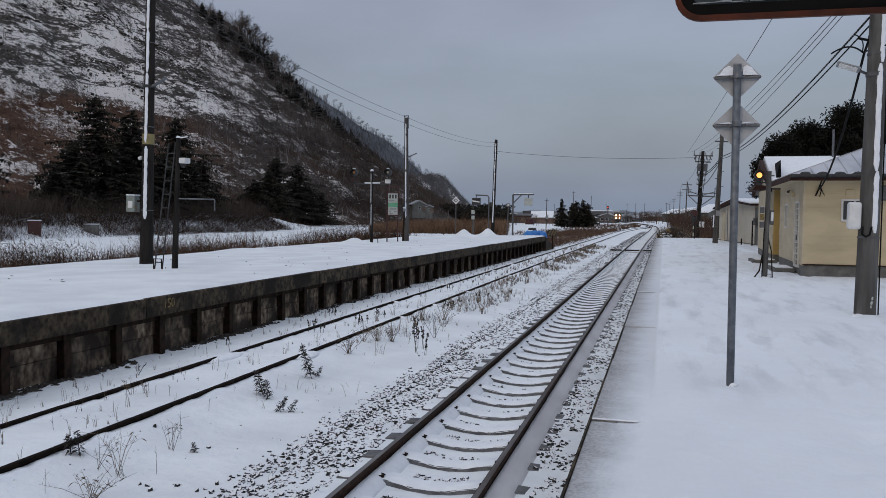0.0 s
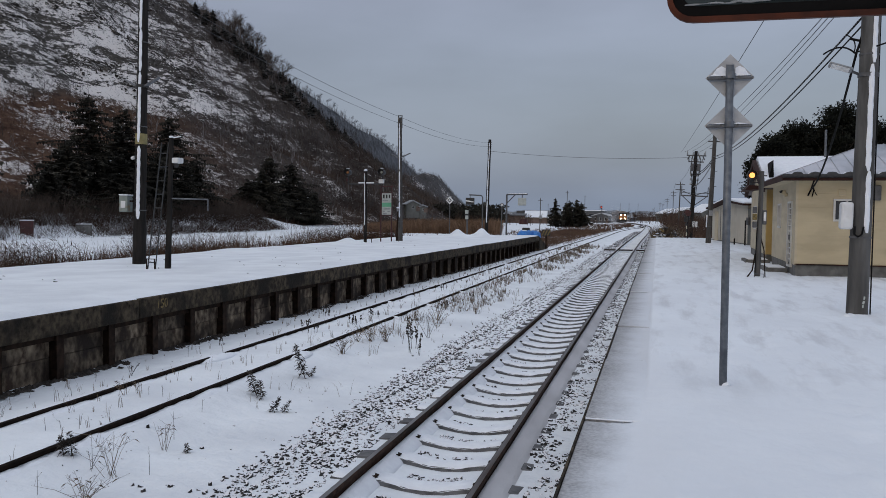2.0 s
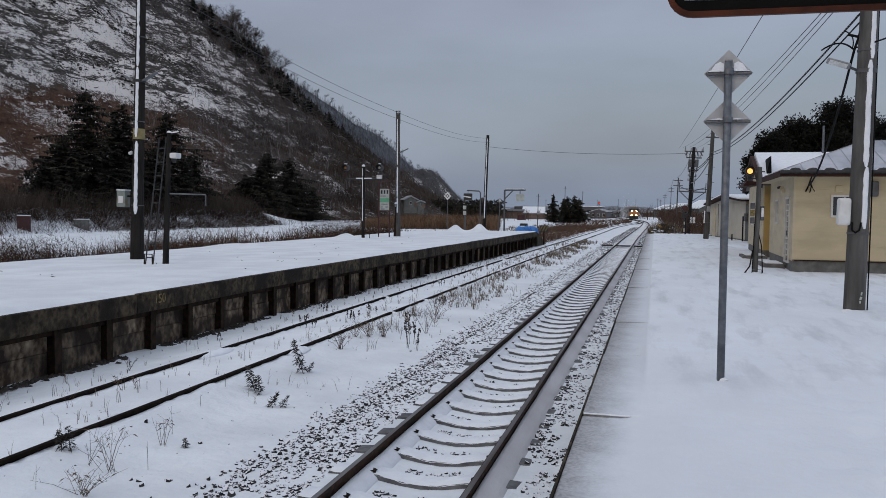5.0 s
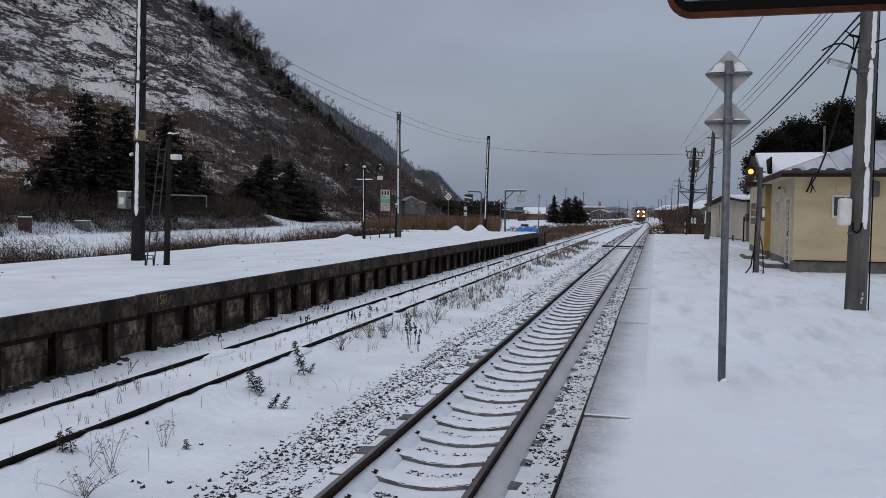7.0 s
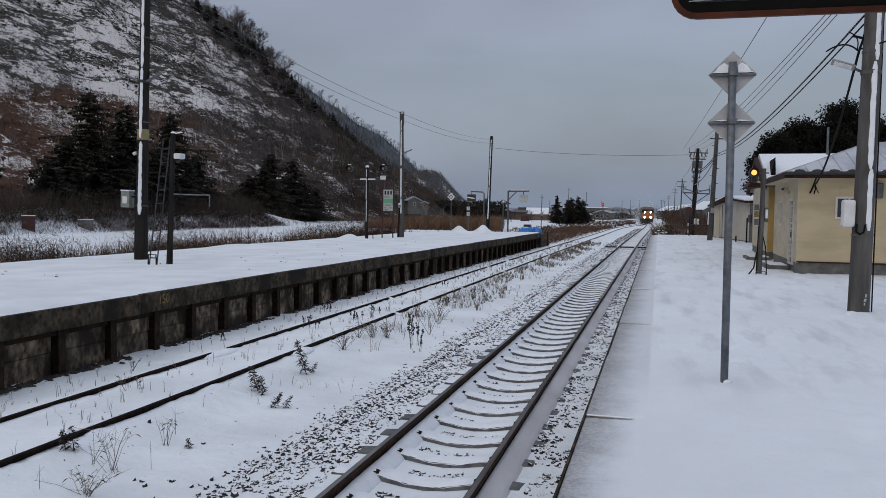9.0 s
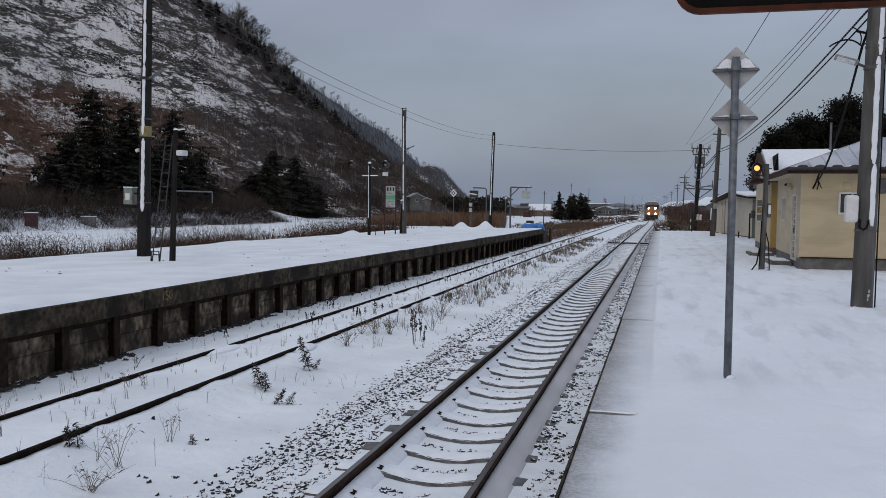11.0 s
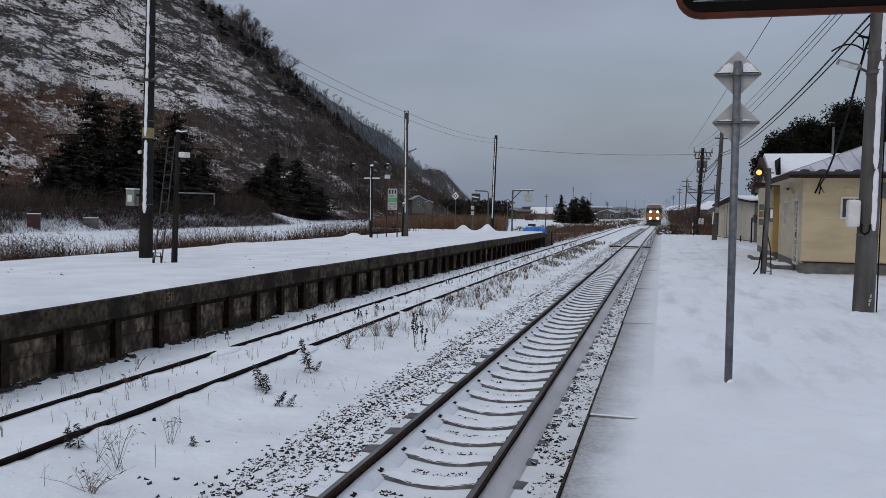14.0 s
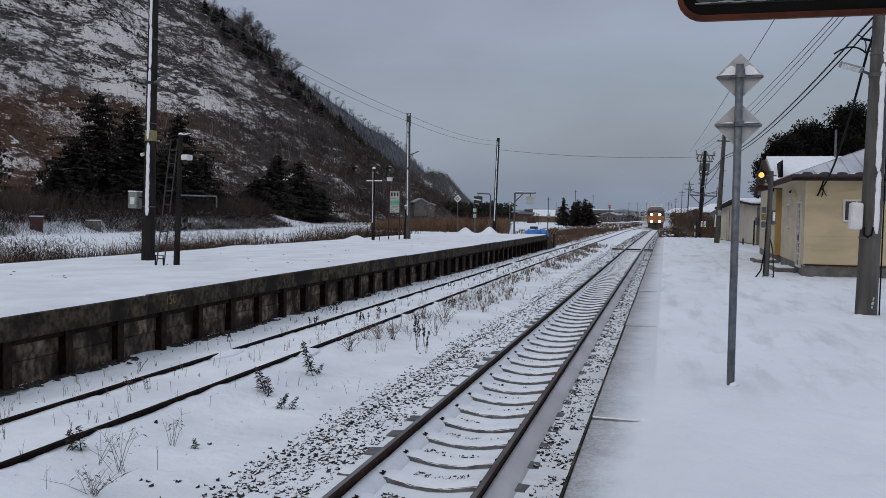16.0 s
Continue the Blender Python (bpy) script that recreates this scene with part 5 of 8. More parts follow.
pr = utility_pole("utility_pole", (3.05, 14.16, 0.76), 7.6, 0.162, 0.118, "pole", "grey concrete pole with white junction box and street light", (0, 0.9), 5.02, bands=3, snow_top=6.5, wide=0.38)
jb = part("junction_box", B().box((-0.235, -0.08, 1.56), (0.18, 0.20, 0.42), 0.035), M["white"], pr, "white rounded junction box")
part("mount", B().box((-0.10, -0.02, 1.57), (0.10, 0.12, 0.30)), M["darkgrey"], jb)
part("conduit", B().tube([(-0.12, -0.14, 1.40), (-0.12, -0.14, 1.28), (-0.07, -0.16, 1.24), (-0.02, -0.17, 1.28), (0.0, -0.18, 1.4)], 0.016), M["cable"], pr)
part("cable_run", B().cyl((0.185, -0.02, 0), (0.13, -0.02, 4.8), 0.011, None, 8), M["cable"], pr)
lmp = part("street_light", B().box((-0.42, -0.10, 3.84), (0.35, 0.11, 0.035), 0.015, Euler((-0.75, 0.30, 0)).to_matrix()), M["grey"], pr, "flat grey LED street light")
part("lens", B().box((-0.43, -0.118, 3.825), (0.27, 0.075, 0.012), 0, Euler((-0.75, 0.30, 0)).to_matrix()), M["white"], lmp)
part("light_arm", B().cyl((-0.12, 0, 3.74), (-0.27, -0.08, 3.79), 0.022, None, 8), M["darkgrey"], pr)
part("light_clamp", B().cyl((0, 0, 3.70), (0, 0, 3.76), 0.152, None, 14), M["darkgrey"], pr)
part("text_bar", B().box((0.06, -0.172, 0.30), (0.022, 0.008, 0.05), 0, Euler((0, 0.1, 0)).to_matrix()).box((0.052, -0.172, 0.23), (0.03, 0.008, 0.05), 0, Euler((0, 0.3, 0)).to_matrix()).box((0.045, -0.172, 0.17), (0.02, 0.008, 0.04)), M["board_grey"], pr)
part("snow_collar", B().blob((0, -0.05, 0.0), (0.27, 0.27, 0.05), 12, 0.15), M["snow_cap"], pr)
for z in (4.25, 4.75):
    part("hook", B().cyl((-0.1, 0, z), (-0.28, 0.02, z + 0.05), 0.02, None, 8), M["cable"], pr)

# post with the lit amber signal
ls = thing("amber_signal", (2.46, 21.98, 0.76), "weathered post with a lit amber signal lamp", "signal")
part("post", B().cyl((-0.02, 0, -0.2), (0.03, 0, 2.66), 0.068, 0.056, 12), M["pole"], ls)
part("arm", B().tube([(-0.02, -0.02, 2.35), (-0.08, -0.02, 2.38), (-0.24, -0.02, 2.36)], 0.016), M["black"], ls)
part("cross_bar", B().box((0.03, 0, 2.55), (0.24, 0.05, 0.03)), M["darkgrey"], ls)
sh = part("signal_head", B().cyl((-0.20, -0.02, 2.56), (-0.20, 0.14, 2.56), 0.13, 0.12, 18).box((-0.20, 0.06, 2.40), (0.10, 0.12, 0.16), 0.02), M["black"], ls, "black round lamp housing")
part("visor", B().cyl((-0.20, -0.16, 2.575), (-0.20, -0.02, 2.57), 0.115, 0.125, 16, False), M["black"], sh)
part("lens", B().cyl((-0.20, -0.035, 2.56), (-0.20, -0.021, 2.56), 0.066, None, 18), M["amber_lit"], sh, "glowing amber lens")
for z, mm in ((1.34, "darkgrey"), (1.53, "faded_yellow"), (1.70, "darkgrey")):
    part("box", B().box((-0.115, -0.02, z), (0.10, 0.12, 0.15), 0.01), M[mm], ls)
part("switch_box", B().box((0.12, 0.02, 1.52), (0.09, 0.12, 0.36), 0.02), M["darkgrey"], ls)
part("box_cover", B().box((0.12, -0.045, 1.54), (0.06, 0.02, 0.22), 0.01), M["white"], ls)
part("foot_frame", B().tube([(-0.10, -0.12, -0.02), (-0.10, -0.12, 0.12), (0.12, -0.12, 0.12), (0.12, -0.12, -0.02)], 0.010), M["steel"], ls)
part("conduit", B().tube([(-0.09, -0.05, 0.0), (-0.075, -0.06, 0.6), (-0.06, -0.06, 1.25)], 0.012), M["cable"], ls)
part("stay", B().tube([(0.16, -0.05, 0.0), (0.12, -0.04, 0.7), (0.05, 0, 1.0)], 0.014).tube([(-0.28, -0.05, 0), (-0.14, 0, 0.2), (-0.08, 0, 0.6)], 0.018), M["iron"], ls)

# ---- the station building ----
def siding(parent, p0, p1, z0, z1, material, out, n=6, holes=()):
    """Horizontal siding boards between two corners; holes are (a, b, z0, z1) along the wall."""
    p0, p1 = Vector((*p0, 0)), Vector((*p1, 0))
    d = p1 - p0
    ln, d = d.length, d.normalized()
    nrm = Vector((out[0], out[1], 0))
    zs = [z0 + (z1 - z0) * i / n for i in range(n + 1)]
    for za, zb in zip(zs, zs[1:]):
        runs = [(0.0, ln)]
        for h0, h1, y0, y1 in holes:
            if y0 < zb and y1 > za:
                cut = []
                for r0, r1 in runs:
                    lo, hi = (za, zb)
                    if h1 <= r0 or h0 >= r1:
                        cut.append((r0, r1))
                        continue
                    cut += [(r0, h0), (h1, r1)]
                    for s0, s1 in ((lo, y0), (y1, hi)):
                        if s1 - s0 > 0.01:
                            part("siding_board", add_run(B(), p0, d, nrm, h0, h1, s0, s1), material, parent)
                runs = cut
        for r0, r1 in runs:
            part("siding_board", add_run(B(), p0, d, nrm, r0, r1, za, zb), material, parent)


def add_run(b, p0, d, nrm, r0, r1, za, zb):
    q0, q1 = p0 + d * r0, p0 + d * r1
    o1, o2 = nrm * 0.020, nrm * 0.018
    vs = []
    for q in (q0, q1):
        vs += [(*(q - nrm * 0.06)[:2], za), (*(q + o2)[:2], za + 0.0005), (*(q + o1)[:2], za + 0.003), (*(q + o1)[:2], zb - 0.003), (*(q + o2)[:2], zb - 0.0005), (*(q - nrm * 0.06)[:2], zb)]
    return b.add(vs, [(i, (i + 1) % 6, 6 + (i + 1) % 6, 6 + i) for i in range(6)] + [tuple(range(6)), tuple(range(6, 12))])


def window_unit(parent, c, w, h, axis, bars=0, name="window"):
    """A framed pane set into a wall; axis is the wall's outward axis (-y or -x)."""
    m = Matrix.Identity(3) if axis == "y" else Euler((0, 0, radians(-90))).to_matrix()

    def bx(b, x, y, z, sx, sy, sz):
        return b.box(Vector(c) + m @ Vector((x, y, z)), (sx, sy, sz), 0, m)
    wo = part(name, bx(B(), 0, 0.03, 0, w, 0.02, h), M["glass"], parent)
    f = B()
    for s in (-1, 1):
        bx(f, s * (w / 2 + 0.02), 0, 0, 0.05, 0.09, h + 0.09)
        bx(f, 0, 0, s * (h / 2 + 0.02), w, 0.09, 0.05)
    part("frame", f, M["alu"], wo)
    for k in range(bars):
        part("glazing_bar", bx(B(), 0, 0.005, -h / 2 + h * (k + 1) / (bars + 1), w, 0.03, 0.03), M["alu"], wo)
    part("mullion", bx(B(), 0.06, 0.006, 0, 0.035, 0.03, h), M["alu"], wo)
    return wo


st = thing("station_building", (3.47, 23.0, 0.76), "cream-sided station building with a snowy metal roof", "building", rz=-1.0)
W_A, D_A, H_A = 8.0, 5.2, 2.50
part("foundation", B().box((W_A / 2, D_A / 2, 0.10), (W_A, D_A, 0.42), 0.01), M["foundation"], st)
part("inner_wall", B().box((W_A / 2, D_A / 2, 1.35), (W_A - 0.10, D_A - 0.10, 2.28)), M["cream"], st)
siding(st, (0.0, 0.0), (W_A, 0.0), 0.34, H_A, M["cream"], (0, -1), 6, [(0.88, 1.36, 1.46, 1.98)])
siding(st, (0.0, 0.04), (0.0, D_A), 0.30, H_A, M["cream_side"], (-1, 0), 6, [(0.62, 1.42, 0.24, 1.92), (2.95, 3.65, 1.22, 1.92)])
part("corner_trim", B().box((-0.004, -0.004, 1.40), (0.055, 0.055, 2.2)), M["cream_side"], st)
part("sill_flashing", B().box((W_A / 2, -0.035, 0.325), (W_A + 0.05, 0.03, 0.022)), M["eave"], st)
window_unit(st, (1.12, -0.005, 1.72), 0.44, 0.48, "y")
part("vent", B().box((1.05, -0.035, 2.16), (0.19, 0.05, 0.16), 0.012), M["cream"], st)
for k in range(3):
    part("vent_slat", B().box((1.05, -0.064, 2.115 + 0.045 * k), (0.15, 0.010, 0.014)), M["cream_side"], st)
dr = window_unit(st, (-0.01, 1.02, 1.08), 0.70, 1.66, "x", 10, "door")
part("door_handle", B().box((-0.07, 0.78, 1.0), (0.04, 0.03, 0.14), 0.01), M["steel"], dr)
window_unit(st, (-0.01, 3.30, 1.57), 0.60, 0.62, "x")
part("junction", B().box((-0.06, 2.2, 2.22), (0.10, 0.25, 0.12), 0.02), M["cream"], st, "small cream wall box")
part("junction", B().box((-0.06, 1.75, 2.15), (0.09, 0.12, 0.10), 0.02), M["cream"], st, "small cream wall box")
part("camera_eye", B().cyl((-0.10, 2.2, 2.26), (-0.16, 2.15, 2.24), 0.035, None, 8), M["black"], st)
part("meter", B().box((1.80, -0.08, 2.16), (0.26, 0.14, 0.38), 0.03), M["darkgrey"], st, "grey electricity meter")
part("drop_cable", B().tube([(0.36, -0.50, 2.55), (0.34, -0.30, 2.44), (0.34, -0.12, 2.36), (0.30, -0.10, 2.22), (0.24, -0.09, 2.08)], 0.020).tube([(0.34, -0.12, 2.36), (0.37, -0.10, 2.2), (0.34, -0.08, 2.06)], 0.014).tube([(0.34, -0.12, 2.34), (0.42, -0.09, 2.14), (0.46, -0.08, 2.09)], 0.010), M["cable"], st)


def hip_roof():
    x0, x1, y0, y1, z0, zr = -0.42, W_A + 0.4, -0.50, D_A + 0.45, H_A + 0.10, H_A + 1.08
    ym = (y0 + y1) / 2
    r0, r1 = (x0 + 2.55, ym, zr), (x1 - 2.0, ym, zr)
    rf = part("roof", B().add([(x0, y0, z0), (x1, y0, z0), (x1, y1, z0), (x0, y1, z0), r0, r1], [(0, 1, 5, 4), (1, 2, 5), (2, 3, 4, 5), (3, 0, 4), (0, 3, 2, 1)]), M["roof_snow"], st, "sheet-metal hip roof thinly covered with snow")
    for k in range(22):
        x = x0 + 0.15 + 0.40 * k
        if x > x1 - 0.1:
            break
        t = min(1.0, (x - x0) / 2.55, (x1 - x) / 2.0)
        a, c = Vector((x, y0 - 0.01, z0 + 0.012)), Vector((x, y0 + (ym - y0) * t, z0 + (zr - z0) * t + 0.012))
        part("seam", B().cyl(a, c, 0.012, None, 5), M["roof_snow"], rf)
        # black lumps added for the shadow gaps under the snow lip
        part("eave_shadow", B().blob((x + 0.2, y0 - 0.015, z0 - 0.005), (0.15, 0.05, 0.075), 10, 0.08), M["black"], rf)
        part("snow_lip", B().blob((x + 0.2, y0 + 0.10, z0 + 0.03), (0.16, 0.12, 0.03), 8, 0.1), M["snow_cap"], rf)
    for k in range(9):
        yy = y0 + 0.2 + 0.45 * k
        if yy > y1:
            break
        t = min((yy - y0) / (ym - y0), (y1 - yy) / (y1 - ym))
        part("seam", B().cyl((x0 - 0.01, yy, z0 + 0.012), (x0 + 2.55 * t, yy, z0 + (zr - z0) * t + 0.012), 0.012, None, 5), M["roof_snow"], rf)
    part("fascia", B().box(((x0 + x1) / 2, y0 + 0.012, z0 - 0.075), (x1 - x0, 0.03, 0.15)).box((x0 + 0.012, ym, z0 - 0.075), (0.03, y1 - y0 - 0.06, 0.15)), M["eave"], rf, "dark red-brown fascia")
    part("soffit", B().box(((x0 + x1) / 2, ym, z0 - 0.12), (x1 - x0 - 0.08, y1 - y0 - 0.08, 0.03)), M["cream_side"], rf)
    part("gutter", B().cyl((x0, y0 - 0.04, z0 - 0.03), (x1, y0 - 0.04, z0 - 0.03), 0.045, None, 8), M["black"], rf)


M["roof_snow"] = mat("snowy_metal_roof", (0.26, 0.28, 0.32), (0.45, 0.47, 0.52), rough=0.5, scale=1.6, stretch=(1, 0.5, 1), metal=0.1, wear=(0.52, 0.53, 0.58), wear_scale=1.0, wear_lo=0.46, wear_hi=0.6)
hip_roof()

wing = thing("station_wing", (3.53, 29.6, 0.76), "cream station wing with ochre porch and snow-covered gable roof", "building", rz=-2.0)
part("foundation", B().box((3.2, 3.4, 0.08), (6.4, 6.8, 0.40), 0.01), M["foundation"], wing)
part("inner_wall", B().box((3.2, 3.4, 1.35), (6.3, 6.7, 2.3)), M["cream_side"], wing)
siding(wing, (0.0, 0.0), (6.4, 0.0), 0.28, 2.55, M["ochre"], (0, -1), 5)
siding(wing, (0.0, 0.04), (0.0, 6.8), 0.28, 2.55, M["cream_side"], (-1, 0), 6)
window_unit(wing, (-0.01, 4.4, 1.5), 0.9, 0.8, "x")
zr = 3.50
rb = part("roof", B().prism([(-0.75, 2.42), (3.4, zr), (7.4, 2.42), (7.4, 2.54), (3.4, zr + 0.13), (-0.75, 2.54)], -0.15, 6.4, "x"), M["roof"], wing)
part("snow_cover", B().prism([(-0.78, 2.545), (3.4, zr + 0.135), (7.4, 2.545), (7.4, 2.68), (3.4, zr + 0.27), (-0.74, 2.66)], -0.10, 6.35, "x"), M["snow_cap"], rb, "smooth thick snow")
part("verge", B().prism([(-0.80, 2.34), (3.4, zr - 0.06), (7.45, 2.34), (7.45, 2.54), (3.4, zr + 0.14), (-0.80, 2.54)], -0.26, -0.14, "x"), M["eave"], rb, "dark red-brown verge board")
part("gable_wall", B().prism([(0.0, 2.4), (3.4, zr - 0.1), (6.8, 2.4)], 0.0, 0.10, "x"), M["cream_side"], wing)
dg = part("porch_gable", B().prism([(-0.02, 2.60), (0.20, 2.60), (0.16, 3.42)], -0.1, 1.9, "y"), M["seal"], wing, "dark gable of the porch roof")
part("porch_eave", B().prism([(-0.72, 2.42), (-0.55, 2.42), (0.2, 2.52), (-0.60, 2.58)], -0.45, 2.2, "y"), M["eave"], dg)
part("flue", B().cyl((2.2, 3.2, 3.4), (2.2, 3.2, 4.7), 0.04, None, 8), M["steel"], wing)

for at, s in (((3.18, 24.9, 0.82), (0.55, 1.5, 0.16)), ((3.18, 29.3, 0.82), (0.75, 1.4, 0.15))):
    sb = tagged(part("door_step", B().box((0, 0, 0), s, 0.015), M["foundation"]), "low concrete doorstep with thin snow beside the wall", "step", "doorsteps")
    sb.location = at
    part("snow_cap", B().box((0.02, 0.05, s[2] / 2 + 0.012), (s[0] * 0.8, s[1] * 0.85, 0.028), 0.012), M["snow_cap"], sb)

# ---- shed beside the track ----
sd = thing("platform_shed", (4.66, 46.9, 0.7), "pale beige lineside shed with a low snowy gable", "shed", rz=8.2)
part("wall", B().prism([(0, -0.3), (8.8, -0.3), (8.8, 2.05), (4.4, 2.42), (0, 2.20)], 0, 5.0, "x"), M["beige"], sd)
part("plinth", B().box((2.5, 4.4, 0.0), (5.06, 8.86, 0.3)), M["foundation"], sd)
rf = part("roof", B().prism([(-0.4, 2.18), (4.4, 2.46), (9.2, 2.03), (9.2, 2.13), (4.4, 2.58), (-0.4, 2.28)], -0.35, 5.3, "x"), M["eave"], sd, "dark roof edge")
part("snow_cover", B().prism([(-0.38, 2.285), (4.4, 2.585), (9.18, 2.135), (9.18, 2.19), (4.4, 2.66), (-0.38, 2.34)], -0.33, 5.28, "x"), M["snow_cap"], rf)
for y in (5.2, 6.4):
    part("batten", B().box((-0.012, y, 1.05), (0.024, 0.035, 2.1)), M["darkgrey"], sd)
part("door", B().box((-0.02, 7.5, 0.95), (0.04, 0.8, 1.9), 0.01), M["cream_side"], sd)
part("annex", B().box((0.35, -0.45, 0.98), (0.7, 0.9, 2.1), 0.02), M["housegrey"], sd, "grey-brown timber annex")
part("box", B().box((-0.08, -0.4, 1.35), (0.14, 0.3, 0.4), 0.02), M["darkgrey"], sd)
for x, y, h in ((4.02, 47.0, 0.38), (4.46, 46.0, 1.35)):
    pt = tagged(part("marker_post", B().cyl((0, 0, -0.2), (0, 0, h), 0.04, 0.035, 8), M["pole_dark"]), "short dark marker post standing in the snow", "post", "marker posts")
    pt.location = (x, y, 0.75)

# ---- poles and wires along the near side ----
p4 = utility_pole("utility_pole", (2.80, 49.0, 0.72), 6.15, 0.155, 0.10, "pole_mid", "slim leaning concrete utility pole beside the platform", (0, 2.2), None, bands=6)
part("cross_arm", B().box((0, 0, 5.75), (0.7, 0.08, 0.07)), M["darkgrey"], p4)
for k in range(9):
    part("step_iron", B().cyl((0.10 if k % 2 else -0.10, -0.03, 2.0 + 0.42 * k), (0.24 if k % 2 else -0.24, -0.03, 2.0 + 0.42 * k), 0.014, None, 6), M["iron"], p4)
part("box", B().box((0.03, -0.2, 1.75), (0.20, 0.14, 0.3), 0.02), M["grey"], p4)
part("snow_strip", B().box((-0.16, -0.08, 1.3), (0.06, 0.06, 0.7), 0.02), M["snow_cap"], p4)

p5 = utility_pole("transformer_pole", (2.60, 70.0, 0.2), 7.3, 0.18, 0.125, "pole_dark", "dark pole with cross arms, insulators and a transformer stage", (0, 2.5), None, bands=3)
for z, w in ((6.95, 1.5), (6.45, 1.2), (5.45, 0.8)):
    part("cross_arm", B().box((0.05, 0, z), (w, 0.1, 0.09)), M["darkgrey"], p5)
    for k in range(4):
        x = -w / 2 + w * (k + 0.25) / 3.5
        part("insulator", B().cyl((x, 0, z + 0.05), (x, 0, z + 0.26), 0.055, 0.035, 8), M["grey"], p5)
for x in (-0.22, 0.28):
    part("transformer", B().cyl((x, -0.1, 5.7), (x, -0.1, 6.3), 0.15, None, 12), M["darkgrey"], p5)
for z in (4.6, 4.95, 5.3, 5.75, 6.15):
    for s in (-1, 1):
        part("insulator", B().cyl((s * 0.14, -0.06, z), (s * 0.34, -0.10, z + 0.08), 0.05, 0.035, 8).cyl((s * 0.30, -0.1, z), (s * 0.30, -0.1, z + 0.18), 0.05, 0.03, 8), M["grey"], p5)
for x in (-0.62, -0.3, 0.36, 0.68):
    part("fuse_holder", B().cyl((x, -0.04, 6.62), (x * 0.8, -0.06, 6.90), 0.05, None, 8), M["darkgrey"], p5)
for x in (-0.66, 0.74):
    part("arm_post", B().cyl((x, 0, 6.98), (x, 0, 7.34), 0.045, 0.03, 8), M["grey"], p5)
part("lead", B().tube([(-0.3, -0.08, 6.6), (-0.34, -0.12, 6.0), (-0.2, -0.2, 5.0), (-0.16, -0.2, 3.8)], 0.02).tube([(0.36, -0.08, 6.6), (0.36, -0.12, 6.1), (0.24, -0.2, 4.9), (0.14, -0.2, 3.0)], 0.02), M["cable"], p5)
part("stage", B().box((0.1, 0, 3.72), (2.1, 0.22, 0.10)), M["darkgrey"], p5)
part("stage_rail", B().box((0.1, 0, 3.95), (2.05, 0.05, 0.04)), M["darkgrey"], p5)
for s in (-1, 1):
    part("brace", B().cyl((0.1 + s * 0.95, 0, 3.7), (0.05, 0, 2.9), 0.035, None, 6), M["darkgrey"], p5)
    part("stage_post", B().cyl((0.1 + s * 1.02, 0, 3.7), (0.1 + s * 1.02, 0, 4.45), 0.035, None, 6), M["darkgrey"], p5)
    part("stage_tie", B().cyl((0.1 + s * 1.0, 0, 4.1), (0.05, 0, 3.75), 0.03, None, 6), M["darkgrey"], p5)
for k in range(2):
    part("white_box", B().box((0.16 + 0.22 * k, -0.25, 1.45), (0.17, 0.2, 0.46), 0.03), M["white"], p5)

xs = thing("crossing_lamp", (1.98, 59.6, 0.72), "thin striped post with a dark red round signal", "signal")
part("post", B().cyl((0, 0, -0.2), (0, 0, 2.1), 0.05, None, 8), M["black"], xs)
for z in (0.2, 0.7):
    part("band", B().cyl((0, 0, z), (0, 0, z + 0.25), 0.054, None, 8), M["beige"], xs)
part("disc", B().cyl((0, -0.08, 1.75), (0, 0.05, 1.75), 0.24, None, 16), M["maroon"], xs)
part("hood", B().cyl((0, -0.25, 1.62), (0, -0.08, 1.62), 0.20, 0.22, 14).box((0, 0.06, 1.45), (0.35, 0.2, 0.3), 0.03), M["black"], xs)

FAR = [(2.45, 104, 6.4), (3.2, 186, 7.6), (2.8, 265, 7.6), (0.9, 346, 7.6), (2.2, 377, 7.6)]
for k, (x, y, h) in enumerate(FAR):
    q = utility_pole("utility_pole", (x, y, 0.0), h, 0.085, 0.06, "pole_mid", "distant grey utility pole with a cross arm", (0, 0.6 if k else 1.6), None, "distant poles", 0)
    for z in (h - 0.35, h - 0.95):
        part("cross_arm", B().box((0, 0, z), (1.1, 0.1, 0.09)), M["darkgrey"], q)
LEFT_FAR = [(-18.6, 136, 5.4, "pole_mid"), (-19.3, 184, 8.0, "pole_mid"), (-19.3, 230, 8.0, "pole_mid"), (-26.6, 402, 8.0, "pole"), (-29.8, 470, 7.0, "pole"), (-15.8, 375, 8.0, "pole"), (-12.1, 372, 8.0, "pole"),
            (-8.2, 369, 8.0, "pole"), (-42.0, 330, 7.0, "pole"), (-36.0, 380, 7.0, "pole")]
for x, y, h, mm in LEFT_FAR:
    q = utility_pole("utility_pole", (x, y, -0.4), h, 0.075, 0.055, mm, "distant slim utility pole beside the snowy field", (0, 0.8), None, "distant poles", 0)
    part("cross_arm", B().box((0, 0, h - 0.4), (0.7, 0.07, 0.06)), M["darkgrey"], q)
    part("box", B().box((0.1, -0.1, h * 0.42), (0.4, 0.25, 0.5), 0.03), M["grey"], q)

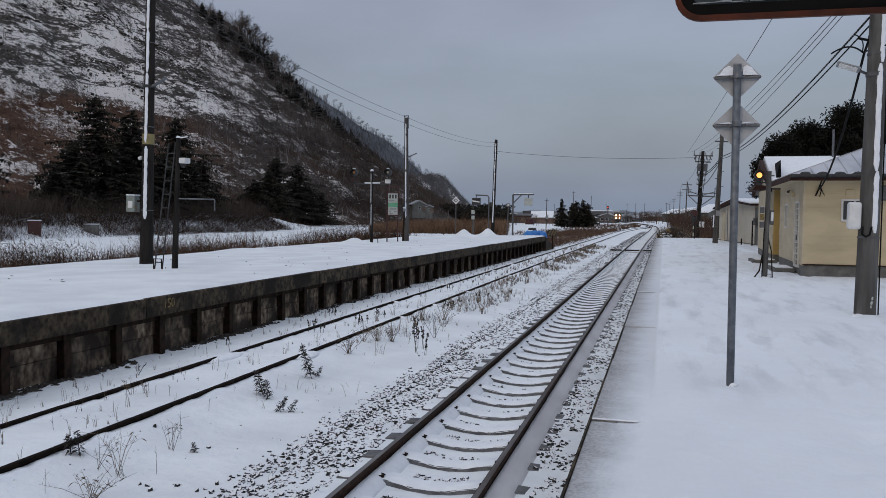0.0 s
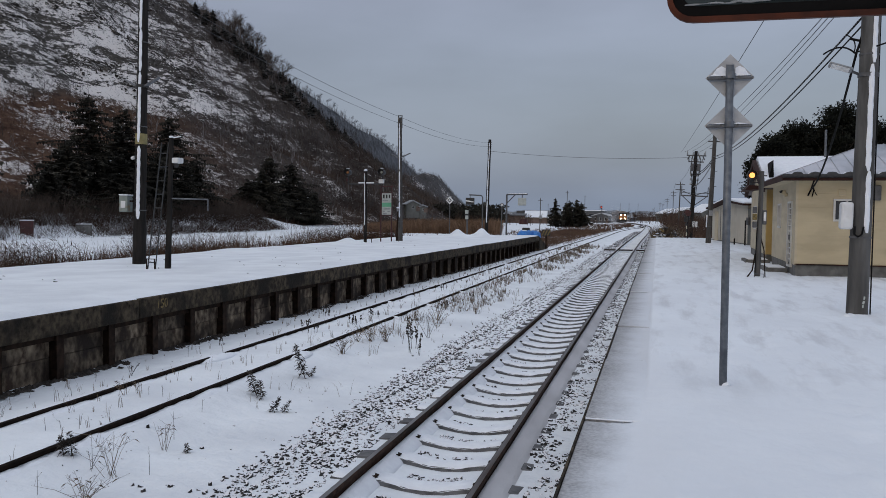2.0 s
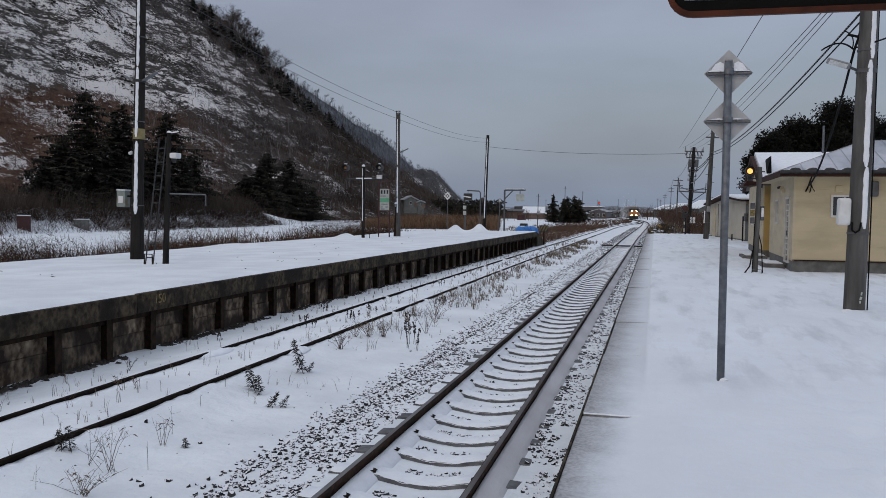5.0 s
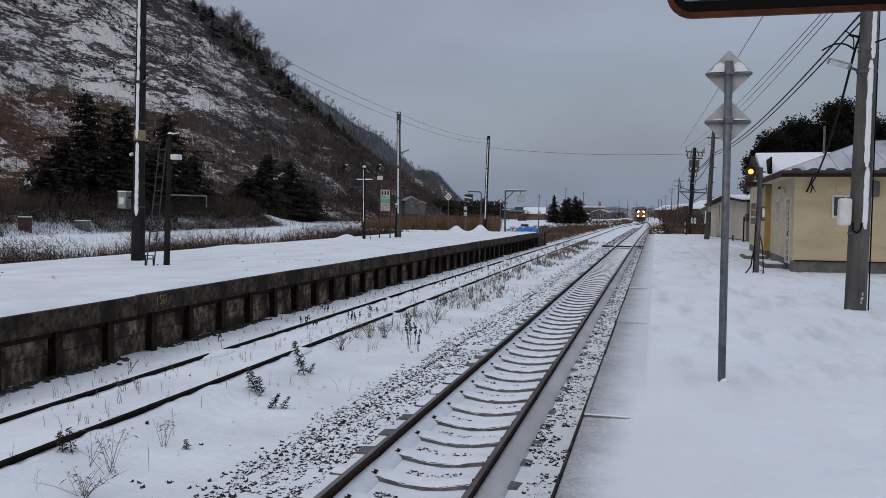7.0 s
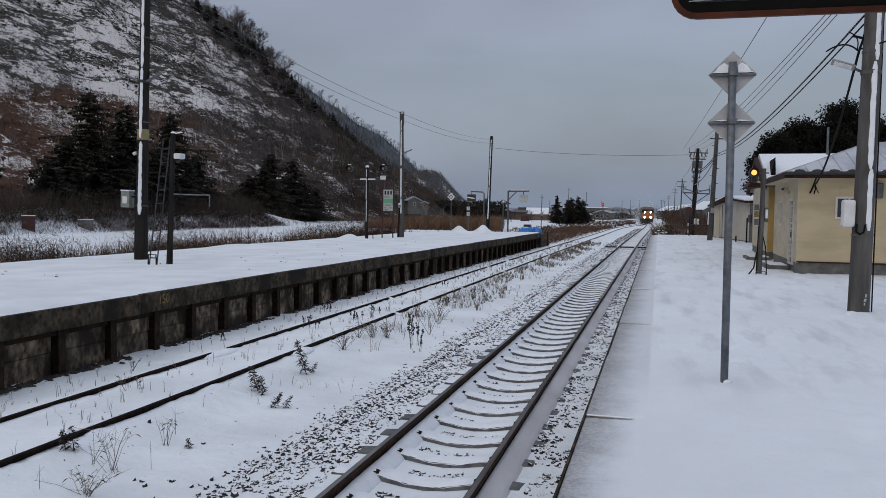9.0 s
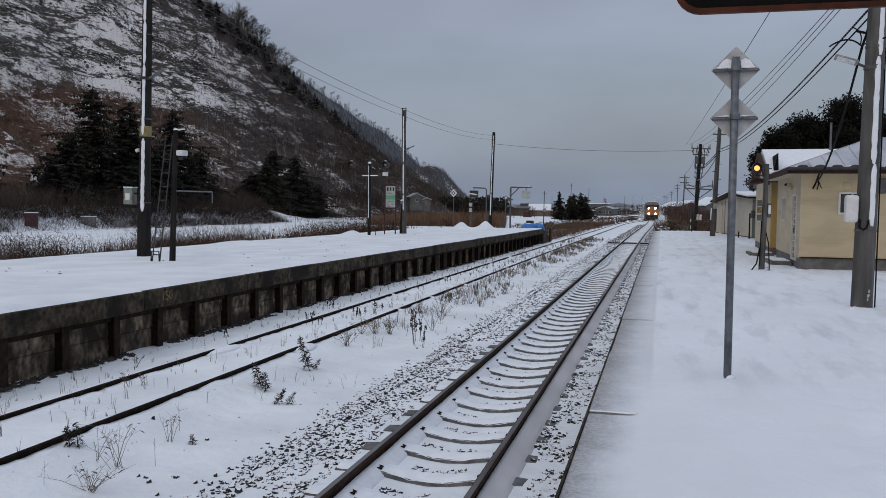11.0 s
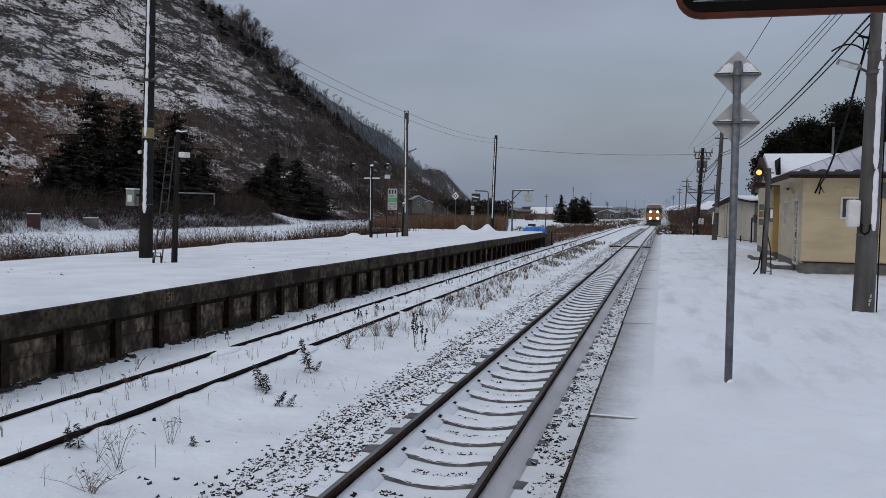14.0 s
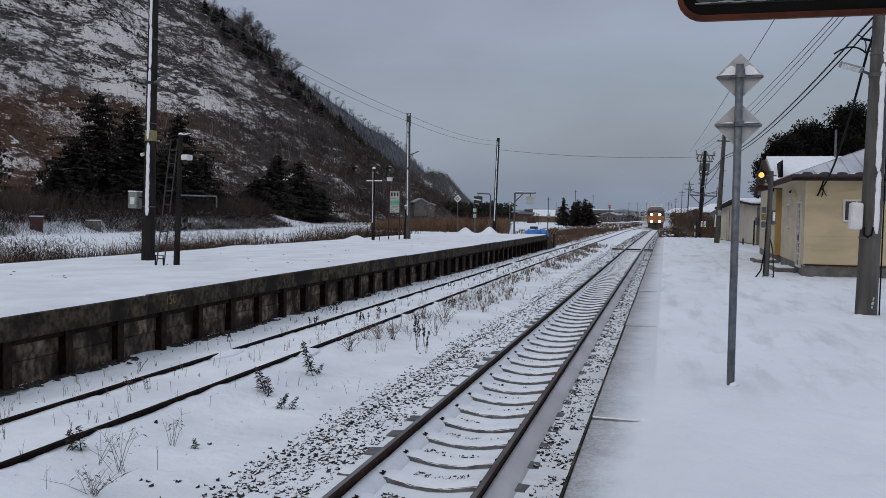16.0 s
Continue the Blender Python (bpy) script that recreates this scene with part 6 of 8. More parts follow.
hs = thing("home_signal", (-17.2, 268.0, -0.4), "distant red-lit home signal on a mast", "signal")
part("mast", B().cyl((0, 0, -0.3), (0, 0, 5.5), 0.1, None, 8), M["darkgrey"], hs)
part("head", B().box((0, 0, 5.2), (0.6, 0.3, 0.9), 0.1), M["black"], hs)
part("lens", B().cyl((0.0, -0.17, 5.2), (0, -0.2, 5.2), 0.17, None, 12), M["red_lit"], hs)
part("ladder", B().box((0.3, 0, 2.5), (0.06, 0.06, 5.0)), M["darkgrey"], hs)


def wire(pts, r, label, material="wire", group="overhead wires"):
    return tagged(part("overhead_wire", B().tube(pts, r, 5), M[material]), label, "cable", group)


ARM5 = [(2.05, 70, 7.45), (2.6, 70, 7.50), (3.2, 70, 7.45), (1.75, 70, 7.4)]
NEAR = [(3.24, 20, 6.88), (3.36, 20, 6.88), (3.47, 20, 6.86), (2.13, 20, 6.6)]
for a, c in zip(ARM5, NEAR):
    far = Vector(c) + (Vector(c) - Vector(a)) * 0.28
    wire(sag(a, far, 0.12 if c[0] < 3 else 0.62, 22), 0.009, "thin grey overhead wire strung between poles")
for dx, r in ((0.0, 0.016), (0.13, 0.013)):
    wire(sag((2.97, 49, 5.62 - dx), (3.0, 14.2, 5.38 - dx), 0.42, 26), r, "thick black bundled cable sagging between poles", "cable")
    wire(sag((2.97, 49, 5.55 - dx), (2.62, 70, 5.7 - dx), 0.3, 12), 0.022, "thick black bundled cable sagging between poles", "cable")
wire(sag((2.95, 49, 5.3), (2.75, 70, 4.6), 0.25, 10), 0.035, "pale wrapped feeder hanging between two poles", "grey_cable")
spiral = B()
turns = sag((2.97, 49, 5.62), (3.0, 14.2, 5.38), 0.42, 260)
for k in range(1, 260):
    p = turns[k]
    spiral.box((p.x - 0.012, p.y, p.z), (0.008, 0.04, 0.012), 0, Euler((0.9 if k % 2 else -0.9, 0, 0)).to_matrix())
tagged(part("cable_lashing", spiral, M["grey_cable"]), "pale spiral lashing wound along the thick cable", "cable", "", "stuff")


def arc(p, q, bulge, n=10):
    p, q, bulge = Vector(p), Vector(q), Vector(bulge)
    return [p.lerp(q, i / n) + bulge * 4 * (i / n) * (1 - i / n) for i in range(n + 1)]


wire(arc((2.84, 14.4, 5.16), (2.93, 14.3, 4.88), (0.05, 0, 0.03)), 0.010, "looped black feed cable hanging at the pole", "cable")
wire(arc((2.66, 15.3, 5.04), (2.94, 14.3, 4.86), (0.02, 0, 0.10)), 0.014, "looped black feed cable hanging at the pole", "cable")
wire([(3.03, 14.15, 5.25), (2.98, 14.15, 5.0), (2.94, 14.2, 4.85), (2.92, 14.4, 4.6)] + sag((2.92, 14.4, 4.6), (3.70, 22.40, 2.98), 0.30, 14)[1:], 0.020, "thick black service cable dropping to the building", "cable")
wire(arc((2.95, 14.2, 4.86), (4.6, 13.0, 5.6), (0, 0, -0.12)), 0.013, "thick black bundled cable sagging between poles", "cable")
for z in (0.0, -0.35):
    wire(sag((-14.12, 20.9, 8.7 + z), (-13.62, 43.5, 7.50 + z), 0.25, 12), 0.008, "thin grey overhead wire strung between poles")
    wire(sag((-13.62, 43.5, 7.50 + z), (-14.85, 74.6, 8.75 + z), 0.30, 12), 0.009, "thin grey overhead wire strung between poles")
wire(sag((-14.85, 74.6, 8.0), (2.5, 70, 7.0), 0.30, 16), 0.014, "thin grey wire crossing over the tracks")
wire(sag((2.9, 70, 7.3), (2.5, 104, 6.4), 0.4, 8), 0.014, "thin grey overhead wire strung between poles")
for (x0, y0, h0), (x1, y1, h1) in zip(FAR[:3], FAR[1:4]):
    for dx in (-0.4, 0.4):
        wire(sag((x0 + dx, y0, h0 - 0.2), (x1 + dx, y1, h1 - 0.2), 0.5, 8), 0.016, "thin grey overhead wire strung between poles")


rs = thing("trackside_signal", (1.99, 58.0, 0.70), "dark trackside signal with a round maroon head", "signal")
part("post", B().cyl((0, 0, -0.3), (0, 0, 1.75), 0.045, 0.04, 8), M["pole_dark"], rs)
part("head", B().cyl((0, -0.09, 1.80), (0, 0.09, 1.80), 0.20, None, 20), M["maroon"], rs, "maroon round signal head")
part("lamp_box", B().box((-0.12, 0, 1.36), (0.26, 0.2, 0.34), 0.03).box((-0.10, 0, 1.02), (0.16, 0.16, 0.16), 0.02), M["black"], rs)
part("snow_cap", B().blob((0, 0, 2.05), (0.14, 0.09, 0.03), 8), M["snow_cap"], rs)


# ---- houses and sheds in the distance ----

def house(at, w, d, h, rise, wall, label, rz=0.0, roof="snow_cap", wins=3):
    t = thing("house", at, label, "house", "distant houses", rz=rz)
    part("wall", B().prism([(-w / 2, -1.6), (w / 2, -1.6), (w / 2, h), (0, h + rise), (-w / 2, h)], -d / 2, d / 2, "y"), M[wall], t)
    e = 0.35
    part("roof", B().prism([(-w / 2 - e, h - e * rise / (w / 2)), (0, h + rise), (w / 2 + e, h - e * rise / (w / 2)), (w / 2 + e, h + 0.28 - e * rise / (w / 2)), (0, h + rise + 0.3), (-w / 2 - e, h + 0.28 - e * rise / (w / 2))], -d / 2 - e, d / 2 + e, "y"), M[roof], t)
    part("eave", B().box((-w / 2 - e, 0, h - e * rise / (w / 2)), (0.1, d + 0.8, 0.16)).box((w / 2 + e, 0, h - e * rise / (w / 2)), (0.1, d + 0.8, 0.16)), M["eave"], t)
    for k in range(wins):
        x = -w / 2 + w * (k + 0.6) / (wins + 0.2)
        q = part("window", B().box((x, -d / 2 - 0.03, h * 0.55), (w * 0.13, 0.08, h * 0.36)), M["glass"], t)
        part("frame", B().box((x, -d / 2 - 0.02, h * 0.55), (w * 0.16, 0.06, h * 0.42)), M["alu"], q)
    part("door", B().box((w * 0.38, -d / 2 - 0.03, h * 0.36), (0.9, 0.08, h * 0.7)), M["brownwall"], t)
    return t


house((-59.6, 200, 2.8), 3.3, 4.0, 1.7, 0.8, "housegrey", "weathered grey-green house at the foot of the hill", 28, "grey", 1)
house((-57.2, 201, 2.5), 1.7, 3.2, 1.4, 0.3, "housegrey", "pale low house annex with a grey roof", 28, "grey", wins=1)
house((-56.2, 275, -0.3), 5.0, 6.0, 4.2, 2.2, "darkgrey", "dark house with a steep gable behind the reeds", 8, "darkgrey")
house((-46.8, 264, -0.6), 6.0, 12.5, 2.4, 0.5, "brownwall", "low brown shed with a flat dark roof", 90, "darkgrey", wins=1)
wh = thing("warehouse", (-37.4, 264, -0.5), "long brown warehouse with a broad snow-white roof", "warehouse", rz=4)
part("wall", B().box((0.4, 1.5, 1.0), (8.6, 6.0, 2.1)), M["brownwall"], wh)
part("roof", B().prism([(-1.8, 2.05), (1.8, 4.0), (5.0, 1.9), (5.0, 1.75), (1.8, 3.8), (-1.8, 1.85)], -3.6, 3.6, "x"), M["snow_cap"], wh, "smooth white snowy roof")
part("side_roof", B().prism([(-1.8, 1.9), (1.8, 2.6), (5.0, 2.0), (5.0, 1.8), (1.8, 2.3), (-1.8, 1.7)], 3.7, 5.4, "x"), M["snow_cap"], wh)
part("upper_wall", B().box((-2.0, 5.0, 2.9), (9.0, 3.0, 2.2)), M["darkgrey"], wh)
M["roof_thin"] = mat("thin_roof_snow", (0.20, 0.205, 0.215), (0.55, 0.56, 0.58), rough=0.8, scale=0.8)
trnd = random.Random(17)
for k in range(16):
    x = -62 + 4.6 * k + trnd.uniform(-1, 1)
    y = 330 + trnd.uniform(-30, 90)
    house((x * y / 330, y, -0.6), trnd.uniform(4.5, 8), trnd.uniform(6, 9), trnd.uniform(1.5, 2.6), trnd.uniform(0.5, 1.0), trnd.choice(("housegrey", "darkgrey", "housegrey", "brownwall" if k % 4 == 1 else "darkgrey")),
          "distant small house with a thinly snowed roof", trnd.uniform(-30, 90), trnd.choice(("grey", "roof_thin", "snow_cap")))
for x, y, w in ((9, 300, 9), (16, 260, 10), (20, 330, 12), (5, 360, 9), (12, 210, 7)):
    house((x, y, -0.3), w, 8, 3.5, 1.8, "housegrey", "distant small house with a snow-covered roof", 20)
sb = thing("long_depot", (-29.0, 345, -0.5), "distant dark depot building with a snowy flat roof", "building")
part("wall", B().box((0, 0, 2.2), (17, 10, 4.6)), M["darkgrey"], sb)
part("roof", B().box((0, 0, 4.62), (17.6, 10.6, 0.4), 0.1), M["snow_cap"], sb)
for k in range(5):
    part("window", B().box((-6.4 + 3.2 * k, -5.03, 2.6), (1.6, 0.08, 1.2)), M["glass"], sb)
for x, y, w, h, mm, label in ((-55.9, 64.4, 1.10, 0.92, "maroon", "small rust-red lineside hut with snow on its lid"), (-55.9, 72.3, 1.45, 0.46, "foundation", "low grey concrete box with snow on its lid")):
    bx = thing("lineside_hut", (x, y, ground_z(x, y) + 0.32), label, "hut", "small huts", rz=38)
    part("body", B().box((0, 0, h / 2 - 0.35), (w, 0.8, h + 0.7), 0.03), M[mm], bx)
    part("snow_cap", B().box((0, 0, h + 0.03), (w + 0.06, 0.86, 0.07), 0.03), M["snow_cap"], bx)

# ---- plants ----
def tri_limb(b, p, q, r0, r1):
    d = (q - p).normalized()
    a = d.orthogonal().normalized()
    c = d.cross(a)
    k = len(b.v)
    for o, r in ((p, r0), (q, r1)):
        for i in range(3):
            t = 2.094 * i
            b.v.append(tuple(o + (a * math.cos(t) + c * math.sin(t)) * r))
    b.f += [(k, k + 1, k + 4, k + 3), (k + 1, k + 2, k + 5, k + 4), (k + 2, k, k + 3, k + 5)]


def bare_tree(b, at, h, rnd, n=7, r=0.012, spread_k=0.5):
    """A leafless tree or shrub: a forked stem with rising twigs."""
    p = Vector(at)
    top = p + Vector((rnd.uniform(-.12, .12) * h, rnd.uniform(-.12, .12) * h, h * 0.8))
    tri_limb(b, p, top, r * h, r * h * 0.3)
    for _ in range(n):
        t = rnd.uniform(0.15, 0.95)
        s = p.lerp(top, t)
        a = rnd.uniform(0, 6.28)
        ln = h * rnd.uniform(0.25, 0.5) * (1.1 - 0.5 * t)
        e = s + Vector((math.cos(a) * spread_k, math.sin(a) * spread_k, rnd.uniform(0.5, 1.0))) * ln
        tri_limb(b, s, e, r * h * 0.45, r * h * 0.12)
        for _k in range(2):
            u = s.lerp(e, rnd.uniform(0.4, 0.9))
            tri_limb(b, u, u + Vector((rnd.uniform(-.6, .6), rnd.uniform(-.6, .6), rnd.uniform(0.2, 0.9))) * ln * 0.55, r * h * 0.22, r * h * 0.06)


def round_tree(b, p, d, ln, r, level, rnd):
    """A broad leafless crown: every limb forks into three."""
    q = p + d * ln
    tri_limb(b, p, q, r, r * 0.65)
    if level:
        for _ in range(3):
            e = (d + Vector((rnd.gauss(0, 0.55), rnd.gauss(0, 0.55), rnd.gauss(0.05, 0.35)))).normalized()
            round_tree(b, p.lerp(q, rnd.uniform(0.6, 1.0)), e, ln * rnd.uniform(0.6, 0.85), max(0.04, r * 0.55), level - 1, rnd)


def spruce(name, at, h, rad, seed, label, group="spruces by the hill", dense=1.0):
    rnd = random.Random(seed)
    t = thing(name, at, label, "tree", group)
    part("trunk", B().cyl((0, 0, -0.8), (0, 0, h * 0.97), h * 0.016, 0.02, 8), M["bark"], t)
    b, sn = B(), B()
    z = h * 0.10
    while z < h * 0.985:
        u = z / h
        r = rad * (1 - u) ** 0.60 * rnd.uniform(0.42, 1.32) + 0.10
        for _ in range(int((6 + 3 * (1 - u)) * dense)):
            a = rnd.uniform(0, 6.28)
            rr = r * rnd.uniform(0.35, 1.25) * (1 + 0.55 * noise.noise(Vector((math.cos(a) * 1.3, math.sin(a) * 1.3 + seed, z * 0.35))))
            droop = rnd.uniform(0.05, 0.42) * min(1.0, z / (0.3 * h))
            k = max(3, int(rr / 0.32))
            dirv = Vector((math.cos(a), math.sin(a), 0))
            side = Vector((-math.sin(a), math.cos(a), 0))
            z0 = z + rnd.uniform(-0.3, 0.3)
            for i in range(k):
                f = (i + 0.5) / k
                c = dirv * rr * f + Vector((0, 0, z0 - droop * rr * f * f + 0.10 * rr * f))
                w = (0.16 + 0.30 * (1 - f)) * rnd.uniform(0.7, 1.3) * min(1.0, rr)
                ln = rr / k * rnd.uniform(0.9, 1.5)
                for s in (-1, 1):
                    p0, p1 = c, c + dirv * ln + Vector((0, 0, rnd.uniform(-0.18, 0.05)))
                    p2 = c + dirv * ln * rnd.uniform(0.3, 0.9) + side * s * w * 1.6 + Vector((0, 0, rnd.uniform(-0.30, -0.02)))
                    b.add([p0, p1, p2], [(0, 1, 2)])
                p3 = c + dirv * ln * 0.5 + Vector((0, 0, -rnd.uniform(0.25, 0.55)))
                b.add([c, c + dirv * ln, p3], [(0, 1, 2)])
                if rnd.random() < 0.005:
                    q = c + Vector((0, 0, 0.05))
                    sn.add([q - side * 0.14, q + side * 0.14, q + dirv * 0.26, q + Vector((0, 0, 0.06))], [(0, 1, 3), (1, 2, 3), (2, 0, 3)])
        z += h * 0.021
    part("crown", b, M["needle"], t, "dark needle-covered boughs")
    if sn.f:
        part("snow_flecks", sn, M["snow_cap"], t, kind="stuff")
    return t


def clump_tree(name, at, h, rad, seed, label, n=120, low=0.5):
    """A dark evergreen with clumped foliage on forked limbs."""
    rnd = random.Random(seed)
    t = thing(name, at, label, "tree", "evergreens behind the station")
    limbs, leaf = B(), B()
    limbs.cyl((0, 0, -0.5), (0.2, 0, h * 0.7), h * 0.025, h * 0.01, 8)
    for _ in range(n):
        a, u = rnd.uniform(0, 6.28), rnd.uniform(low, 1.0)
        r = rad * math.sin(min(1.0, (1.10 - u) * 2.1) * 1.45) * rnd.uniform(0.35, 1.12)
        c = Vector((math.cos(a) * r, math.sin(a) * r, h * u + rnd.uniform(-0.3, 0.3)))
        s = Vector((0.1, 0, h * u * 0.72))
        tri_limb(limbs, s, c, 0.05, 0.015)
        q = rnd.uniform(0.25, 0.62)
        for _k in range(150):
            d = Vector((rnd.gauss(0, 1), rnd.gauss(0, 1), rnd.gauss(0, 0.75)))
            d = d.normalized() * q * rnd.uniform(0.35, 1.12)
            p = c + d
            e = Vector((rnd.uniform(-1, 1), rnd.uniform(-1, 1), rnd.uniform(-0.4, 1))).normalized() * rnd.uniform(0.06, 0.13)
            g = e.orthogonal().normalized() * rnd.uniform(0.035, 0.075)
            leaf.add([p - g, p + g, p + e], [(0, 1, 2)])
    part("limbs", limbs, M["bark"], t)
    part("crown", leaf, M["evergreen"], t, "dark clumped evergreen foliage")
    return t


SPRUCES = [(-63.0, 82.5, 13.6, 6.2), (-63.5, 89.5, 12.8, 5.6), (-63.0, 78.5, 8.0, 4.0), (-66.0, 66.5, 9.6, 4.6), (-62.5, 98.0, 12.8, 5.0), (-61.5, 93.0, 7.5, 3.6),
           (-64.0, 130.0, 11.6, 5.6), (-63.0, 136.5, 11.2, 5.6), (-64.5, 123.5, 6.5, 3.8), (-62.5, 145, 6.5, 3.8), (-62.5, 104, 7.5, 3.8), (-62, 86.0, 7.0, 4.8), (-61.5, 74.0, 4.5, 3.2), (-65, 91, 9.5, 4.6), (-63, 141, 7.5, 4.2), (-63.5, 126.5, 8.5, 4.6)]
for k, (x, y, h, r) in enumerate(SPRUCES):
    spruce("spruce_tree", (x, y, ground_z(x, y) - 0.2), h, r, 40 + k, "dark green spruce with flecks of snow below the hill")
for k, (x, y, h, r) in enumerate([(-20.3, 172, 6.0, 1.3), (-17.8, 175, 5.6, 1.8), (-16.6, 177, 5.9, 1.8), (-15.4, 176, 5.2, 1.7), (-18.8, 178, 5.2, 1.6)]):
    spruce("pine_tree", (x, y, -0.4), h, r, 70 + k, "small dark pine beside the distant field", "pines in the distance", 0.8)
for k, (x, y, h, r) in enumerate([(5.25, 42.0, 5.6, 1.25), (6.6, 43.5, 6.5, 2.2), (8.15, 42.5, 7.2, 1.9), (9.9, 44.0, 6.4, 2.2), (11.8, 43, 6.5, 2.3), (7.4, 45, 6.4, 2.4), (9.3, 45.5, 6.5, 2.4), (6.2, 44.6, 6.0, 1.7), (13.8, 43, 6.6, 2.4), (10.9, 45.5, 6.6, 2.4)]):
    clump_tree("evergreen_tree", (x, y, 0.5), h - 0.5, r, 90 + k, "dense dark evergreen behind the station roof", 110, 0.76 if k == 0 else 0.5)


def stuff(name, b, material, label, category):
    return tagged(part(name, b, M[material]), label, category, "", "stuff")


def on_hill(x, y):
    return -0.6 + hill_z(x, y)


rnd = random.Random(31)
woods, frosty, faraway = B(), B(), B()
for _ in range(3600):
    y = rnd.uniform(55, 620)
    if y > 430 and rnd.random() < 0.4:
        continue
    x = -rnd.uniform(HILL_FOOT - 2, 156)
    z = on_hill(x, y)
    dark = ease((y - 205 + 40 * fbm(x, y, 0.02)) / 60)
    low = ease((30 - z) / 14)
    if rnd.random() > 0.34 + 0.64 * max(dark, low):
        continue
    h = rnd.uniform(2.5, 6.5) * (0.8 + 0.35 * dark)
    if y > 296:
        h *= 0.55
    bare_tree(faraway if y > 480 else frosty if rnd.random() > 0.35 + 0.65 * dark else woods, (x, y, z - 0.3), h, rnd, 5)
for k in range(170):
    y = 200 + 430 * k / 170 + rnd.uniform(-3, 3)
    x = -HILL_TOP + rnd.uniform(-6, 10)
    bare_tree(faraway if y > 480 else frosty if k % 3 == 0 else woods, (x, y, on_hill(x, y) - 0.3), rnd.uniform(4, 6.5) if y < 322 else rnd.uniform(1.5, 3.2), rnd, 10, 0.012, 0.8)
for k in range(68):
    y = rnd.uniform(262, 323) if k < 68 else rnd.choice((385, 392, 430, 440, 445, 452))
    x = -HILL_TOP + rnd.uniform(-6, 10)
    round_tree(frosty if k % 3 == 0 else woods, Vector((x, y, on_hill(x, y) - 0.3)), Vector((0.1, 0, 1)), rnd.uniform(2.4, 3.6) if k < 68 else 2.6, 0.16, 4, rnd)
for x, y, ln in ((-147.0, 312.0, 4.4), (-145.5, 318.0, 3.9), (-148.0, 303.0, 3.8), (-149.0, 292.0, 3.6), (-149.0, 284.0, 3.4), (-131.0, 372.0, 3.2), (-133.0, 402.0, 3.0)):
    round_tree(woods if y < 480 else faraway, Vector((x, y, on_hill(x, y) - 0.3)), Vector((0.06, 0, 1)), ln, 0.22, 5, rnd)
for _ in range(1000):
    y = rnd.uniform(210, 420)
    x = -rnd.uniform(72, 152)
    bare_tree(woods if y < 480 else faraway, (x, y, on_hill(x, y) - 0.3), rnd.uniform(2.5, 5.0) if y < 480 else rnd.uniform(1.5, 3.0), rnd, 5, 0.014, 0.7)
for _ in range(1900):
    y = rnd.uniform(60, 260)
    x = -rnd.uniform(78, 156)
    bare_tree(frosty if rnd.random() < 0.45 else woods, (x, y, on_hill(x, y) - 0.2), rnd.uniform(1.0, 3.0), rnd, 4, 0.022, 0.95)


def brushwood(name, n, xs, ys, zs, hs, w, material, label, keep=None, lean=0.3):
    """A dense thicket of single thin shoots on the slope."""
    b = B()
    for _ in range(n):
        y = rnd.uniform(*ys)
        x = -rnd.uniform(*xs)
        z = max(on_hill(x, y), ground_z(x, y) if x > -72 else -9)
        if not zs[0] < z < zs[1] or (keep and rnd.random() > keep(x, y, z)):
            continue
        h, a = rnd.uniform(*hs), rnd.uniform(0, 3.14)
        g = Vector((math.cos(a), math.sin(a), 0)) * w * rnd.uniform(0.6, 1.3)
        p = Vector((x, y, z - 0.1))
        b.add([p - g, p + g, p + Vector((rnd.gauss(0, lean) * h, rnd.gauss(0, lean) * h, h))], [(0, 1, 2)])
    stuff(name, b, material, label, "scrub")


def patchy(x, y, z):
    return 0.5 + 0.9 * noise.noise(Vector((x * 0.12, y * 0.12, z * 0.2)))


brushwood("slope_brushwood", 62000, (61, 106), (52, 262), (1.5, 22.5), (0.6, 2.0), 0.026, "twig", "dense brown brushwood over the lower slope", lambda x, y, z: (0.35 + 0.65 * patchy(x, y, z)) * (0.30 + 0.70 * ease((y - 85) / 40)))
brushwood("crag_brushwood", 26000, (90, 156), (60, 240), (20, 90), (0.5, 1.5), 0.024, "twig", "small leafless bushes among the snowy crags", lambda x, y, z: patchy(x, y, z) - 0.25, 0.5)
brushwood("ridge_brushwood", 84000, (66, 154), (180, 480), (2, 90), (1.0, 2.8), 0.034, "twig_ridge", "close brown woods on the shoulder of the hill", lambda x, y, z: ease((y + 1.1 * (x + 110) - 180 + 30 * patchy(x, y, z)) / 45), 0.22)
brushwood("far_brushwood", 12000, (80, 156), (480, 640), (2, 90), (1.2, 2.6), 0.06, "twig_far", "leafless woods on the far spur, coloured pale for haze", None, 0.2)
brushwood("skirt_brushwood", 11000, (57, 63), (50, 116), (-1, 6), (1.0, 2.9), 0.022, "twig_ridge", "brown leafless thicket at the feet of the spruces", None, 0.35)
brushwood("bank_brushwood", 42000, (54.6, 63), (44, 128), (-1, 5), (0.3, 1.3), 0.015, "twig", "tangle of dark stems on the snowy bank", lambda x, y, z: (0.02 + 1.3 * patchy(x * 4, y * 2.5, z)) * (1 - 0.92 * ease((y - 114) / 6)), 0.85)
brushwood("tangle_snow", 6500, (54.8, 59), (44, 118), (-1, 4), (0.2, 0.7), 0.032, "snow_cap", "snow lying in streaks on the tangled stems", lambda x, y, z: patchy(x * 5, y * 3, z) - 0.1, 1.8)
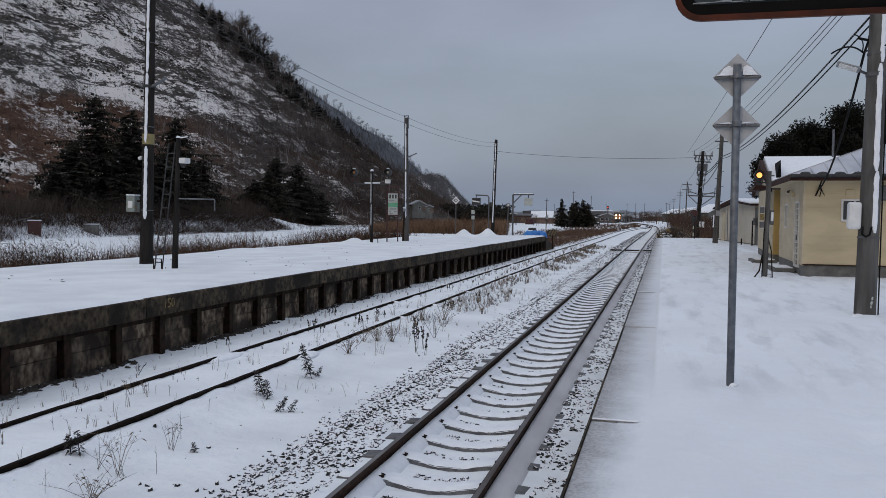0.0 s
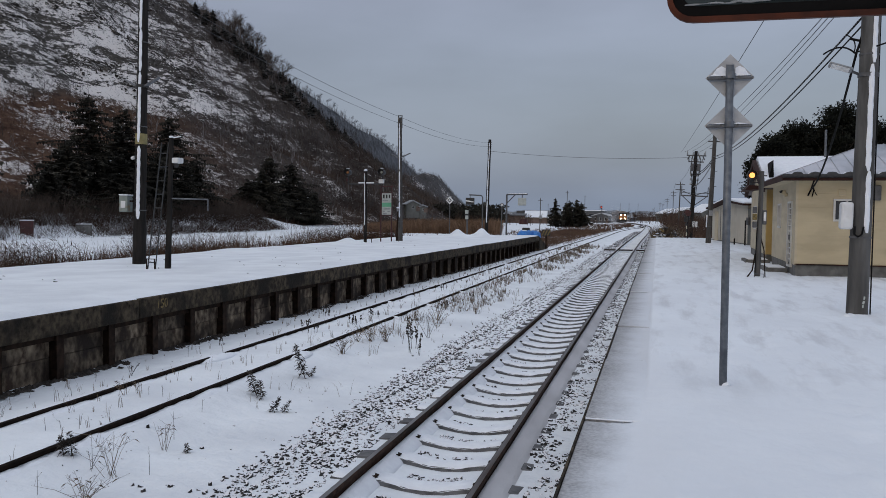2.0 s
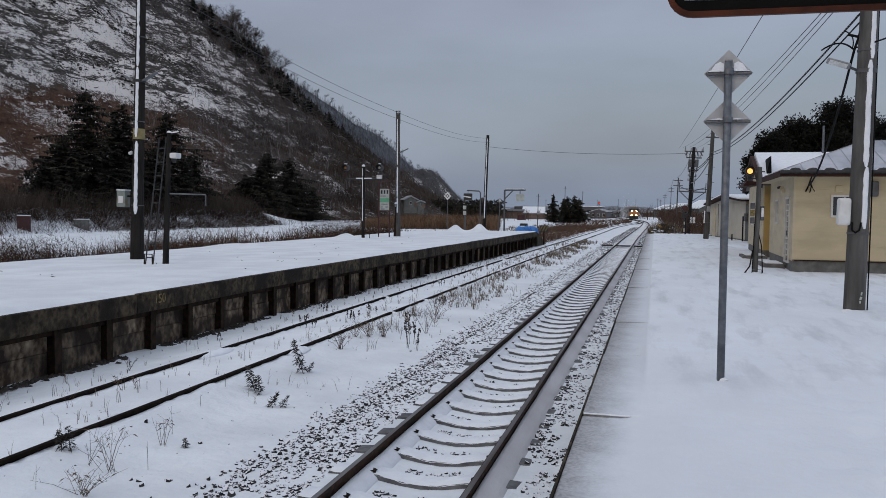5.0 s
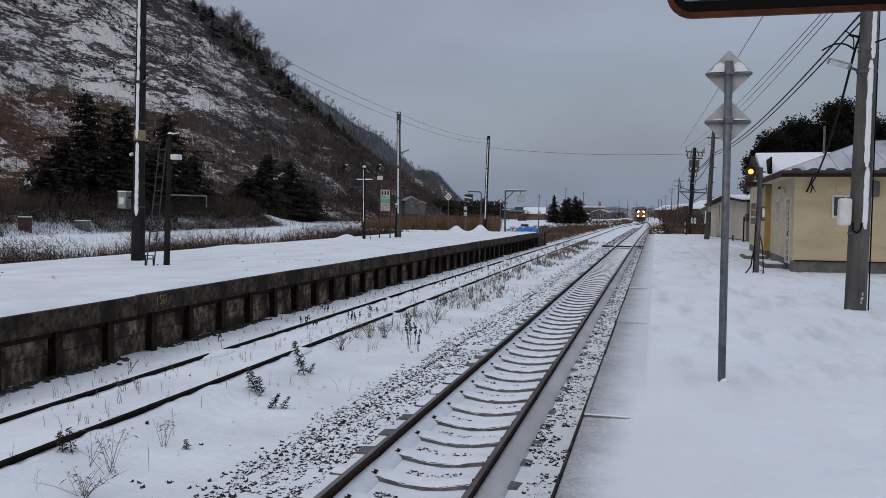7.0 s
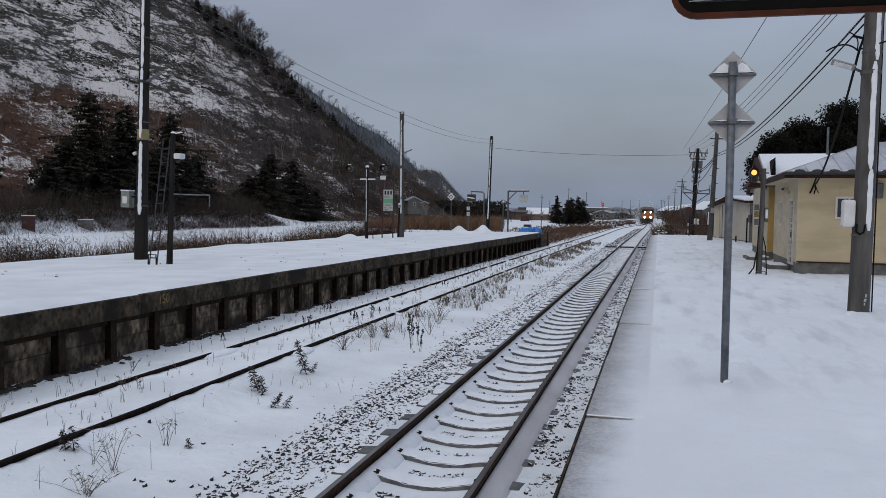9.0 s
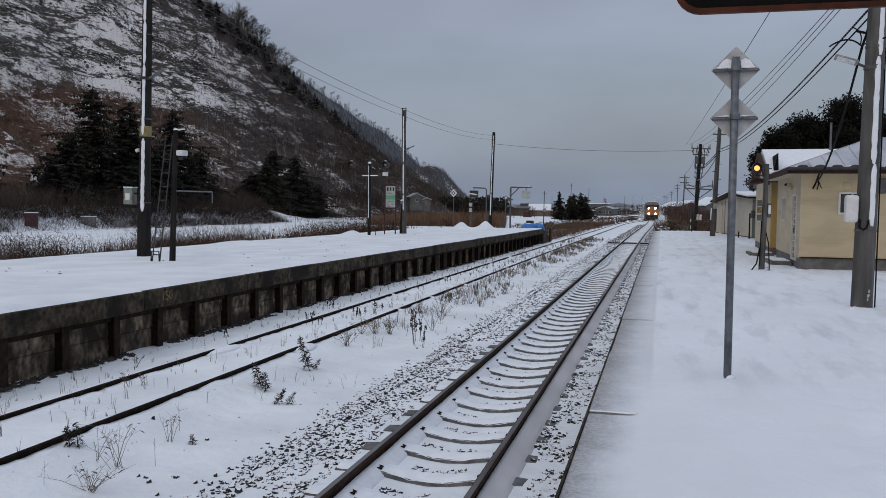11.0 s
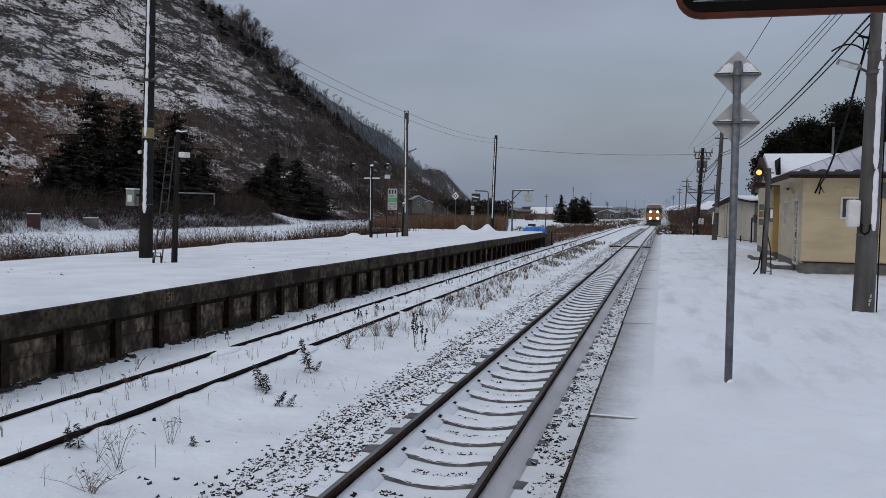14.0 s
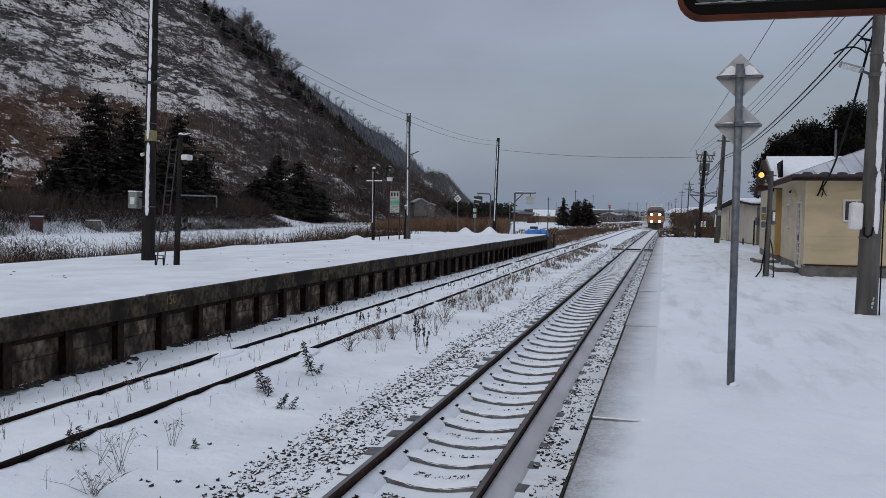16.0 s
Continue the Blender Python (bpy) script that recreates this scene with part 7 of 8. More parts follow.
brushwood("siding_brushwood", 15000, (4.5, 15), (63, 142), (-2, 3), (0.25, 0.80), 0.013, "reed", "low brown brush beside the passing track", lambda x, y, z: 1.0 * (x < track2_x(y) - 1.3 and not (x < -8.6 and y < 69)) * (0.35 + patchy(x * 4, y, z)), 0.5)
stuff("frosted_scrub", frosty, "twig_frost", "leafless scrub with snow on its twigs", "scrub")

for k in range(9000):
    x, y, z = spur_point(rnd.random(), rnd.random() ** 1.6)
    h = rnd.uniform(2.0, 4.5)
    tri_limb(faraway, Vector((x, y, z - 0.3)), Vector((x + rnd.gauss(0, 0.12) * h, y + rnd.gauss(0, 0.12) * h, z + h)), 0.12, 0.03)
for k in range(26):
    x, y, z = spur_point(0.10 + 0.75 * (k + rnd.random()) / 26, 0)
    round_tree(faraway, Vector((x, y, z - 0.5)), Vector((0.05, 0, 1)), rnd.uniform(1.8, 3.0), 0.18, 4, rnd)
stuff("far_woods", faraway, "twig_far", "leafless trees along the far spur, coloured pale for haze", "woods")
stuff("hillside_woods", woods, "twig_ridge", "brown leafless woods covering the hillside", "woods")
ridge = B()
for _ in range(240):
    y = rnd.uniform(225, 300) if rnd.random() < 0.5 else rnd.uniform(288, 318)
    x = -rnd.uniform(104, 137) if y < 288 else -rnd.uniform(98, 130)
    if y < 335 and noise.noise(Vector((x * 0.03, y * 0.03, 1))) < -0.2:
        continue
    h, z = (rnd.uniform(2.6, 5.0) if y < 288 else rnd.uniform(1.8, 3.0)), on_hill(x, y)
    for j in range(9):
        u = j / 9
        r = h * 0.36 * (1 - u) ** 0.8 * rnd.uniform(0.8, 1.2) + 0.1
        n = 7
        zz = z + h * (0.1 + 0.9 * u)
        base = len(ridge.v)
        ridge.v.append((x, y, zz + h * 0.07))
        for i in range(n):
            a = 6.283 * i / n + j
            q = r * rnd.uniform(0.55, 1.25)
            ridge.v.append((x + q * math.cos(a), y + q * math.sin(a), zz - rnd.uniform(0, 0.10) * h))
        ridge.f += [(base, base + 1 + i, base + 1 + (i + 1) % n) for i in range(n)]
stuff("ridge_conifers", ridge, "needle_far", "dark conifer plantation along the ridge", "woods")


def blades(b, x, y, z, h, n, rnd, w=0.012, lean=0.35):
    for _ in range(n):
        a = rnd.uniform(0, 6.28)
        o = Vector((x + rnd.uniform(-.12, .12) * h, y + rnd.uniform(-.12, .12) * h, z))
        hh = h * rnd.uniform(0.5, 1.1)
        m = o + Vector((math.cos(a) * lean * hh * 0.4, math.sin(a) * lean * hh * 0.4, hh * 0.6))
        e = o + Vector((math.cos(a) * lean * hh, math.sin(a) * lean * hh, hh * rnd.uniform(0.8, 1.0)))
        s = Vector((-math.sin(a), math.cos(a), 0)) * w
        b.add([o - s, o + s, m + s * 0.8, m - s * 0.8, e], [(0, 1, 2, 3), (3, 2, 4)])


reeds = B()
for _ in range(4400):
    q = rnd.random()
    if q < 0.60:
        x, y = rnd.uniform(-15.0, -4.2), 62 + 75 * rnd.random() ** 1.3
        if x > track2_x(y) - 2.0 or (x < -8.6 and y < 68):
            continue
        h = rnd.uniform(0.30, 0.62)
    elif q < 0.70:
        continue
    else:
        x, y = rnd.uniform(3.0, 9.0), rnd.uniform(66, 120)
        h = rnd.uniform(0.6, 1.5)
    blades(reeds, x, y, ground_z(x, y) - 0.05, h * rnd.uniform(0.6, 1.1), 14, rnd, 0.011, 1.0)
for _ in range(260):
    y = 12 + 46 * rnd.random()
    x = -18.2 - abs(rnd.gauss(0, 2.0))
    if noise.noise(Vector((x * 0.1, y * 0.16, 4))) < 0.02:
        continue
    blades(reeds, x, y, ground_z(x, y) - 0.05, rnd.uniform(0.8, 1.7), 9, rnd, 0.02)
for _ in range(900):
    y = rnd.uniform(95, 240)
    x = track2_x(y) - 2.2 - 14 * rnd.random() ** 1.6
    blades(reeds, x, y, ground_z(x, y) - 0.05, rnd.uniform(0.3, 0.75), 14, rnd, 0.017, 1.0)
for _ in range(330):
    y = 11 + 46 * rnd.random()
    x = -17.7 - abs(rnd.gauss(0, 1.5))
    if noise.noise(Vector((x * 0.05, y * 0.22, 6))) < -0.12:
        continue
    blades(reeds, x, y, ground_z(x, y) - 0.05, rnd.uniform(0.9, 1.95), 7, rnd, 0.013, 0.25)
for _ in range(1500):
    y = rnd.gauss(27.5, 3.4) if rnd.random() < 0.7 else rnd.uniform(12, 57)
    x = -17.8 - abs(rnd.gauss(0, 0.9))
    blades(reeds, x, y, ground_z(x, y) - 0.05, rnd.uniform(1.0, 2.0), 9, rnd, 0.010, 0.22)
for _ in range(620):
    y = rnd.uniform(31, 62)
    x = -18.0 - abs(rnd.gauss(0, 1.2))
    if noise.noise(Vector((x * 0.1, y * 0.25, 17))) < -0.15:
        continue
    blades(reeds, x, y, ground_z(x, y) - 0.05, rnd.uniform(1.2, 2.25), 9, rnd, 0.014, 0.4)
field = B()
for _ in range(3000):
    y = rnd.uniform(112, 156)
    u = rnd.random()
    if rnd.random() < 1.6 * (u - 0.72) + 0.5 * noise.noise(Vector((u * 9, y * 0.15, 2))):
        continue
    x = -(24 + 23 * u) * y / 130
    blades(field, x, y, ground_z(x, y) - 0.05, rnd.uniform(1.5, 2.4) * (1 - 0.55 * u ** 4), 9, rnd, 0.028, 0.5)
stuff("reed_field", field, "reed_pale", "tan dead reed bed beyond the snowy field", "reeds")
for _ in range(420):
    y = rnd.uniform(48, 108)
    x = -19 - 24 * rnd.random() * y / 90
    if noise.noise(Vector((x * 0.08, y * 0.20, 21))) < 0.0:
        continue
    blades(reeds, x, y, ground_z(x, y) - 0.05, rnd.uniform(0.2, 0.6), 7, rnd, 0.02, 0.8)
stuff("dead_reeds", reeds, "reed", "brown dead reeds standing in the snow", "reeds")

hedge, bank = B(), B()
for _ in range(90):
    y = 11 + 36 * rnd.random()
    x = -17.9 - abs(rnd.gauss(0, 1.9))
    if noise.noise(Vector((x * 0.12, y * 0.2, 1))) < -0.32:
        continue
    bare_tree(hedge, (x, y, ground_z(x, y) - 0.1), rnd.uniform(1.0, 2.1), rnd, 9, 0.0075, 0.75)
for _ in range(900):
    y = rnd.uniform(66, 190)
    x = max(track_x(y) + 3.0 + 10 * rnd.random() ** 1.4, 2.2 if y < 72 else -9)
    bare_tree(hedge, (x, y, ground_z(x, y) - 0.1), rnd.uniform(1.0, 3.2), rnd, 8, 0.010, 0.6)
for _ in range(1250):
    y = rnd.uniform(45, 190)
    x = -(HILL_FOOT - 2) - 13 * rnd.random()
    if noise.noise(Vector((x * 0.05, y * 0.05, 8))) < -0.30 or (x > -62 and 117 < y < 144 and rnd.random() < 0.93):
        continue
    bare_tree(bank, (x, y, max(ground_z(x, y), on_hill(x, y)) - 0.1), rnd.uniform(1.2, 3.8), rnd, 8, 0.009, 0.8)
for _ in range(40):
    x, y = rnd.uniform(1.5, 4.0), rnd.uniform(150, 240)
    bare_tree(bank, (track_x(y) + 5 + x, y, -0.2), rnd.uniform(2, 5), rnd, 12, 0.012, 0.6)
for _ in range(260):
    y = rnd.uniform(225, 420)
    x = track_x(y) + rnd.uniform(4.5, 26)
    bare_tree(bank, (x, y, -0.3), rnd.uniform(2.5, 5.5), rnd, 10, 0.016, 0.6)
for _ in range(420):
    y = rnd.uniform(190, 420)
    x = track_x(y) - rnd.uniform(8, 60)
    bare_tree(bank, (x, y, -0.3), rnd.uniform(1.5, 3.5), rnd, 9, 0.016, 0.7)
under = B()
for k in range(38000):
    y = rnd.uniform(42, 190) if k < 10000 else rnd.uniform(46, 125)
    x = -54.6 - 16 * rnd.random() if k < 10000 else -54.6 - 6.5 * rnd.random()
    if (x > -60.5 and y < 118 and (k < 10000 or rnd.random() < 0.35 - 0.6 * noise.noise(Vector((x * 0.5, y * 0.35, 3))))) or (y >= 116 and rnd.random() < 0.70) or (x > -57.0 and 61 < y < 75) or (x > -61.5 and 117 < y < 144 and rnd.random() < 0.95):
        continue
    blades(under, x, y, max(ground_z(x, y), on_hill(x, y)) - 0.1, rnd.uniform(0.3, 1.0 if x > -60.5 and y < 118 else 2.2), 2 if k >= 10000 else 4, rnd, 0.017, 1.5)
stuff("bank_undergrowth", under, "twig", "tangled dark undergrowth on the bank below the spruces", "scrub")
shrubs = B()
for _ in range(1250):
    y = 11 + 45 * rnd.random() ** 1.1
    x = -18.0 - 4.5 * rnd.random() ** 1.5
    if noise.noise(Vector((x * 0.12, y * 0.30, 12))) < 0.14 - 0.20 * ease((y - 25) / 25):
        continue
    h = rnd.uniform(1.1, 2.15)
    blades(shrubs, x, y, ground_z(x, y) - 0.05, h, 6, rnd, 0.007 + 0.00018 * y, 0.45)
    bare_tree(shrubs, (x, y, ground_z(x, y) - 0.1), h, rnd, 11, 0.006, 0.75)
    for _k in range(70):
        c = Vector((x + rnd.gauss(0, 0.22) * h, y + rnd.gauss(0, 0.22) * h, ground_z(x, y) + h * rnd.uniform(0.25, 0.95)))
        e = Vector((rnd.gauss(0, 1), rnd.gauss(0, 1), rnd.gauss(0.3, 0.8))).normalized() * rnd.uniform(0.12, 0.32)
        g = e.orthogonal().normalized() * rnd.uniform(0.004, 0.010)
        shrubs.add([c - g, c + g, c + e], [(0, 1, 2)])
stuff("platform_shrubs", shrubs, "shrub", "dense dark leafless bushes behind the far platform", "bushes")
belt = B()
for _ in range(110):
    y = rnd.uniform(246, 260)
    x = (-74 + 26 * rnd.random()) * y / 265
    h = rnd.uniform(3.5, 6.0)
    for j in range(26):
        c = Vector((x + rnd.gauss(0, 0.9), y + rnd.gauss(0, 0.9), ground_z(x, y) + h * rnd.uniform(0.1, 0.95)))
        for _k in range(5):
            e = Vector((rnd.gauss(0, 1), rnd.gauss(0, 1), rnd.gauss(0.2, 0.8))).normalized() * rnd.uniform(0.4, 0.9)
            g = e.orthogonal().normalized() * rnd.uniform(0.12, 0.3)
            belt.add([c - g, c + g, c + e], [(0, 1, 2)])
stuff("tree_belt", belt, "needle", "dark belt of low conifers before the distant houses", "trees")
crag = B()


def crag_rock(x, y, z, r, tall=1.0):
    """A lump of rock with an uneven top that holds snow and steep dark sides."""
    a0, w = rnd.uniform(0, 6.28), rnd.uniform(1.0, 1.9)
    h, tilt = r * rnd.uniform(0.5, 1.0) * tall, rnd.uniform(-0.3, 0.3)
    low, top = [], []
    for i in range(5):
        a = a0 + 1.2566 * i + rnd.uniform(-0.4, 0.4)
        c, d, k = math.cos(a), math.sin(a) * w, r * rnd.uniform(0.75, 1.25)
        low.append((x + c * k, y + d * k, z - 0.8 * r))
        k *= rnd.uniform(0.55, 0.95)
        top.append((x + c * k, y + d * k, z + h * rnd.uniform(0.75, 1.2) + tilt * d * r - 0.35 * c * k))
    crag.add(low + top, [(i, (i + 1) % 5, 5 + (i + 1) % 5, 5 + i) for i in range(5)] + [(5, 6, 7, 8, 9)])


for _ in range(30000):
    y = rnd.uniform(62, 246)
    x = -rnd.uniform(88, 156)
    z = on_hill(x, y)
    if z < 21 + 6 * ease((y - 150) / 90) or y + 0.5 * x > 166:
        continue
    if noise.noise(Vector((x * 0.05, y * 0.04, z * 0.10))) + 0.5 * noise.noise(Vector((x * 0.22, y * 0.16, z * 0.3))) < -0.05 + 0.40 * rnd.random():
        continue
    crag_rock(x, y, z, rnd.uniform(0.10, 0.26) if rnd.random() < 0.95 else rnd.uniform(0.26, 0.42), 0.8)
for _ in range(26):
    y0, x0 = rnd.uniform(70, 205), -rnd.uniform(98, 148)
    z0, n = on_hill(x0, y0), rnd.randint(14, 44)
    if z0 < 26:
        continue
    for k in range(n):
        y = y0 + 0.55 * k
        x = x0
        for _k in range(4):
            x -= (z0 + 0.03 * k - on_hill(x, y)) / 0.9
        crag_rock(x + rnd.gauss(0, 0.25), y, on_hill(x, y), rnd.uniform(0.14, 0.34), 0.9)
stuff("rock_outcrops", crag, "outcrop", "broken dark rocks with snow on the steep slope", "rocks")
stuff("hedge_scrub", hedge, "twig", "leafless brown scrub behind the platform", "scrub")
stuff("bank_scrub", bank, "twig", "tangled leafless scrub along the foot of the hill", "scrub")

# dry grass between the tracks
grass = B()
for _ in range(900):
    y = 6 + 60 * rnd.random() ** 1.15
    x = rnd.gauss(-5.0, 0.45 if y > 14 else 0.8)
    if noise.noise(Vector((x * 0.8, y * 0.35, 2))) < (0.30 if y < 13.5 else -0.02):
        continue
    blades(grass, x, y, ground_z(x, y) - 0.02, rnd.uniform(0.10, 0.34), rnd.randint(2, 5), rnd, 0.0013 + 0.00010 * y, 0.6)
for _ in range(700):
    y = 14 + 42 * rnd.random() ** 1.1
    x = track2_x(y) + 0.82 + abs(rnd.gauss(0, 0.30))
    if noise.noise(Vector((x * 0.7, y * 0.4, 15))) < 0.08:
        continue
    blades(grass, x, y, ground_z(x, y) - 0.02, rnd.uniform(0.15, 0.46), rnd.randint(2, 5), rnd, 0.0014 + 0.00010 * y, 0.65)
for _ in range(420):
    y = 5.5 + 45 * rnd.random() ** 1.2
    x = rnd.choice((rnd.uniform(-6.7, -5.7), rnd.uniform(-8.2, -7.0)))
    blades(grass, x, y, ground_z(x, y) - 0.02, rnd.uniform(0.08, 0.25), rnd.randint(2, 5), rnd, 0.0018 + 0.0001 * y, 0.3)
for _ in range(900):
    y = 17 + 50 * rnd.random() ** 1.2
    x = track2_x(y) + 0.80 + 1.1 * rnd.random() ** 1.5 if rnd.random() < 0.85 else track2_x(y) + rnd.uniform(-0.4, 0.3)
    if noise.noise(Vector((x * 0.4, y * 0.35, 33))) < 0.02 - 0.12 * ease((y - 20) / 20):
        continue
    blades(grass, x, y, ground_z(x, y) - 0.02, rnd.uniform(0.10, 0.34), 6, rnd, 0.0028 + 0.00013 * y, 0.6)
stuff("dry_grass", grass, "dry", "thin dry grass stalks standing through the snow", "grass")


def plume_weed(at, h, seed, n=60, lean=0.15):
    """A dead weed like a plume: one stem close set with shrivelled leaves that shorten towards the tip."""
    r = random.Random(seed)
    t = thing("plume_weed", (at[0], at[1], ground_z(*at) - 0.01), "feathery dark dead weed standing in the snow", "weed", "dead weeds")
    stem, leaf = B(), B()
    top = Vector((-lean * h, r.uniform(-0.1, 0.1) * h, h))
    tri_limb(stem, Vector((0, 0, 0)), top, 0.007, 0.002)
    for k in range(3):
        a = r.uniform(0, 6.28)
        tri_limb(stem, Vector((0, 0, 0.02)), Vector((math.cos(a) * 0.10, math.sin(a) * 0.10, -0.02)), 0.003, 0.002)
    n *= 2
    for k in range(n):
        u = (k + r.random()) / n
        c, a = top * (0.12 + 0.88 * u), k * 2.4 + r.uniform(-0.3, 0.3)
        ln = (0.035 + 0.075 * (1 - u) ** 0.7) * r.uniform(0.7, 1.25) * min(1.0, 0.3 + h / 0.5)
        d = Vector((math.cos(a), math.sin(a), r.uniform(-0.3, 0.8)))
        g = Vector((-d.y, d.x, r.uniform(-1, 1))) * r.uniform(0.006, 0.012) * min(1.0, 0.4 + h / 0.6)
        m = c + d * ln * 0.55
        leaf.add([c, m - g, m + g, m + d * ln * 0.45 - Vector((0, 0, ln * r.uniform(0, 0.5)))], [(0, 1, 2), (1, 3, 2)])
    part("stem", stem, M["weed"], t)
    part("leaves", leaf, M["weed"], t)


def seed_weed(at, h, seed, n=3, wide=0.12):
    """A group of thin stems with knobbly dark seed heads."""
    r = random.Random(seed)
    t = thing("seed_weed", (at[0], at[1], ground_z(*at) - 0.01), "dead weed with knobbly dark seed heads in the snow", "weed", "dead weeds")
    stem, head = B(), B()
    for k in range(n):
        o = Vector((r.uniform(-wide, wide), r.uniform(-wide, wide), 0))
        top = o + Vector((r.uniform(-0.15, 0.15) * h, r.uniform(-0.15, 0.15) * h, h * r.uniform(0.65, 1.0)))
        tri_limb(stem, o, top, 0.005, 0.003)
        for q in range(int(6 + 26 * h)):
            c = o.lerp(top, r.uniform(0.45, 1.0))
            z = r.uniform(0.008, 0.019)
            head.blob(c + Vector((r.gauss(0, 0.010), r.gauss(0, 0.010), 0)), (z * 0.8, z * 0.8, z), 5, 0.3, r)
    part("stems", stem, M["weed"], t, kind="stuff")
    part("seed_cluster", head, M["weed"], t, kind="stuff")


def twig_bush(at, h, seed, n=6, wide=0.5, material="dry", shoots=3):
    """Dry forking stalks fanning out of the snow, a few with hanging scraps of leaf."""
    r = random.Random(seed)
    t = thing("dry_stalks", (at[0], at[1], ground_z(*at) - 0.01), "thin dry forking stalks standing in the snow", "weed", "dry stalks")
    b = B()
    for k in range(n):
        o = Vector((r.uniform(-0.04, 0.04), r.uniform(-0.04, 0.04), 0))
        q = o + Vector((r.uniform(-1.7, 1.7) * wide * h, r.uniform(-1.7, 1.7) * wide * h, h * r.uniform(0.6, 1.0)))
        m = o.lerp(q, 0.55) + Vector((0, 0, 0.10 * h))
        w = 0.0011 + 0.00022 * at[1]
        tri_limb(b, o, m, w, w * 0.8)
        tri_limb(b, m, q, w * 0.8, w * 0.4)
        for _ in range(shoots):
            c = m.lerp(q, r.uniform(-0.3, 0.9))
            e = c + Vector((r.gauss(0, 0.5), r.gauss(0, 0.5), r.uniform(0.1, 0.8))) * h * 0.30
            tri_limb(b, c, e, w * 0.6, w * 0.3)
            if r.random() < 0.3:
                g = Vector((r.uniform(-1, 1), r.uniform(-1, 1), 0)).normalized()
                b.add([e, e + g * 0.02 - Vector((0, 0, 0.01)), e + g * 0.06 - Vector((0, 0, 0.035)), e + g * 0.03 - Vector((0, 0, 0.004))], [(0, 1, 2), (0, 2, 3)])
    part("stalk_tuft", b, M[material], t)


for k, (x, y, h, n) in enumerate([(-4.98, 11.32, 0.52, 90), (-5.10, 10.01, 0.34, 64), (-4.98, 9.90, 0.26, 44), (-4.62, 9.46, 0.20, 40), (-4.48, 9.50, 0.17, 30), (-5.00, 11.50, 0.16, 26), (-5.50, 6.79, 0.20, 40), (-5.43, 6.82, 0.25, 36), (-4.66, 7.61, 0.11, 30)]):
    plume_weed((x, y), h, 200 + k, n, 0.28 if k in (0, 1) else -0.6 if 2 < k < 6 else 0.1)
for k, (x, y, h, n, w) in enumerate([(-6.54, 14.98, 0.27, 5, 0.22), (-6.24, 16.44, 0.26, 5, 0.24), (-6.13, 17.65, 0.22, 3, 0.12), (-4.19, 14.16, 0.66, 3, 0.07), (-4.02, 14.09, 0.46, 2, 0.04), (-4.28, 14.65, 0.55, 3, 0.10),
                                     (-5.17, 20.47, 0.26, 5, 0.25), (-7.9, 14.0, 0.26, 3, 0.08), (-7.6, 18.4, 0.22, 4, 0.2), (-4.9, 23.4, 0.32, 4, 0.25), (-6.3, 24.5, 0.24, 4, 0.25)]):
    seed_weed((x, y), h, 300 + k, n, w)
for k, (x, y, h, n, w, mm) in enumerate([(-4.87, 6.66, 0.46, 10, 0.30, "dry"), (-5.12, 6.67, 0.33, 4, 0.35, "weed"), (-4.72, 6.08, 0.25, 20, 0.8, "dry"), (-4.90, 7.55, 0.30, 7, 0.22, "dry"), (-4.40, 16.11, 0.60, 4, 0.28, "weed"),
                                         (-5.18, 13.31, 0.28, 16, 0.45, "dry"), (-5.17, 14.75, 0.32, 14, 0.45, "dry"), (-4.97, 15.04, 0.32, 14, 0.4, "dry"), (-5.35, 14.5, 0.28, 10, 0.4, "dry"), (-7.61, 10.86, 0.22, 4, 0.4, "weed"), (-6.48, 9.10, 0.20, 6, 0.35, "dry"),
                                         (-6.34, 9.21, 0.20, 6, 0.3, "dry"), (-4.64, 17.6, 0.5, 8, 0.35, "dry"), (-4.9, 18.6, 0.45, 9, 0.35, "dry")]):
    twig_bush((x, y), h, 400 + k, n, w, mm)
for k, (x, y, h) in enumerate([(-4.64, 6.84, 0.32), (-5.02, 7.90, 0.41), (-5.09, 5.98, 0.25), (-6.49, 7.02, 0.22), (-7.88, 10.41, 0.18), (-5.40, 9.80, 0.24), (-5.49, 14.85, 0.42), (-4.67, 15.15, 0.34), (-6.21, 7.38, 0.18), (-6.08, 7.42, 0.19),
                               (-5.93, 7.54, 0.18), (-6.15, 9.23, 0.18), (-5.94, 9.20, 0.16), (-5.2, 8.9, 0.2), (-7.4, 9.3, 0.15), (-7.7, 12.6, 0.2)]):
    twig_bush((x, y), h, 500 + k, 1, 0.08, "weed", 2)

rubble = B()
for _ in range(90):
    blades(rubble, rnd.gauss(0.55, 0.42), rnd.uniform(59.6, 61.0), 0.7, rnd.uniform(0.5, 1.2), 14, rnd, 0.014, 0.7)
stuff("debris_heap", rubble, "dry", "tangle of dry stalks and scrap at the platform end", "debris")
for name, mm, n, label in (("scrap_board", "beige", 9, "broken pale boards in the scrap heap"), ("scrap_iron", "black", 20, "black scrap iron in the heap"), ("scrap_sheet", "ochre", 3, "rusty yellow sheets in the heap")):
    q = B()
    for _ in range(n):
        q.box((rnd.gauss(0.42, 0.30), rnd.uniform(59.6, 60.8), 0.72 + abs(rnd.gauss(0, 0.36))), (rnd.uniform(0.05, 0.34), rnd.uniform(0.05, 0.2), rnd.uniform(0.05, 0.20)), 0, Euler((rnd.uniform(-1, 1), rnd.uniform(-1, 1), rnd.uniform(-1, 1))).to_matrix())
    stuff(name, q, mm, label, "debris")
sc = B()
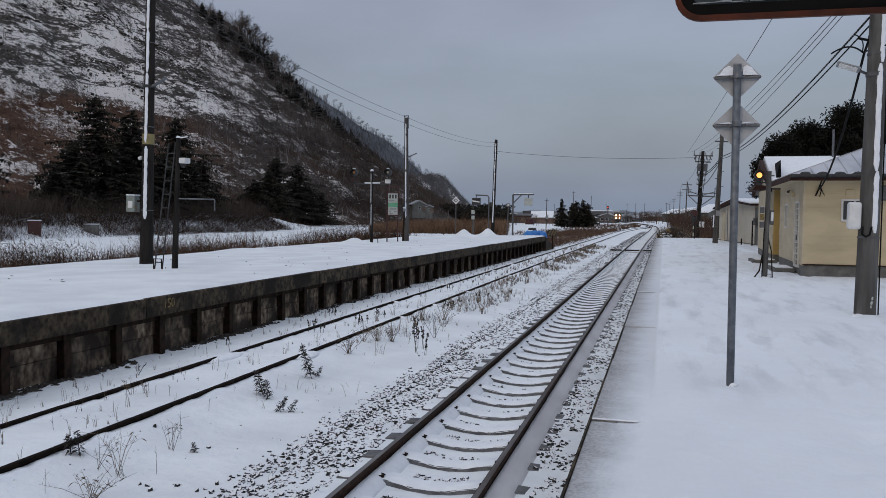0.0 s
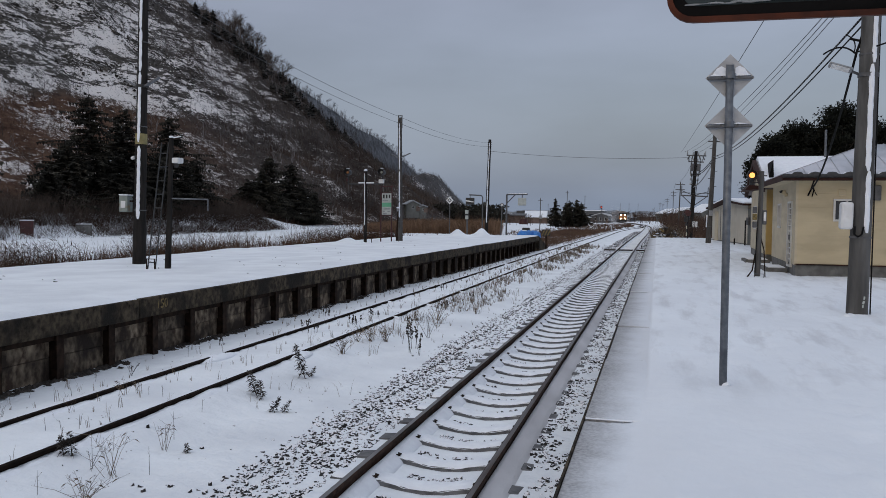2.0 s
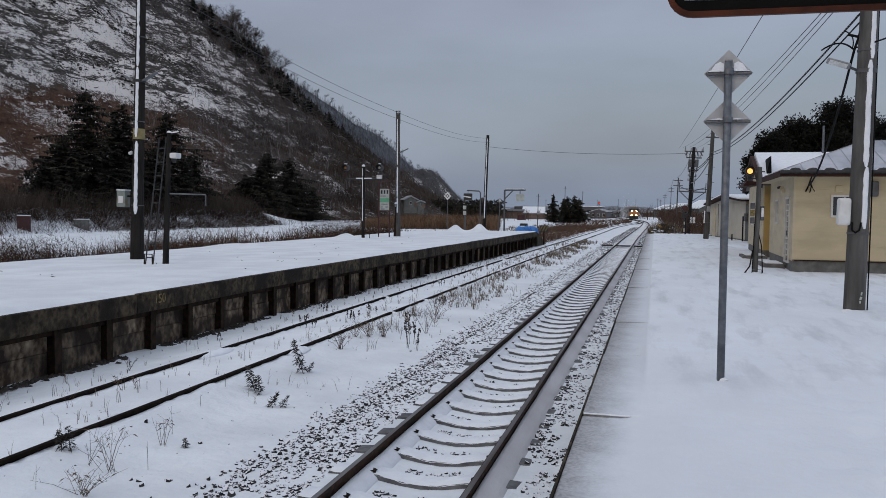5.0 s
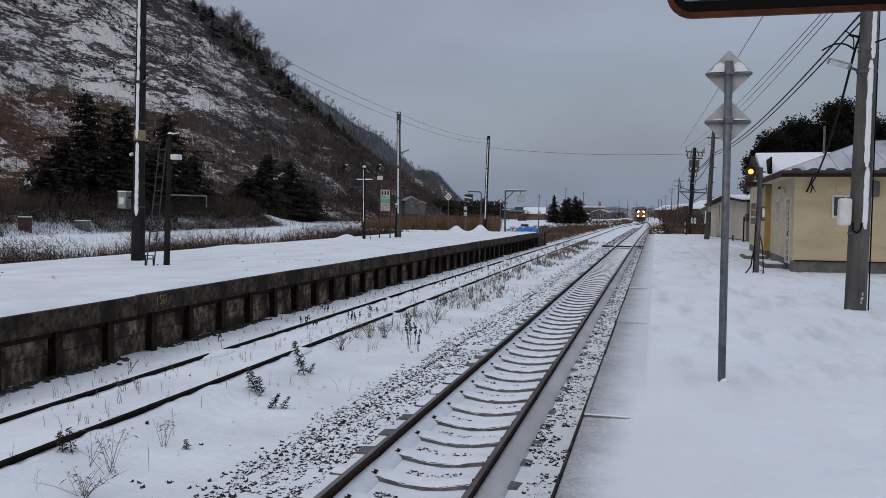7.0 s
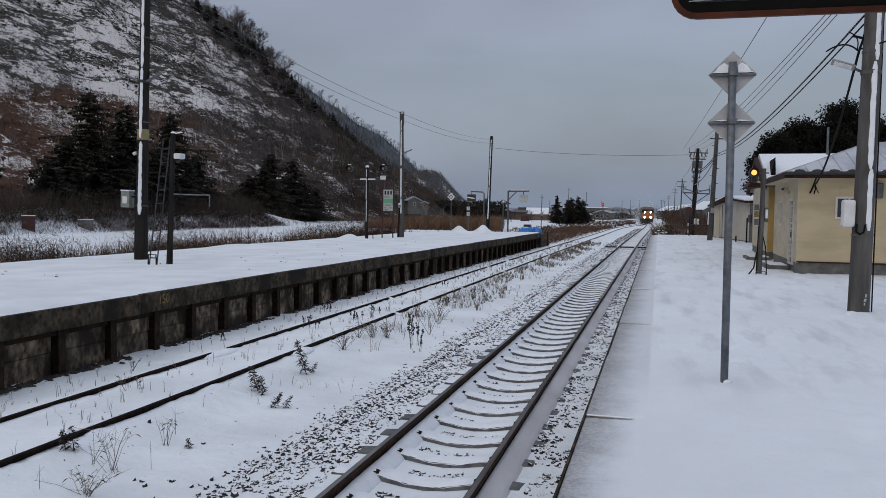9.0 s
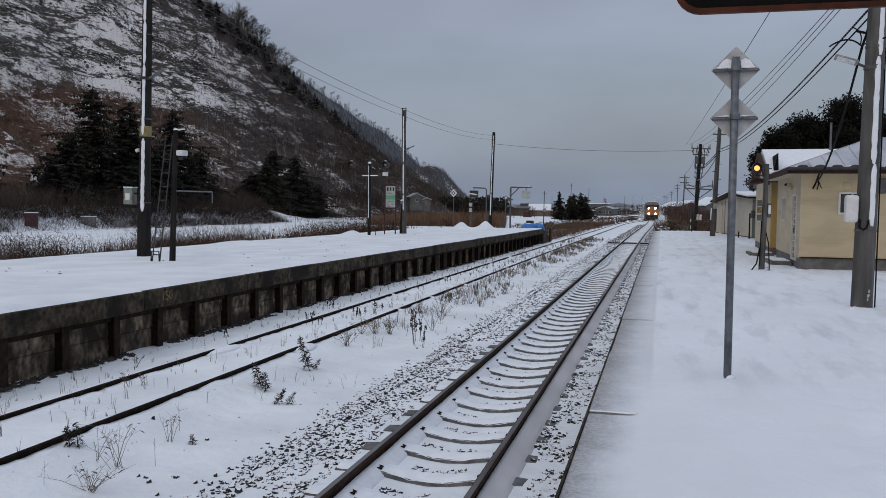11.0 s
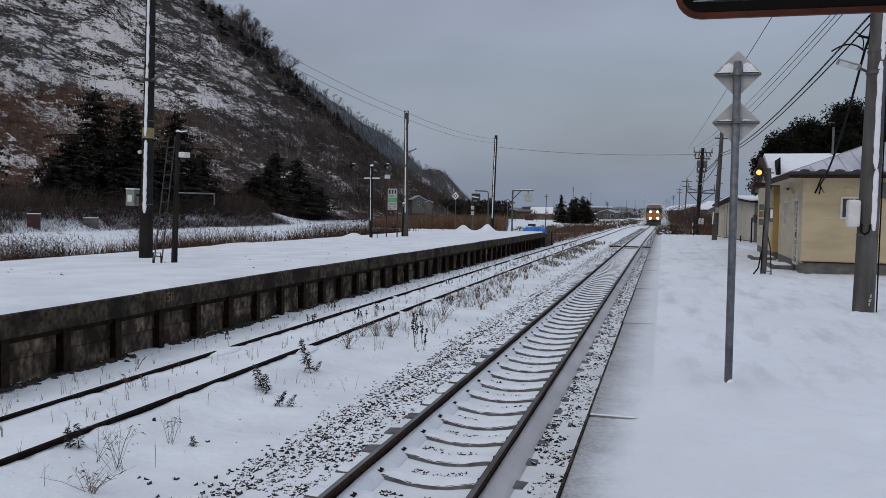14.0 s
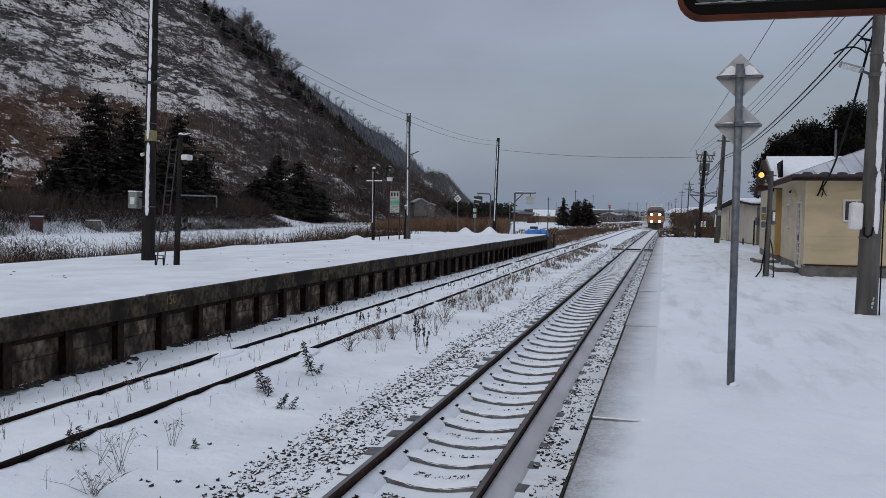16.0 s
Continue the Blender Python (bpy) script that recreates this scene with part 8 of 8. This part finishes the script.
for _ in range(26):
    sc.blob((rnd.gauss(0.42, 0.36), rnd.uniform(59.2, 60.4), rnd.uniform(0.74, 1.15)), (rnd.uniform(0.05, 0.12), 0.12, 0.03), 8, 0.35, rnd)
stuff("debris_snow", sc, "snow_cap", "snow patches lying on the scrap heap", "snow")

# ---- the railcar ----
car = thing("railcar", (track_x(312), 312, 0), "vermilion and grey diesel railcar with lit headlights", "train")
LEN, WID = 20.5, 2.86
side = [(-1.36, 0.95), (1.36, 0.95), (1.43, 1.25), (1.43, 2.85), (1.30, 3.30), (0.95, 3.56), (0.5, 3.66), (-0.5, 3.66), (-0.95, 3.56), (-1.30, 3.30), (-1.43, 2.85), (-1.43, 1.25)]
bd = B()
n = len(side)
for k, (y, s) in enumerate(((0.0, 0.955), (0.10, 0.985), (0.35, 1.0), (LEN - 0.35, 1.0), (LEN, 0.96))):
    bd.v += [(x * s, y + (0.18 * ((z - 1.9) / 1.8) if k < 2 and z > 1.9 else 0.0), 0.95 + (z - 0.95) * (0.98 + 0.02 * s)) for x, z in side]
for k in range(4):
    for i in range(n):
        bd.f.append((k * n + i, k * n + (i + 1) % n, (k + 1) * n + (i + 1) % n, (k + 1) * n + i))
bd.f += [tuple(range(n)), tuple(range(4 * n, 5 * n))]
part("body", bd, M["train_cream"], car)
part("front_panel", B().box((0, -0.03, 1.62), (2.62, 0.06, 1.10), 0.02), M["train_body"], car, "vermilion front panel, headlight glow in its colour")
part("brow", B().box((0, 0.14, 3.22), (2.30, 0.10, 0.34), 0.03), M["train_cream"], car)
for x, w in ((-0.86, 0.74), (0.86, 0.74), (0, 0.66)):
    wd = part("windscreen", B().box((x, 0.02, 2.62), (w, 0.10, 0.72), 0.02), M["glass"], car)
    part("frame", B().box((x, 0.05, 2.62), (w + 0.08, 0.08, 0.80), 0.02), M["black"], wd)
part("gangway", B().box((0, -0.06, 1.85), (0.72, 0.10, 1.75), 0.03), M["train_body"], car)
for x in (-0.64, 0.64):
    for z in (1.26, 2.38):
        hl = part("headlight", B().cyl((x, -0.14, z), (x, 0.02, z), 0.20, 0.22, 18), M["black"], car)
        part("lens", B().cyl((x, -0.165, z), (x, -0.141, z), 0.195, None, 18), M["headlight"], hl, "glowing warm headlight")
part("skirt", B().box((0, 0.35, 0.62), (2.3, 0.5, 0.62), 0.06), M["black"], car)
part("plough", B().prism([(-1.25, 0.12), (1.25, 0.12), (1.15, 0.55), (-1.15, 0.55)], 0.02, 0.20, "y"), M["black"], car, "dark snow plough")
part("coupler", B().box((0, -0.18, 0.80), (0.30, 0.45, 0.28), 0.04), M["iron"], car)
part("underframe", B().box((0, LEN / 2, 0.72), (2.5, LEN - 1.5, 0.45), 0.05), M["black"], car)
part("roof_snow", B().box((0, LEN / 2 + 0.3, 3.70), (1.7, LEN - 0.8, 0.10), 0.04), M["snow_cap"], car)
for y in (2.7, LEN - 2.7):
    bg = part("bogie", B().box((0, y, 0.45), (2.2, 2.9, 0.35), 0.05), M["black"], car)
    for dy in (-1.05, 1.05):
        for x in (-0.56, 0.56):
            part("wheel", B().cyl((x - 0.06, y + dy, 0.43), (x + 0.06, y + dy, 0.43), 0.43, None, 20), M["iron"], bg)
for k in range(9):
    for x in (-1.435, 1.435):
        part("side_window", B().box((x, 2.2 + 2.0 * k, 2.35), (0.04, 1.3, 0.75), 0.01), M["glass"], car)


srnd = random.Random(88)
spray = B()
for _ in range(2600):
    q = srnd.random() ** 0.7
    c = Vector((srnd.gauss(0, 0.9 + 0.8 * q), 0.5 + 24 * q, 0.1 + abs(srnd.gauss(0, 1.0 + 1.3 * q))))
    if abs(c.x) < 1.5 and c.z < 3.8 and c.y < LEN:
        c.x = math.copysign(1.5 + abs(srnd.gauss(0, 0.5)), c.x)
    e = Vector((srnd.uniform(-1, 1), srnd.uniform(-1, 1), srnd.uniform(-1, 1))) * 0.06
    spray.add([c - e, c + e, c + e.orthogonal()], [(0, 1, 2)])
tagged(part("snow_spray", spray, M["snow_cap"], car, "loose snow whirled up by the train"), kind="stuff")


def front_at(t):
    """How far up the line the railcar's front is: it slows from 17 to 4 m/s."""
    return 312.0 - 17.0 * t + 0.40 * t * t


def motions():
    rows = []
    for k in range(17):
        y = front_at(k)
        a = (track_x(y + 18) - track_x(y + 2)) / 16.0
        rows.append((float(k), pose(track_x(y), y, 0, 0, 0, -math.degrees(math.atan(a)))))
    walk(car, rows)


motions()
